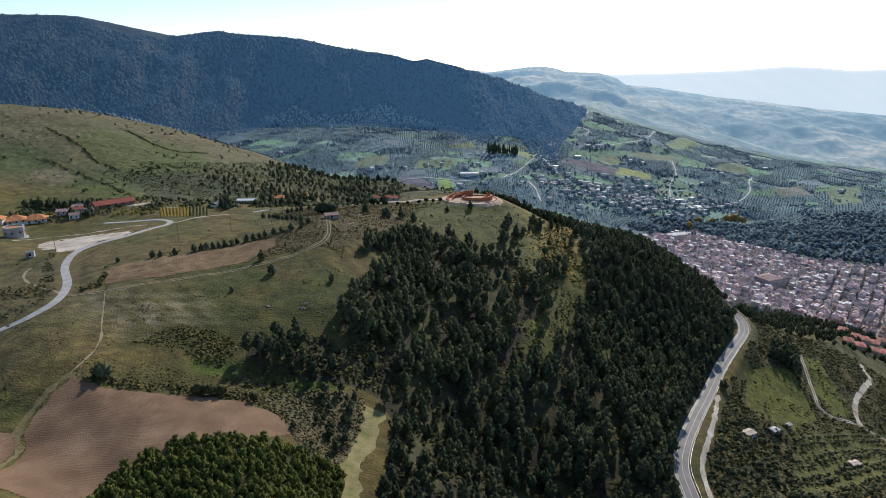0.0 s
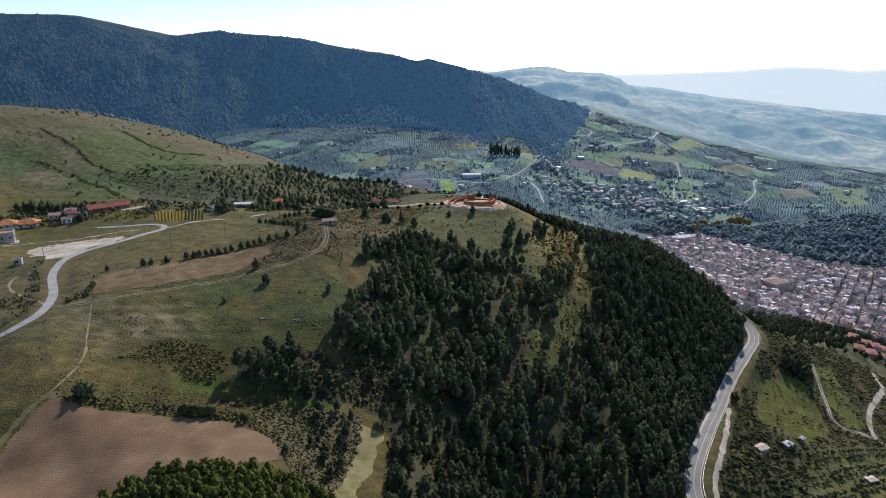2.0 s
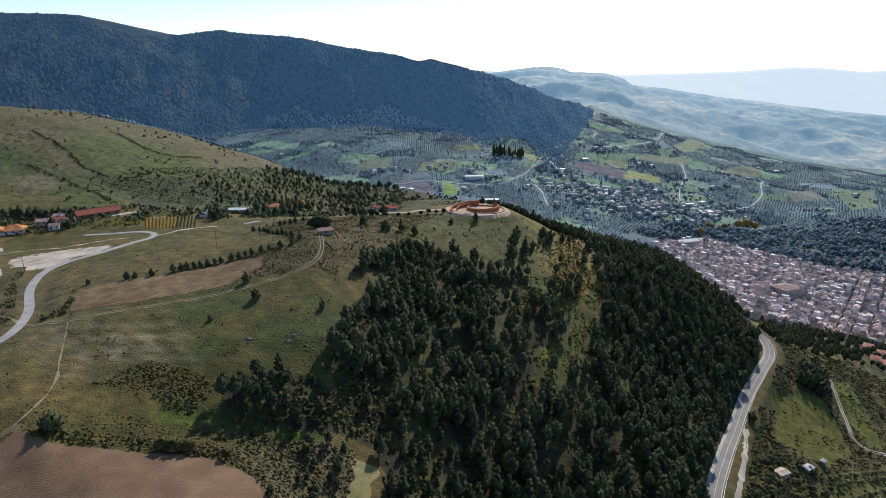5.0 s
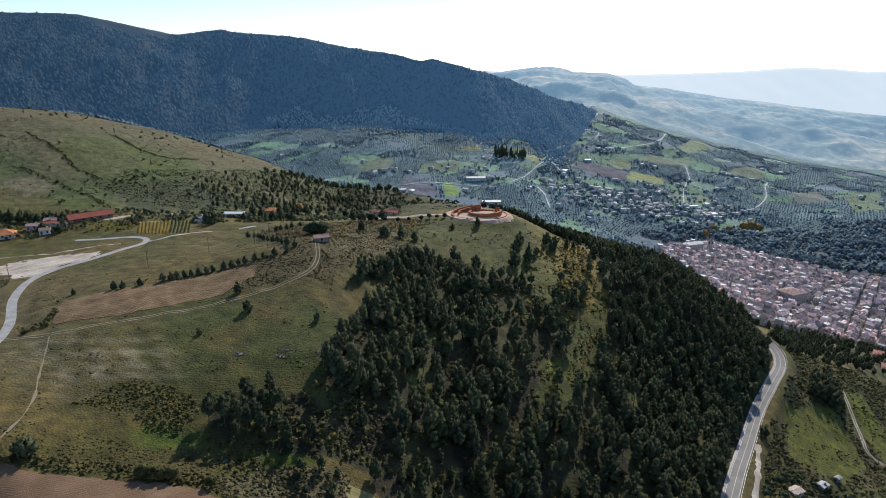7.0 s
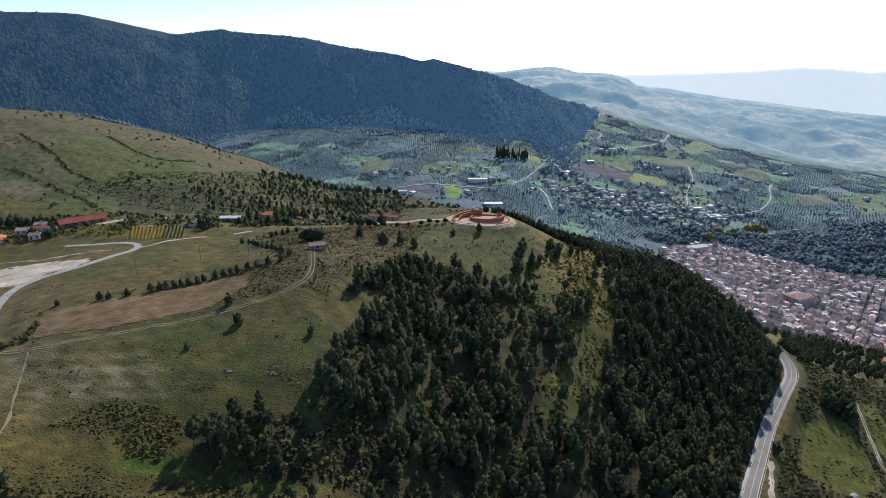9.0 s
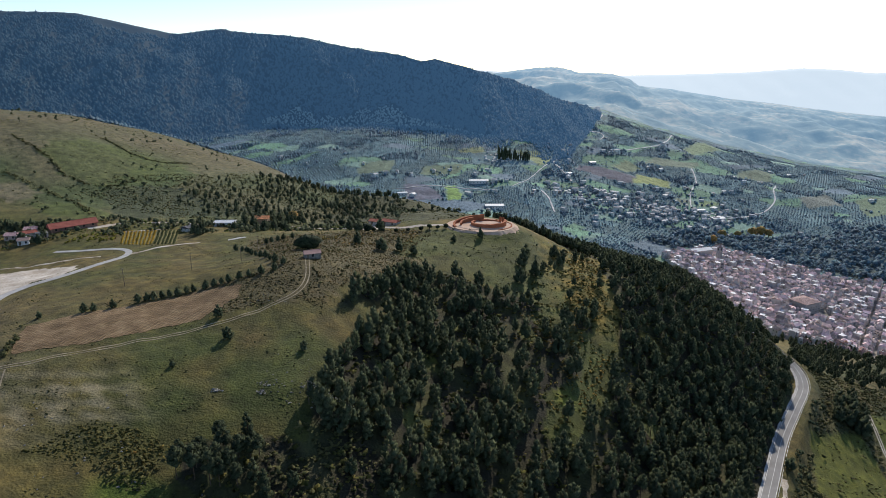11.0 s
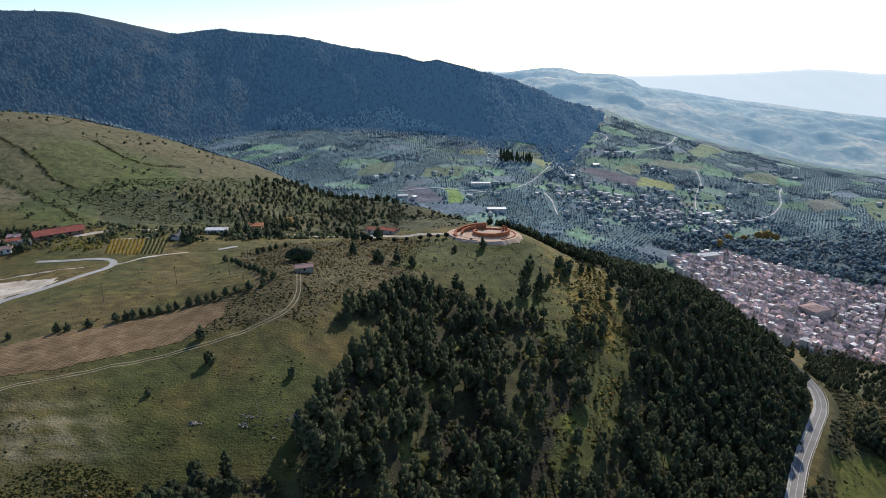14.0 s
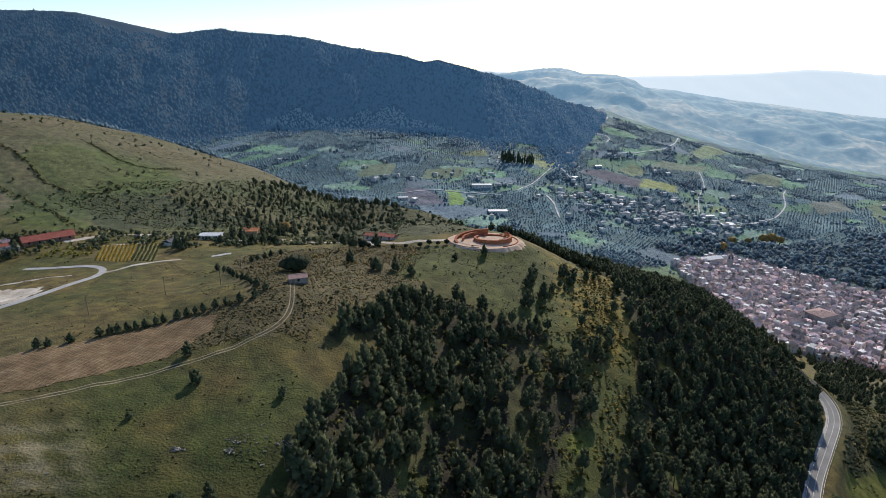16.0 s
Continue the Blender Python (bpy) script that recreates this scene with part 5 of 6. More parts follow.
def block_shapes():
    """Simple houses for the far part of the town: body, roof and chimney, as arrays."""
    out = []
    for w, d, h, a, b, hip, flat in plans:
        x, y = w / 2, d / 2
        body = np.array([(-x, -y, -6), (x, -y, -6), (x, y, -6), (-x, y, -6), (-x, -y, h), (x, -y, h), (x, y, h), (-x, y, h)], float)
        bf = np.array([(0, 1, 5), (0, 5, 4), (1, 2, 6), (1, 6, 5), (2, 3, 7), (2, 7, 6), (3, 0, 4), (3, 4, 7), (4, 5, 6), (4, 6, 7)])
        o, r = 0.35, 0.48 * (y + 0.35)
        e = x - y * 0.9 if hip else x + o
        top = 0.35 if flat else r
        roof = np.array([(-x - o, -y - o, h), (x + o, -y - o, h), (x + o, y + o, h), (-x - o, y + o, h), (-e, 0, h + top), (e, 0, h + top)], float)
        rf = np.array([(0, 1, 5), (0, 5, 4), (2, 3, 4), (2, 4, 5), (1, 2, 5), (3, 0, 4), (0, 2, 1), (0, 3, 2)])
        ch = body * 0 + np.array([(-.28, -.28, 0), (.28, -.28, 0), (.28, .28, 0), (-.28, .28, 0), (-.28, -.28, 1.6), (.28, -.28, 1.6), (.28, .28, 1.6), (-.28, .28, 1.6)]) + (w * 0.2, 1, h)
        wins = []
        for side in (-1, 1):
            for fl in range(2):
                for q in (-0.25, 0.25):
                    cx0, cz0, yy0 = q * w, 1.8 + fl * 3, side * (y + 0.04)
                    wins.append((np.array([(cx0 - .45, yy0, cz0 - .7), (cx0 + .45, yy0, cz0 - .7), (cx0 + .45, yy0, cz0 + .7), (cx0 - .45, yy0, cz0 + .7)]), np.array([(0, 1, 2), (0, 2, 3)] if side < 0 else [(0, 2, 1), (0, 3, 2)])))
        bits = [join([(body, bf), (ch, bf)]), (roof, rf), join(wins)]
        out.append(bits if not flat else [bits[0], (roof[:0], rf[:0]), bits[2], (roof, rf)])
    return out


WALLS = material("town_walls", [(0.44, 0.41, 0.4), (0.72, 0.67, 0.65)], size=9, fine=0.4, bump=0.1, island=0.35)
TILES = material("town_roofs", [(0.37, 0.26, 0.235), (0.78, 0.62, 0.58)], size=7, fine=0.4, bump=0.3, island=0.6, hue=0.05)
tx, ty = hx[n_near:], hy[n_near:]
town_shapes = block_shapes()
# flat roofs are coloured extra white, to stand in for sun glints
scattered("old_town", "crowded old town of tiled houses on the slope", "town", town_shapes, tx, ty, rng.uniform(0.36, 0.7, len(tx)), [WALLS, TILES, DARK_GLASS, material("town_flat_roofs", [(0.55, 0.54, 0.54), (0.82, 0.81, 0.8)], size=9, fine=0.4, bump=0.1, island=0.3)], 73, 0.0, stretch=0.6)

RED_SPOTS = [(377, 518), (388, 514), (400, 518), (420, 530), (352, 474), (366, 478), (394, 497), (408, 504), (440, 548), (425, 512)]
red = house("town_house", "plastered house with a red tiled roof below the town", "house", "red-roofed houses", 11, 7.5, 5, TINTS[0], ROSE_TILE, 0.3, 0.4, True, 3, floors=2, sunk=6.0)
for k, (x, y) in enumerate(RED_SPOTS):
    m = Matrix.Translation((x, y, float(land(x, y)[0]))) @ Matrix.Rotation(radians(51 + 8 * (k % 3)), 4, "Z") @ Matrix.Diagonal((1, 1, 0.9 + 0.1 * (k % 3), 1))
    if k:
        copy_thing(red, m)
    else:
        red.matrix_basis = m

# the big public building, the long church roof and its bell tower
put(house("public_building", "large square stone building with a brown tiled roof", "building", "", 26, 22, 13, TINTS[1], TILE, 0.25, 0.6, True, 6, floors=3), 424, 735, 24)
put(house("church", "long pale church with a grey roof", "church", "", 34, 13, 11, PLASTER, WHITE_SHEET, 0.35, 0.5, windows=6, floors=1, chimney=False), 360, 893, 20)
tower = new("bell_tower")
part("shaft", box(5.5, 5.5, 30, 0, 0, -6, 0.1), TINTS[1], tower)
part("cornice", box(6.3, 6.3, 0.7, 0, 0, 19, 0.1), PLASTER, tower)
for a in range(4):
    part("belfry_opening", box(1.8, 0.3, 3.2, 2.72 * math.cos(a * 1.5708), 2.72 * math.sin(a * 1.5708), 20.5, 0.05, a * 1.5708 + 1.5708), DARK_GLASS, tower)
bm = bmesh.new()
bmesh.ops.create_cone(bm, segments=8, radius1=3.4, radius2=0.2, depth=4, cap_ends=True, matrix=Matrix.Translation((0, 0, 26)))
part("spire", bm, TILE, tower)
put(tagged(tower, "square stone bell tower above the old town", "tower"), 384, 884, 20, -3)


# ---- scattered houses of the valley ----
rng = np.random.RandomState(74)
spots = [(rng.normal(cx0, sx0), rng.normal(cy0, sy0)) for cx0, cy0, sx0, sy0, n in ((250, 1110, 60, 50, 55), (360, 1110, 65, 40, 75), (480, 1140, 60, 45, 50), (90, 1200, 120, 90, 12), (560, 1300, 160, 120, 16), (-60, 1120, 90, 60, 8), (760, 1330, 120, 120, 10), (300, 1450, 120, 120, 12), (-200, 1250, 120, 60, 6)) for _ in range(n)]
PALE_ROOF = material("pale_roof", [(0.34, 0.34, 0.35), (0.56, 0.55, 0.55)], size=3, fine=0.4, bump=0.3, each=0.3)
vill = [house("valley_house", "small %s house among olive groves" % c, "house", "houses of the valley", w, d, h, WHITE_WALL if a else TINTS[1], r, 0.3, 0.4, hip, 1, False, True, 1, 5.0) for c, w, d, h, a, r, hip in (("white", 12, 9, 7, 1, PALE_ROOF, False), ("grey", 13, 10, 8, 0, PALE_ROOF, True), ("pale", 15, 10, 8, 1, PALE_ROOF, False), ("white-roofed", 16, 9, 5, 1, WHITE_WALL, False))]
for k, (x, y) in enumerate(spots):
    m = Matrix.Translation((x, y, float(land(x, y)[0]) + 0.4)) @ Matrix.Rotation(rng.uniform(0, 3.14), 4, "Z") @ Matrix.Scale(rng.uniform(0.45, 0.95), 4)
    if k < 4:
        vill[k].matrix_basis = m
    else:
        copy_thing(vill[rng.choice(4, p=[0.36, 0.28, 0.24, 0.12])], m)
put(house("warehouse", "long white warehouse with a metal roof", "building", "", 34, 13, 5, WHITE_WALL, WHITE_SHEET, 0.18, 0.5, windows=6, floors=1, chimney=False), 50, 1131, 4)
put(house("warehouse", "low hall with a pale metal roof behind the hill", "building", "", 30, 14, 5, WHITE_WALL, WHITE_SHEET, 0.18, 0.5, windows=6, floors=1, chimney=False), 71, 1015, 4)
put(house("warehouse", "pale round-cornered hall near the valley houses", "building", "", 24, 16, 5, WHITE_WALL, WHITE_SHEET, 0.18, 0.5, windows=5, floors=1, chimney=False), 481, 1120, 15)
for x, y, a, w in ((460, 1148, 10, 18), (498, 1178, 40, 12), (-80, 1034, 15, 16), (-62, 1030, 70, 10), (300, 1340, 20, 14), (232, 1236, 60, 12), (808, 1500, 30, 16)):
    put(house("farm_hall", "low farm hall with a white roof in the valley", "building", "farm halls of the valley", w, 9, 4, WHITE_WALL, WHITE_SHEET, 0.2, 0.4, windows=3, floors=1, chimney=False), x, y, a)
VALLEY_LINES = []
for line, wd in (([(418, 1766), (370, 1640), (334, 1551), (290, 1465), (256, 1397), (215, 1325), (222, 1262), (232, 1206)], 3.2), ([(334, 1548), (356, 1562), (371, 1545), (352, 1500)], 2.6), ([(606, 1736), (560, 1640), (521, 1575), (470, 1528), (432, 1500), (352, 1420)], 2.8), ([(547, 1429), (522, 1332), (500, 1290), (481, 1252), (455, 1180), (446, 1135)], 2.4), ([(730, 1403), (684, 1324), (657, 1263), (602, 1191), (545, 1158), (470, 1150)], 2.8), ([(161, 1113), (168, 1076), (170, 1018)], 3.0), ([(-92, 1065), (-34, 1085), (36, 1101), (84, 1091)], 1.8), ([(110, 1112), (150, 1190), (205, 1300)], 1.8)):
    ribbon("valley_road", "pale country road through the groves", "road", line, wd, PALE_ROAD, 0.7, 0.45, 13, step=5)
    VALLEY_LINES.append(smooth_line(line, 5))


# ---- trees and shrubs of the open land ----
def bush(label, name, category, group, seed, h, w, mat, n=46, trunk=True, grain=1.0):
    base = new(name)
    v, f = bush_shape(seed, h, w, n, grain)
    ob = new("crown", mesh_of("crown", v + (0, 0, 0.15 * h if trunk else 0), f, [mat], normals=puffed(v)))
    ob.parent = base
    if trunk:
        v, f = join([tube([(0, 0, -0.5), (0.05, 0, 0.3 * h), (0, 0.1, 0.7 * h)], [0.07 * w, 0.05 * w, 0.02 * w]), tube([(0, 0, 0.25 * h), (0.25 * w, 0.1 * w, 0.6 * h)], [0.04 * w, 0.015 * w], 4), tube([(0, 0, 0.3 * h), (-0.2 * w, 0.15 * w, 0.65 * h)], [0.04 * w, 0.015 * w], 4)])
        ob = new("trunk", mesh_of("trunk", v, f, [BARK]))
        ob.parent = base
    return tagged(base, label, category, group)


def small_tree(label, name, category, group, seed, h, w, mat, n=70, bare=0.04):
    """A bushy little tree, leafy almost to the ground: crown and trunk."""
    base = new(name)
    crown, trunk = pine_shape(seed, h, w, n, bare, 0.55, 1.4)
    for nm, (v, f, *given), m in (("crown", crown, mat), ("trunk", trunk, BARK)):
        ob = new(nm, mesh_of(nm, v, f, [m], normals=given[0] if given else None))
        ob.parent = base
    return tagged(base, label, category, group)


ROW = [(-155, 271), (-140, 275), (-137, 276), (-131, 280), (-123.5, 284.5), (-121, 286), (-118.5, 287), (-115.8, 289), (-113.4, 290.5), (-110.6, 292), (-108.2, 294.5), (-105.8, 296), (-102, 298.5), (-99, 300), (-96, 301), (-93, 302), (-89, 303), (-85, 304.5), (-80, 306), (-75, 308)]
model = small_tree("bushy dark green field tree in a row along the stubble", "row_tree", "tree", "row of trees by the stubble field", 201, 2.7, 2.4, PINE, 90, 0.02)
rng = np.random.RandomState(75)
for k, (x, y) in enumerate(ROW):
    m = Matrix.Translation((x, y, float(land(x, y)[0]))) @ Matrix.Rotation(rng.uniform(0, 6), 4, "Z") @ Matrix.Scale(rng.uniform(1.0, 1.35), 4)
    if k:
        copy_thing(model, m)
    else:
        model.matrix_basis = m
ROW_FAR = [(-113, 367), (-108, 362), (-104, 357), (-101, 352), (-98, 347), (-94, 342), (-90, 336), (-86, 331), (-82, 325), (-78, 319), (-73, 314), (-102, 383), (-100, 387), (-98, 392), (-96, 396), (-92, 401)]
for k, (x, y) in enumerate(ROW_FAR):
    copy_thing(model, Matrix.Translation((x, y, float(land(x, y)[0]))) @ Matrix.Rotation(rng.uniform(0, 6), 4, "Z") @ Matrix.Scale(rng.uniform(0.95, 1.35), 4))
SINGLES = [(-77.5, 256.5, 4.2, 3.6), (-50.3, 254, 3.4, 2.6), (-90.2, 239.6, 1.8, 1.8), (-86, 270.5, 4.4, 3.2), (-50.5, 382, 6.5, 4.5), (-42.5, 423, 6.5, 5.5), (-36, 372, 6.0, 5.5), (-27, 376, 7.0, 4.5), (-19, 375, 4.6, 4.5), (19, 408, 5.5, 4), (-112, 176, 4.4, 5.5), (3, 401, 3.6, 3), (44, 392, 8, 5), (41, 381, 9, 6), (47, 372, 8, 6), (38, 362, 8, 6), (66, 398, 8, 6), (63, 405, 7, 6), (77, 412, 7, 4), (16, 352, 7, 5), (158, 299, 5, 5)]
for k, (x, y, h, w) in enumerate(SINGLES):
    put(small_tree("lone dark green tree on the open slope" if h > 3 else "small dark bush on the meadow", "tree" if h > 3 else "bush", "tree" if h > 3 else "bush", "", 210 + k, h * 1.1, w * 1.15, PINE, 90), x, y)
TERRACE_TREES = [(228, 352, 9, 9), (233, 360, 9, 8), (222, 356, 8, 8), (238, 366, 8, 7), (243, 374, 7, 6), (226, 360, 10, 8), (231, 368, 10, 8), (236, 374, 9, 7), (220, 362, 9, 7), (216, 356, 8, 7), (225, 370, 9, 7), (240, 382, 9, 7)]
for k, (x, y, h, w) in enumerate(TERRACE_TREES):
    put(small_tree("dark pine in the clump on the terrace", "pine_tree", "tree", "pine clump on the terrace", 250 + k % 5, h * 1.1, w, PINE, 90), x, y)
put(bush("broad round evergreen tree beside the stone hut", "evergreen_tree", "tree", "", 240, 5.8, 12.5, OAK, 620, grain=0.5), -69, 345)
for x, y, h, w in ((-119, 505, 7, 7), (522, 1068, 14, 15), (538, 1072, 15, 16), (550, 1068, 13, 13), (452, 1030, 13, 13), (418, 985, 12, 12), (486, 1046, 11, 11)):
    put(bush("autumn tree with yellow-orange leaves", "autumn_tree", "tree", "autumn trees", abs(int(x)) + 300, h, w, AUTUMN, 200, grain=0.6), x, y)
for k, (x, y) in enumerate(((-80, 174), (-76, 173.5), (-73, 174.5), (-62, 173))):
    put(bush("pale green leafy shrub at the field edge", "shrub", "shrub", "shrubs at the field edge", 260 + k, 3.2, 4.6 if k < 3 else 2.6, SHRUB, 120, grain=0.6), x, y)

for k, (x, y, h) in enumerate(((-75, 468, 5.5), (-46, 417, 3), (-40, 415, 2.6), (-32, 413, 3), (-25, 416, 2.6), (-17, 418, 3.2), (-12, 420, 3.6), (-7, 420, 2.8), (-2, 422, 3.4), (-54, 435, 4.5), (-60, 448, 4), (-49, 413, 6))):
    put(bush("small round dark tree beside the gravel way", "roadside_tree", "tree", "trees beside the gravel way", 700 + k % 4, h * 0.85, h * 0.95, OAK, 90, grain=0.7), x, y)

SMALL = [[bush_shape(300 + k, 1.0, 1.5, 4, 1.25)] for k in range(5)]
MEDIUM = [[bush_shape(310 + k, 1.0, 1.05, 18)] for k in range(5)]


TINY = [[tufts([(0, 0, 0.1), (0.5, 0.3, 0.05)], [0.5, 0.4], np.random.RandomState(620 + k), 0.6, 0.4)] for k in range(4)]


def shrubs(name, label, poly, spacing, lo, hi, mat, seed, dense=1.0, wave=20, shapes=None, avoid=()):
    """Undergrowth over a polygon of the plan, in drifts."""
    x, y = sprinkle(poly, spacing, seed, 0.5)
    r = np.random.RandomState(seed + 1)
    keep = r.uniform(0, 1, len(x)) < dense + 0.6 * ripple(x, y, wave, seed + 2)
    for line, gap in avoid:
        keep &= clear_of(x, y, np.array(line), gap)
    keep &= ~inside(x, y, FIELD_STRIP) & ~inside(x, y, FIELD_NEAR)
    for open_ground, few in ((GREEN_TERRACE, 0.12), (TERRACE_STRIP, 0.12), (GROVE, 0.12), (GRAVEL_LOT, 0.05), (VINEYARD, 0.0), (BARN_YARD, 0.1)):
        keep &= ~inside(x, y, open_ground) | (r.uniform(0, 1, len(x)) < few)
    x, y = x[keep], y[keep]
    return scattered(name, label, "shrubs", shapes or SMALL, x, y, lo + (hi - lo) * r.beta(1.2, 2.2, len(x)), [mat], seed + 3, 0.1, puffy=0.1)


TRACKS = [(smooth_line(TRACK), 2.2), (lane_line, 3.8), (road_line, 5.2), (smooth_line(RIDE), 3.4)]
TUSSOCK = material("olive_tussocks", [(0.085, 0.085, 0.032), (0.2, 0.17, 0.075)], size=9, fine=0.5, bump=0, island=0.45, through_light=0.5)
shrubs("scrub", "olive-brown scrub on the rough ground", SCRUB_EDGE, 2.2, 0.6, 1.5, SHRUB, 401, 0.6, avoid=TRACKS)
shrubs("tussocks", "pale dry tussocks over the rough ground", SCRUB_EDGE, 0.95, 0.6, 1.5, TUSSOCK, 403, 0.95, 20, TINY, avoid=TRACKS)
shrubs("tussocks", "pale dry tussocks round the hollow", [(-108, 178), (-104, 190), (-84, 186), (-60, 190), (-44, 188), (-62, 177), (-88, 176)], 1.1, 0.5, 1.3, TUSSOCK, 404, 0.7, 14, TINY)
shrubs("scrub", "dry brown scrub over the plateau", SCRUB_PLATEAU, 1.2, 0.5, 1.4, material("dry_scrub", [(0.1, 0.09, 0.034), (0.21, 0.165, 0.07)], size=12, fine=0.5, bump=0, island=0.45, through_light=0.5), 405, 0.9, 16, TINY, avoid=TRACKS)
shrubs("scrub", "dark low shrubs on the plateau", SCRUB_PLATEAU, 4.2, 0.7, 1.7, SHRUB, 406, 0.45, avoid=TRACKS)
shrubs("undergrowth", "shrubs and saplings under the pines", WOOD_EDGE, 2.6, 0.7, 2.8, material("undergrowth_leaves", [(0.07, 0.09, 0.026), (0.17, 0.155, 0.042)], size=14, fine=0.5, bump=0, island=0.45, through_light=0.5), 410, 0.5, avoid=TRACKS)
shrubs("broom", "yellow-brown broom on the hillside", [(60, 350), (66, 372), (72, 398), (60, 420), (84, 430), (92, 420), (86, 380), (84, 350), (72, 340)], 1.7, 0.5, 1.5, BROOM, 415, 0.75)
shrubs("knoll_scrub", "low shrubs and tussocks on the grassy knoll", KNOLL, 2.0, 0.4, 1.3, SHRUB, 418, 0.35, 18, TINY)
shrubs("knoll_bushes", "dark bushes dotted over the knoll", KNOLL, 6.5, 0.8, 2.0, PINE, 419, 0.2, 26, MEDIUM)
shrubs("broom", "yellow-brown broom below the ruin way", [(-70, 370), (-20, 385), (-8, 415), (-30, 425), (-75, 400)], 2.4, 0.6, 1.8, BROOM, 420, 0.35)
shrubs("broom", "yellow-green broom carpet in the hollow", [(-114, 200), (-102, 213), (-88, 212), (-78, 208), (-80, 200), (-96, 199)], 0.9, 0.6, 1.5, material("pale_broom", [(0.07, 0.078, 0.024), (0.155, 0.125, 0.032)], size=5, fine=0.4, bump=0, island=0.35, through_light=0.4), 660, 0.85, 20, TINY)
shrubs("bramble", "dark bramble hedge at the end of the stubble strip", [(-157, 265), (-153, 263), (-148, 250), (-144, 240), (-154, 233), (-158, 236), (-150, 244)], 1.8, 1.0, 2.4, SHRUB, 423, 0.8, 20, MEDIUM, avoid=[(lane_line, 3.5), (smooth_line(TRACK), 1.6)])
shrubs("bramble", "dark bramble thicket in the hollow", [(-104, 198), (-96, 204), (-86, 203), (-76, 201), (-80, 192), (-92, 195)], 1.4, 0.6, 1.6, SHRUB, 425, 0.6)
shrubs("broom", "rust-yellow broom at the edge of the hollow", [(-90, 205), (-82, 209), (-74, 206), (-80, 200)], 1.3, 0.6, 1.3, BROOM, 427, 0.4)
qx, qy = sprinkle(SCRUB_EDGE, 4.6, 690)
ok = (np.random.RandomState(691).uniform(0, 1, len(qx)) < 0.1 + 0.85 * ((qx > -42) & (qx < -29) & (qy > 165))) & clear_of(qx, qy, smooth_line(RIDE), 4.0)
scattered("young_trees", "young dark pines in the scrub beside the ride", "woods", [list(p) for p in LIGHT_PINES], qx[ok], qy[ok], np.random.RandomState(692).uniform(0.26, 0.52, ok.sum()), [PINE, BARK], 693, puffy=0.42)
shrubs("scrub", "dark scrub and stones on the mound by the lane", MOUND, 1.1, 0.6, 1.7, SHRUB, 640, 0.95, 20, TINY)
shrubs("scrub", "low brown scrub beside the lane", [(-205, 205), (-168, 212), (-160, 222), (-166, 240), (-182, 252), (-215, 240)], 1.7, 0.5, 1.6, SHRUB, 644, 0.55, avoid=TRACKS)
shrubs("thicket", "dark evergreen thicket below the pine clump", [(-78, 192), (-62, 196), (-47, 194), (-46, 186), (-60, 180), (-74, 184)], 2.4, 0.7, 1.9, SHRUB, 656, 0.6, 20, MEDIUM)
shrubs("scrub", "dark shrubs in the shaded hollow", HOLLOW, 1.7, 0.8, 2.4, SHRUB, 648, 0.8)
shrubs("broom", "rust and yellow broom between the pines", [(22, 312), (24, 326), (46, 334), (58, 336), (80, 335), (76, 318), (66, 290), (56, 278), (44, 266), (40, 280), (54, 310)], 2.0, 0.6, 1.7, BROOM, 652, 0.5)
shrubs("hedge", "dark hedge along the ploughed field", [(-124, 171), (-110, 177), (-88, 178), (-62, 177), (-62, 172), (-84, 173), (-110, 172.5)], 1.5, 0.8, 2.0, SHRUB, 430, 0.85)
shrubs("tussocks", "brown tussocks along the ploughed field", [(-124, 171), (-110, 177), (-88, 179), (-62, 178), (-48, 168), (-52, 167), (-62, 172.5), (-84, 173), (-110, 172.5)], 0.9, 0.6, 1.6, TUSSOCK, 433, 1.0, 20, TINY)
RIGHT_SLOPE = [(108, 180), (113, 222), (150, 282), (190, 333), (214, 372), (222, 400), (240, 420), (330, 430), (420, 420), (330, 300), (250, 220), (170, 180)]
shrubs("slope_scrub", "mixed shrubs and small trees on the slope below the road", RIGHT_SLOPE, 2.2, 0.7, 2.8, SHRUB, 440, 0.75, avoid=TRACKS + [(smooth_line(LAYBY), 2.5), (smooth_line(TERRACE_WAY), 2.5), (smooth_line(WHITE_WAY), 3)])
shrubs("broom", "rust and yellow bushes round the small sheds", [(118, 214), (122, 236), (146, 268), (168, 274), (172, 262), (152, 244), (134, 214)], 3.4, 0.8, 2.0, BROOM, 447, 0.45, avoid=TRACKS + [(smooth_line(LAYBY), 2.5)])
shrubs("slope_tussocks", "pale tussocks on the slope below the road", RIGHT_SLOPE, 1.7, 0.6, 1.5, TUSSOCK, 442, 0.7, 22, TINY, avoid=TRACKS + [(smooth_line(LAYBY), 2.0), (smooth_line(TERRACE_WAY), 2.0), (smooth_line(WHITE_WAY), 2.4)])
verge = [(x + dx, y + dy) for x, y in ROAD[2:10] for dx, dy in ((6, -3),)] + [(x + dx, y + dy) for x, y in ROAD[9:1:-1] for dx, dy in ((12, -7),)]
shrubs("roadside_bushes", "dark bushes along the outer edge of the road", verge, 3.2, 1.2, 3.2, PINE, 443, 0.55, 24, MEDIUM, avoid=[(road_line, 5.5), (smooth_line(LAYBY), 2.5)])
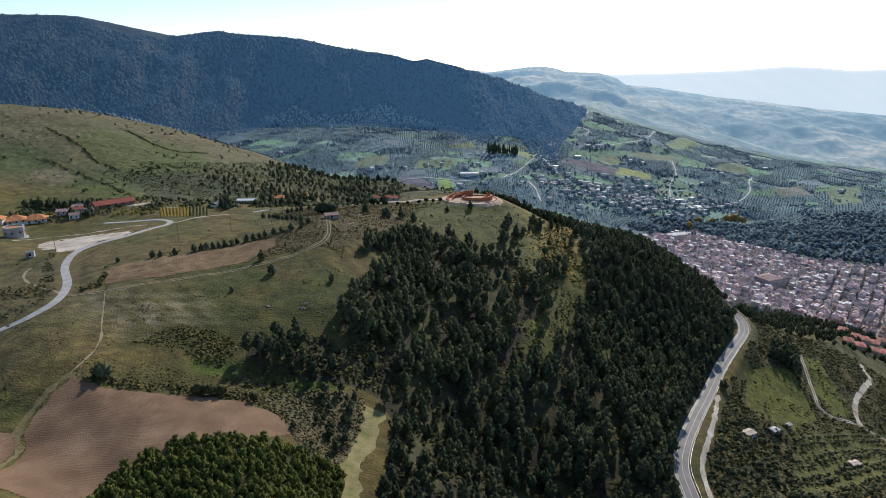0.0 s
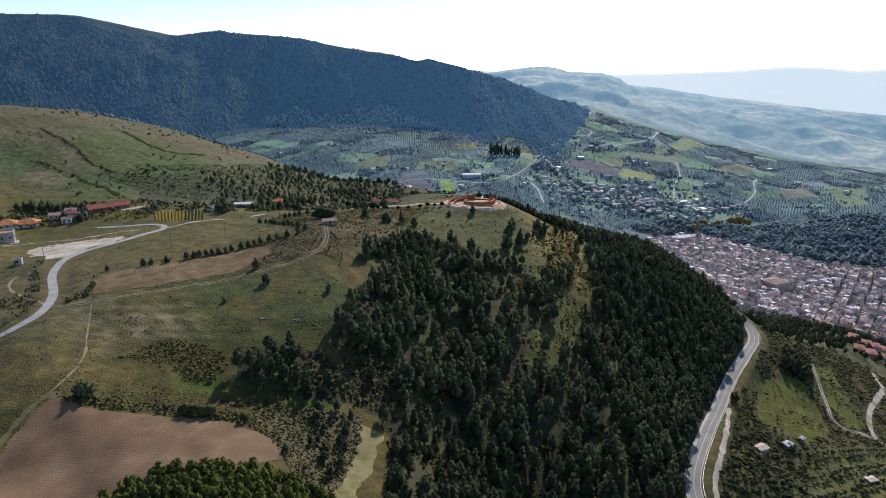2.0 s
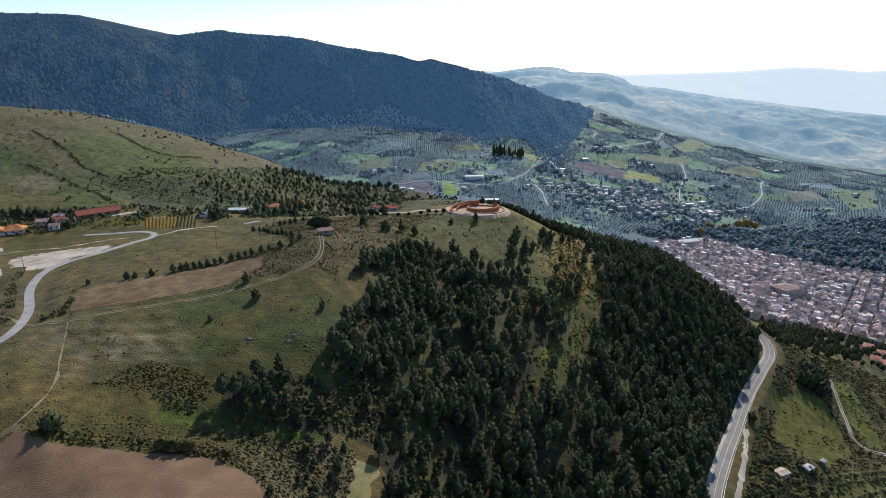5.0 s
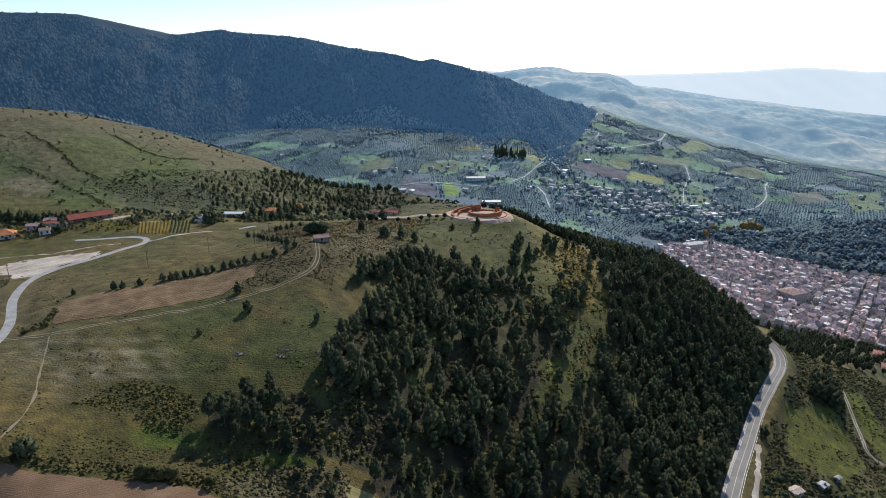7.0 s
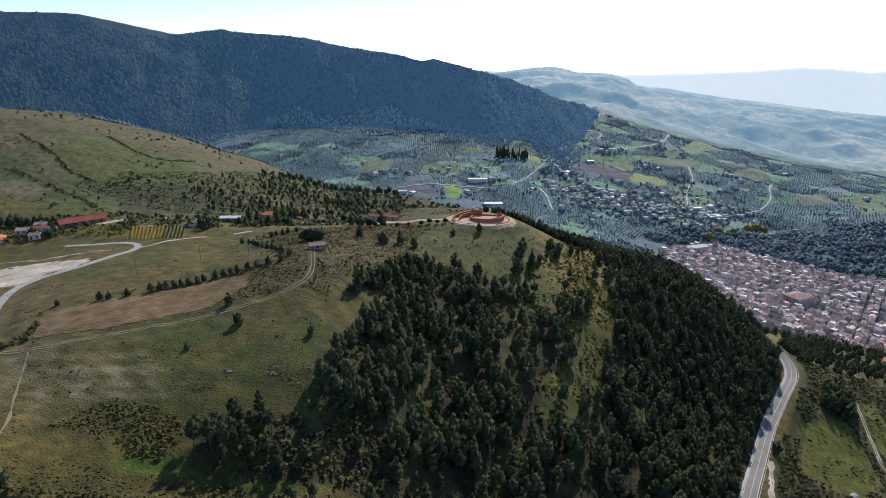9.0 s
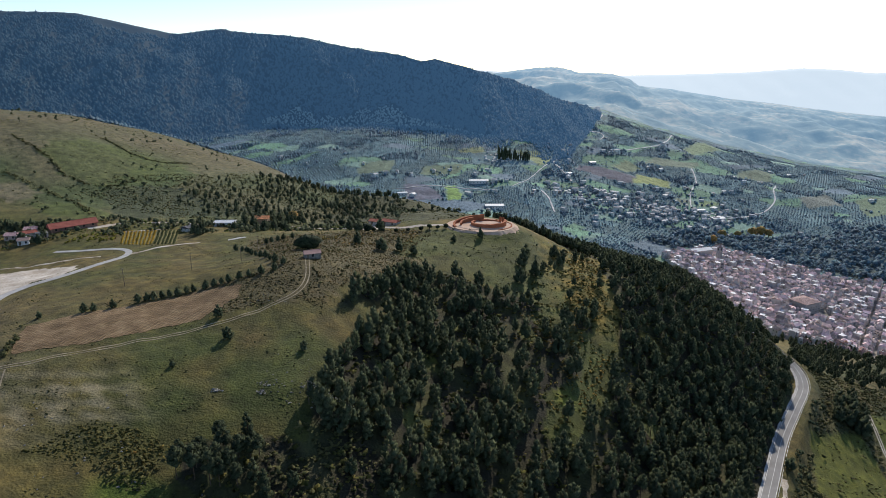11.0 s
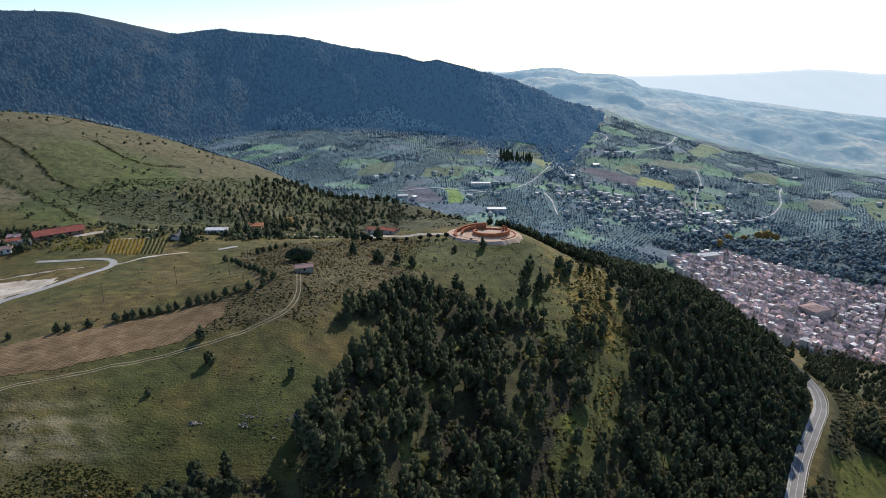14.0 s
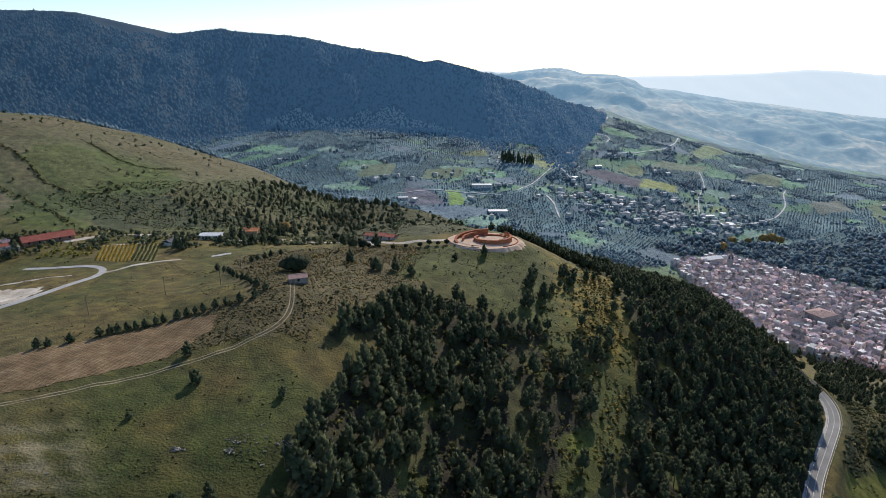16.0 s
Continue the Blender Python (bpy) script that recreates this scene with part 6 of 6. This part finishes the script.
shrubs("slope_trees", "dark small trees on the slope below the road", [(110, 180), (114, 222), (150, 278), (186, 284), (232, 258), (262, 300), (290, 330), (330, 300), (250, 220), (170, 180)], 3.3, 1.4, 4.2, PINE, 445, 0.6, 24, MEDIUM, avoid=[(road_line, 7), (smooth_line(LAYBY), 4)])
gx1, gy1 = sample_grid(GROVE, 3.9, 3.9, 25, 446)
scattered("olive_grove", "olive trees in rows on the terrace", "grove", MEDIUM, gx1, gy1, np.random.RandomState(447).uniform(1.9, 3.0, len(gx1)), [GROVE_LEAF], 448, puffy=0.1)
BELT = [(212, 408), (222, 395), (250, 408), (300, 430), (345, 455), (420, 490), (480, 560), (425, 588), (400, 620), (366, 655), (345, 640), (300, 540), (240, 440)]
bx, by = sprinkle(BELT, 6.6, 450)
keep = (np.random.RandomState(451).uniform(0, 1, len(bx)) < 0.75 + 0.4 * ripple(bx, by, 60, 452)) & clear_of(bx, by, [q for s in RED_SPOTS for q in (s, s)], 11)
scattered("tree_belt", "belt of dark pines between slope and town", "woods", [list(p) for p in LIGHT_PINES], bx[keep], by[keep], np.random.RandomState(453).uniform(0.5, 0.85, keep.sum()), [PINE, BARK], 454, puffy=0.42)
wx1, wy1 = sprinkle(BEHIND, 6.6, 455)
keep = np.random.RandomState(456).uniform(0, 1, len(wx1)) < 0.78 + 0.5 * ripple(wx1, wy1, 90, 457)
scattered("valley_wood", "dense dark trees in the gully behind the town", "woods", [[bush_shape(320 + k, 1.0, 1.1, 8, 1.2)] for k in range(5)], wx1[keep], wy1[keep], np.random.RandomState(458).uniform(4.5, 11.5, keep.sum()), [HAZY_WOOD], 459, puffy=-0.2)

MEADOW = [(-215, 200), (-215, 420), (-60, 440), (60, 415), (60, 385), (-30, 350), (-45, 300), (-38, 270), (-44, 225), (-75, 200), (-62, 178), (-125, 172), (-150, 140), (-230, 150)]
stay_off = [(lane_line, 3.4), (smooth_line(TRACK), 1.8)]
shrubs("grass_tufts", "coarse dry grass tufts over the meadow", MEADOW, 1.5, 0.35, 1.1, material("coarse_grass", [(0.075, 0.08, 0.028), (0.125, 0.108, 0.045)], size=25, fine=0.6, bump=0, island=0.5, through_light=0.3), 630, 0.16, 22, TINY, stay_off)

# the grassy hill: scattered bushes, hedge lines and a wooded flank
HILL = [(-700, 470), (-260, 470), (-150, 480), (-70, 560), (-70, 700), (-250, 820), (-700, 900)]
shrubs("hill_scrub", "low scrub on the grassy hill", HILL, 4.2, 0.7, 2.0, SHRUB, 460, 0.32, 70, TINY)
shrubs("slope_scrub", "brown-green scrub on the slope behind the ruin way", [(-95, 485), (-62, 452), (-40, 441), (2, 445), (20, 458), (70, 462), (90, 620), (-95, 620)], 2.6, 0.7, 2.0, SHRUB, 480, 0.55, 30, TINY)
shrubs("slope_bushes", "dark small trees on the slope behind the ruin way", [(-95, 485), (-40, 470), (45, 480), (60, 612), (-90, 612)], 9.5, 2.0, 4.6, PINE, 484, 0.7, 30, MEDIUM)
shrubs("hill_bushes", "dark bushes dotted over the grassy hill", HILL, 15, 1.8, 3.6, PINE, 465, 0.22, 90, MEDIUM)
shrubs("hill_thicket", "dense dark scrub on the flank of the hill", [(-290, 500), (-160, 480), (-80, 520), (-80, 620), (-150, 680), (-230, 600), (-280, 560)], 2.1, 0.8, 2.2, SHRUB, 470, 0.7, 40, TINY)
shrubs("hill_bushes", "dark bushes in the scrub of the hill flank", [(-290, 500), (-160, 480), (-80, 520), (-80, 620), (-150, 680), (-230, 600), (-280, 560)], 9, 1.4, 3.0, PINE, 472, 0.4, 40, MEDIUM)
FLANK = [(-235, 540), (-165, 485), (-110, 492), (-55, 520), (-30, 560), (-70, 640), (-120, 700), (-190, 640)]
fx1, fy1 = sprinkle(FLANK, 5.6, 475)
keep = np.random.RandomState(476).uniform(0, 1, len(fx1)) < 0.28 + 0.32 * np.clip((fx1 + 215) / 70, 0, 1) + 0.4 * ripple(fx1, fy1, 50, 477)
scattered("hill_pines", "small pines on the flank of the grassy hill", "woods", [list(p) for p in LIGHT_PINES[:4]], fx1[keep], fy1[keep], np.random.RandomState(478).uniform(0.3, 0.66, keep.sum()), [PINE, BARK], 479, puffy=0.42)
for k, (line, w) in enumerate((([(-385, 590), (-338, 560), (-313, 540), (-288, 531)], 2.5), ([(-356, 528), (-333, 520), (-310, 510), (-281, 497), (-255, 477)], 4), ([(-330, 630), (-289, 607), (-265, 611), (-246, 630)], 2.5), ([(-275, 532), (-266, 546), (-263, 561), (-245, 567)], 5))):
    c = smooth_line(line, 0.8)
    r = np.random.RandomState(480 + k)
    x, y = c[:, 0] + r.normal(0, w / 3, len(c)), c[:, 1] + r.normal(0, w / 3, len(c))
    scattered("field_hedge", "dark hedge line across the grassy hill", "hedge", SMALL, x, y, r.uniform(0.6, 1.9, len(c)), [SHRUB], 490 + k, puffy=0.1)
for k, (x, y) in enumerate(((-160, 424), (-158, 428), (-155, 424), (-163, 431), (-128, 484), (-122, 482), (-118, 487), (-113, 480), (-124, 492), (-108, 488), (-141, 462), (-136, 480))):
    put(small_tree("tall dark conifer beside the houses", "conifer", "tree", "conifers by the houses", 640 + k % 4, 9 + k % 3, 4.5, PINE, 90, 0.08), x, y)
for k, (x, y) in enumerate(((-163, 430), (-156, 421), (-122, 446), (-118, 453), (-116, 462), (-111, 455), (-124, 436), (-65, 441), (-57, 428), (-64, 453), (-146, 477), (-136, 465), (-143, 448), (-253, 414), (-266, 418), (-256, 424), (-284, 441), (-291, 443), (-298, 444), (-276, 443), (-305, 440))):
    put(small_tree("dark leafy tree in the farm gardens", "garden_tree", "tree", "trees of the farm gardens", 660 + k % 5, 4.5 + k % 4, 4.5 + k % 3, PINE, 90, 0.03), x, y)
ribbon("dirt_track", "pale track below the vineyard gardens", "track", [(-218, 434), (-206, 438), (-198, 441), (-186, 446)], 1.8, GRAVEL, 0.12, 0.3, 18, 3)
ribbon("yard", "pale paved yard beside the long barn", "yard", [(-240, 444), (-232, 452), (-226, 460)], 5.0, GRAVEL, 0.12, 0.2, 19, 3)
ribbon("yard", "pale concrete slab in the grass", "yard", [(-131, 403), (-121, 406)], 4.0, CONCRETE, 0.14, 0.1, 20, 3)
ribbon("dirt_track", "pale track behind the vineyard", "track", [(-219, 460), (-208, 466), (-190, 467), (-178, 465), (-171, 459)], 3.6, GRAVEL, 0.12, 0.3, 15, 3)
ribbon("dirt_track", "pale garden drive with a loop", "track", [(-101.7, 464), (-97, 484), (-84, 480), (-66, 451), (-42, 426)], 3.2, GRAVEL, 0.12, 0.3, 16, 3)
for k in range(13):
    put(small_tree("dark leafy tree in the row behind the villas", "garden_tree", "tree", "row of trees behind the villas", 670 + k % 4, 5.2 + k % 3, 5.0, PINE, 70, 0.03), -312 + 4.2 * k, 438 + 1.2 * (k % 3))
GARDENS = [(-310, 405), (-265, 405), (-235, 425), (-200, 425), (-170, 425), (-140, 430), (-105, 440), (-60, 450), (-60, 480), (-130, 490), (-180, 470), (-240, 475), (-310, 440)]
shrubs("garden_trees", "garden trees and bushes round the farm buildings", GARDENS, 3.6, 1.2, 4.2, PINE, 500, 0.7, 30, MEDIUM)
shrubs("garden_hedges", "low green hedges and vegetable beds by the houses", GARDENS, 2.6, 0.7, 2.0, YOUNG_PINE, 502, 0.35, 18)
shrubs("garden_shrubs", "yellow-green shrubs in the gardens", [(-235, 410), (-205, 408), (-205, 428), (-228, 432)], 2.0, 1.0, 2.2, material("lime_leaves", [(0.14, 0.16, 0.025), (0.27, 0.26, 0.045)], size=6, fine=0.5, bump=0, island=0.3, through_light=0.55), 505, 0.5, 12)
across, along = np.meshgrid((np.arange(15) + 0.5) / 15, np.arange(0, 1, 0.018))
foot_x, foot_y, head_x, head_y = -194 + 35 * across, 399 - 4 * across, -213 + 36 * across, 437 + 5 * across
vx, vy = (foot_x + (head_x - foot_x) * along).ravel(), (foot_y + (head_y - foot_y) * along).ravel()
turning = across.ravel() < 0.6
for some, label, leaf in ((turning, "orange and yellow vines in rows behind the lane", [(0.34, 0.25, 0.035), (0.5, 0.34, 0.06)]), (~turning, "grey-green young trees in rows beside the vines", [(0.075, 0.1, 0.04), (0.14, 0.16, 0.07)])):
    scattered("vine_rows", label, "vineyard", SMALL, vx[some], vy[some], np.random.RandomState(507).uniform(0.75, 1.05, some.sum()), [material("vine_leaves", leaf, size=8, fine=0.5, bump=0, island=0.3, through_light=0.55)], 508, puffy=-0.5)
sx1, sy1 = sample_grid(TERRACE_STRIP, 2.2, 6.0, 68, 509, 0.2)
scattered("vine_rows", "green vines in rows on the terrace", "vineyard", SMALL, sx1, sy1, np.random.RandomState(510).uniform(0.8, 1.2, len(sx1)), [SHRUB], 511)

# olive groves and hedges of the valley floor
rng = np.random.RandomState(76)
grids = []
for turn, odd in ((0.45, 0), (-0.55, 1)):
    k1, k2 = np.meshgrid(np.arange(-370, 430), np.arange(-120, 320))
    qx, qy = k1.ravel() * 5.0 + rng.uniform(-0.5, 0.5, k1.size), k2.ravel() * 7.4 + rng.uniform(-0.4, 0.4, k1.size)
    x, y = qx * np.cos(turn) - qy * np.sin(turn), 700 + qx * np.sin(turn) + qy * np.cos(turn)
    ok = (y > 800) & (y < 1780) & (np.abs(x / np.maximum(y, 1)) < 0.86)
    x, y = x[ok], y[ok]
    ok = patch(x, y)[0] % 2 == odd
    grids.append((x[ok], y[ok]))
ox, oy = np.concatenate([g[0] for g in grids]), np.concatenate([g[1] for g in grids])
m = (oy > 800) & (oy < 1780) & (np.abs(ox / oy) < 0.86) & ~inside(ox, oy, TOWN) & ~inside(ox, oy, BEHIND)
foot = np.array(MOUNTAIN_FOOT)
m &= (oy < np.interp(ox / np.maximum(oy, 1), foot[:, 0], foot[:, 1]) - 12) | (ox / np.maximum(oy, 1) > 0.245)
ox, oy = ox[m], oy[m]
which, gap = patch(ox, oy)
kind = KIND[which]
chance = np.select([gap < 4.5, kind == 0, kind == 4, kind == 1], [0.6, 0.82, 0.8, 0.1], 0.04)
for poly, shade in VALLEY_FIELDS:
    chance = np.where(inside(ox, oy, poly), 0.0, chance)
chance = np.where((oy > 1340) & (ox < 0.2 * oy), np.maximum(chance, 0.75), chance)
chance = np.where((ox > 45) & (ox < 175) & (oy > 1250) & (oy < 1330), 0, chance)
keep = (rng.uniform(0, 1, len(ox)) < chance) & clear_of(ox, oy, [q for s in spots for q in (s, s)], 5.5)
for line in VALLEY_LINES:
    keep &= clear_of(ox, oy, line, 7)
size = np.where(kind[keep] == 4, rng.uniform(1.7, 3.0, keep.sum()), rng.uniform(1.2, 2.0, keep.sum()))
DOT = [[tufts([(0, 0, 0.75)], [1.0], np.random.RandomState(600 + k), 0.9, 0.3)] for k in range(6)]
dark = (kind[keep] == 4) | (gap[keep] < 4.5)
scattered("olive_groves", "grey-green olive groves that cover the valley floor", "grove", DOT, ox[keep][~dark], oy[keep][~dark], size[~dark], [HAZY_OLIVE], 601, 0.2, puffy=-1.0)
scattered("valley_hedges", "dark hedges and copses between the valley fields", "hedge", DOT, ox[keep][dark], oy[keep][dark], size[dark] * 1.15, [HAZY_WOOD], 602, 0.2, puffy=-0.6)

r = np.random.RandomState(603)
tx1, ty1 = (np.repeat(np.array(spots)[:, k], 4) + r.normal(0, 9, 4 * len(spots)) for k in (0, 1))
scattered("village_trees", "dark garden trees between the valley houses", "woods", DOT, tx1, ty1, r.uniform(1.8, 3.6, len(tx1)), [HAZY_WOOD], 604, 0.2, puffy=-0.4)

# the walled graveyard with its cypresses
CYPRESS = tufts([(0, 0, z) for z in np.linspace(1.2, 11, 12)], np.concatenate([np.linspace(1.1, 1.6, 5), np.linspace(1.6, 0.5, 7)]), np.random.RandomState(610), 1.3, 0.3)


def cypress_tree():
    base = new("cypress")
    ob = new("crown", mesh_of("crown", *CYPRESS, [PINE]))
    ob.parent = base
    v, f = tube([(0, 0, -0.5), (0, 0, 3)], [0.25, 0.15])
    ob = new("trunk", mesh_of("trunk", v, f, [BARK]))
    ob.parent = base
    return tagged(base, "tall slim dark cypress in the graveyard", "tree", "cypresses of the graveyard")


model = cypress_tree()
rng = np.random.RandomState(77)
for k in range(58):
    x, y = rng.uniform(96, 160), rng.uniform(1278, 1318)
    m = Matrix.Translation((x, y, float(land(x, y)[0]))) @ Matrix.Diagonal((1.1, 1.1, rng.uniform(0.8, 1.5), 1))
    if k:
        copy_thing(model, m)
    else:
        model.matrix_basis = m
for k in range(30):
    x, y = rng.uniform(55, 125), rng.uniform(1262, 1320)
    put(part("grave_chapel", box(rng.uniform(3, 6), rng.uniform(3, 5), rng.uniform(2, 4), 0, 0, -1, 0.1), WHITE_WALL), x, y, 20)
    tagged(bpy.context.scene.objects[-1], "small pale burial chapel in the graveyard", "chapel", "burial chapels")


# ---- rocks on the meadow ----
def boulder(seed, r):
    bm = bmesh.new()
    bmesh.ops.create_icosphere(bm, subdivisions=2, radius=r)
    for v in bm.verts:
        v.co *= 1 + 0.7 * noise.noise(v.co * (1.6 / r) + Vector((seed, 0, 0)))
        v.co.z *= 0.65
    return bm


rocks = []
for k in range(5):
    ob = part("boulder", boulder(k * 3.7, 0.8), ROCK)
    rocks.append(tagged(ob, "weathered grey limestone boulder in the grass", "rock", "limestone boulders"))
rng = np.random.RandomState(78)
CAIRNS = [(-72.4, 229.5, 0.9, 16), (-59, 234.5, 1.0, 10), (-58.2, 231.2, 0.9, 14), (-55, 237, 4, 6), (-45, 243, 2.5, 7), (-43, 236, 3, 12), (-68, 186, 3, 10), (-60, 194, 4, 10), (-112, 216, 12, 14), (-70, 285, 5, 8), (-52, 234, 2.5, 8), (-46, 231, 3.2, 14)]
STONY = [(-80, 194, 2.2, 8), (-90, 205, 2, 5), (-50, 245, 4, 7), (-100, 196, 8, 8), (-110, 205, 9, 6), (-55, 183, 3, 8), (64, 421, 9, 20), (56, 412, 8, 12), (-8, 418, 3, 10), (-190, 282, 8, 10)]
n = 0
for cx0, cy0, spread, count in CAIRNS + STONY:
    for _ in range(count):
        x, y = rng.normal(cx0, spread), rng.normal(cy0, spread * 0.6)
        m = Matrix.Translation((x, y, float(land(x, y)[0]) + 0.05)) @ Matrix.Rotation(rng.uniform(0, 6), 4, "Z") @ Matrix.Diagonal((rng.uniform(0.25, 0.85), rng.uniform(0.25, 0.85), rng.uniform(0.3, 0.8), 1))
        if n < 5:
            rocks[n].matrix_basis = m
        else:
            copy_thing(rocks[n % 5], m)
        n += 1


# ---- poles, huts on the slope ----
def pole(h):
    bm = bmesh.new()
    bmesh.ops.create_cone(bm, segments=8, radius1=0.14, radius2=0.09, depth=h + 1, cap_ends=True, matrix=Matrix.Translation((0, 0, h / 2 - 0.5)))
    return bm


for k, (x, y) in enumerate(((-140, 305), (-119, 325), (-98, 332), (-98, 357), (-203, 300), (-43, 229))):
    base = new("utility_pole")
    part("mast", pole(8.5), WOOD, base)
    part("cross_arm", box(1.6, 0.12, 0.14, 0, 0, 7.9, 0.01), WOOD, base)
    for dx in (-0.65, 0, 0.65):
        part("insulator", box(0.1, 0.1, 0.22, dx, 0, 8.04, 0.02), DARK_GLASS, base)
    put(tagged(base, "slim weathered wooden utility pole", "pole", "poles across the meadow"), x, y, 30)
for k in range(3):
    ends = [(-43 + 0.5 * (k - 1), 229 + 0.4 * (k - 1)), (-28 + 0.5 * (k - 1), 225 + 0.4 * (k - 1))]
    za, zb = float(land(*ends[0])[0]) + 8.2, float(land(*ends[1])[0]) + 9.5
    pts = [(ends[0][0] + (ends[1][0] - ends[0][0]) * s, ends[0][1] + (ends[1][1] - ends[0][1]) * s, za + (zb - za) * s - 1.6 * s * (1 - s)) for s in np.linspace(0, 1, 13)]
    tagged(new("power_cable", mesh_of("power_cable", *tube(pts, [0.016] * 13, 4), [STEEL])), "thin sagging power cable strung from the pole", "cable", "power cables")
BUFF_ROOF = material("buff_roof", [(0.52, 0.41, 0.33), (0.74, 0.62, 0.53)], size=2, fine=0.4, bump=0.3, each=0.2)
for x, y, a, w, d, r in ((159, 270, 25, 6.0, 4.4, BUFF_ROOF), (180, 282.5, 30, 4.6, 3.4, PALE_ROOF), (193, 291, 30, 2.6, 2.0, PALE_ROOF), (217, 269, 15, 5, 3.4, BUFF_ROOF)):
    put(house("tin_shed", "low shed with a pale corrugated roof among trees", "shed", "sheds on the slope", w, d, 2.2, PLASTER, r, 0.2, 0.35, windows=1, floors=1, chimney=False, sunk=3), x, y, a)
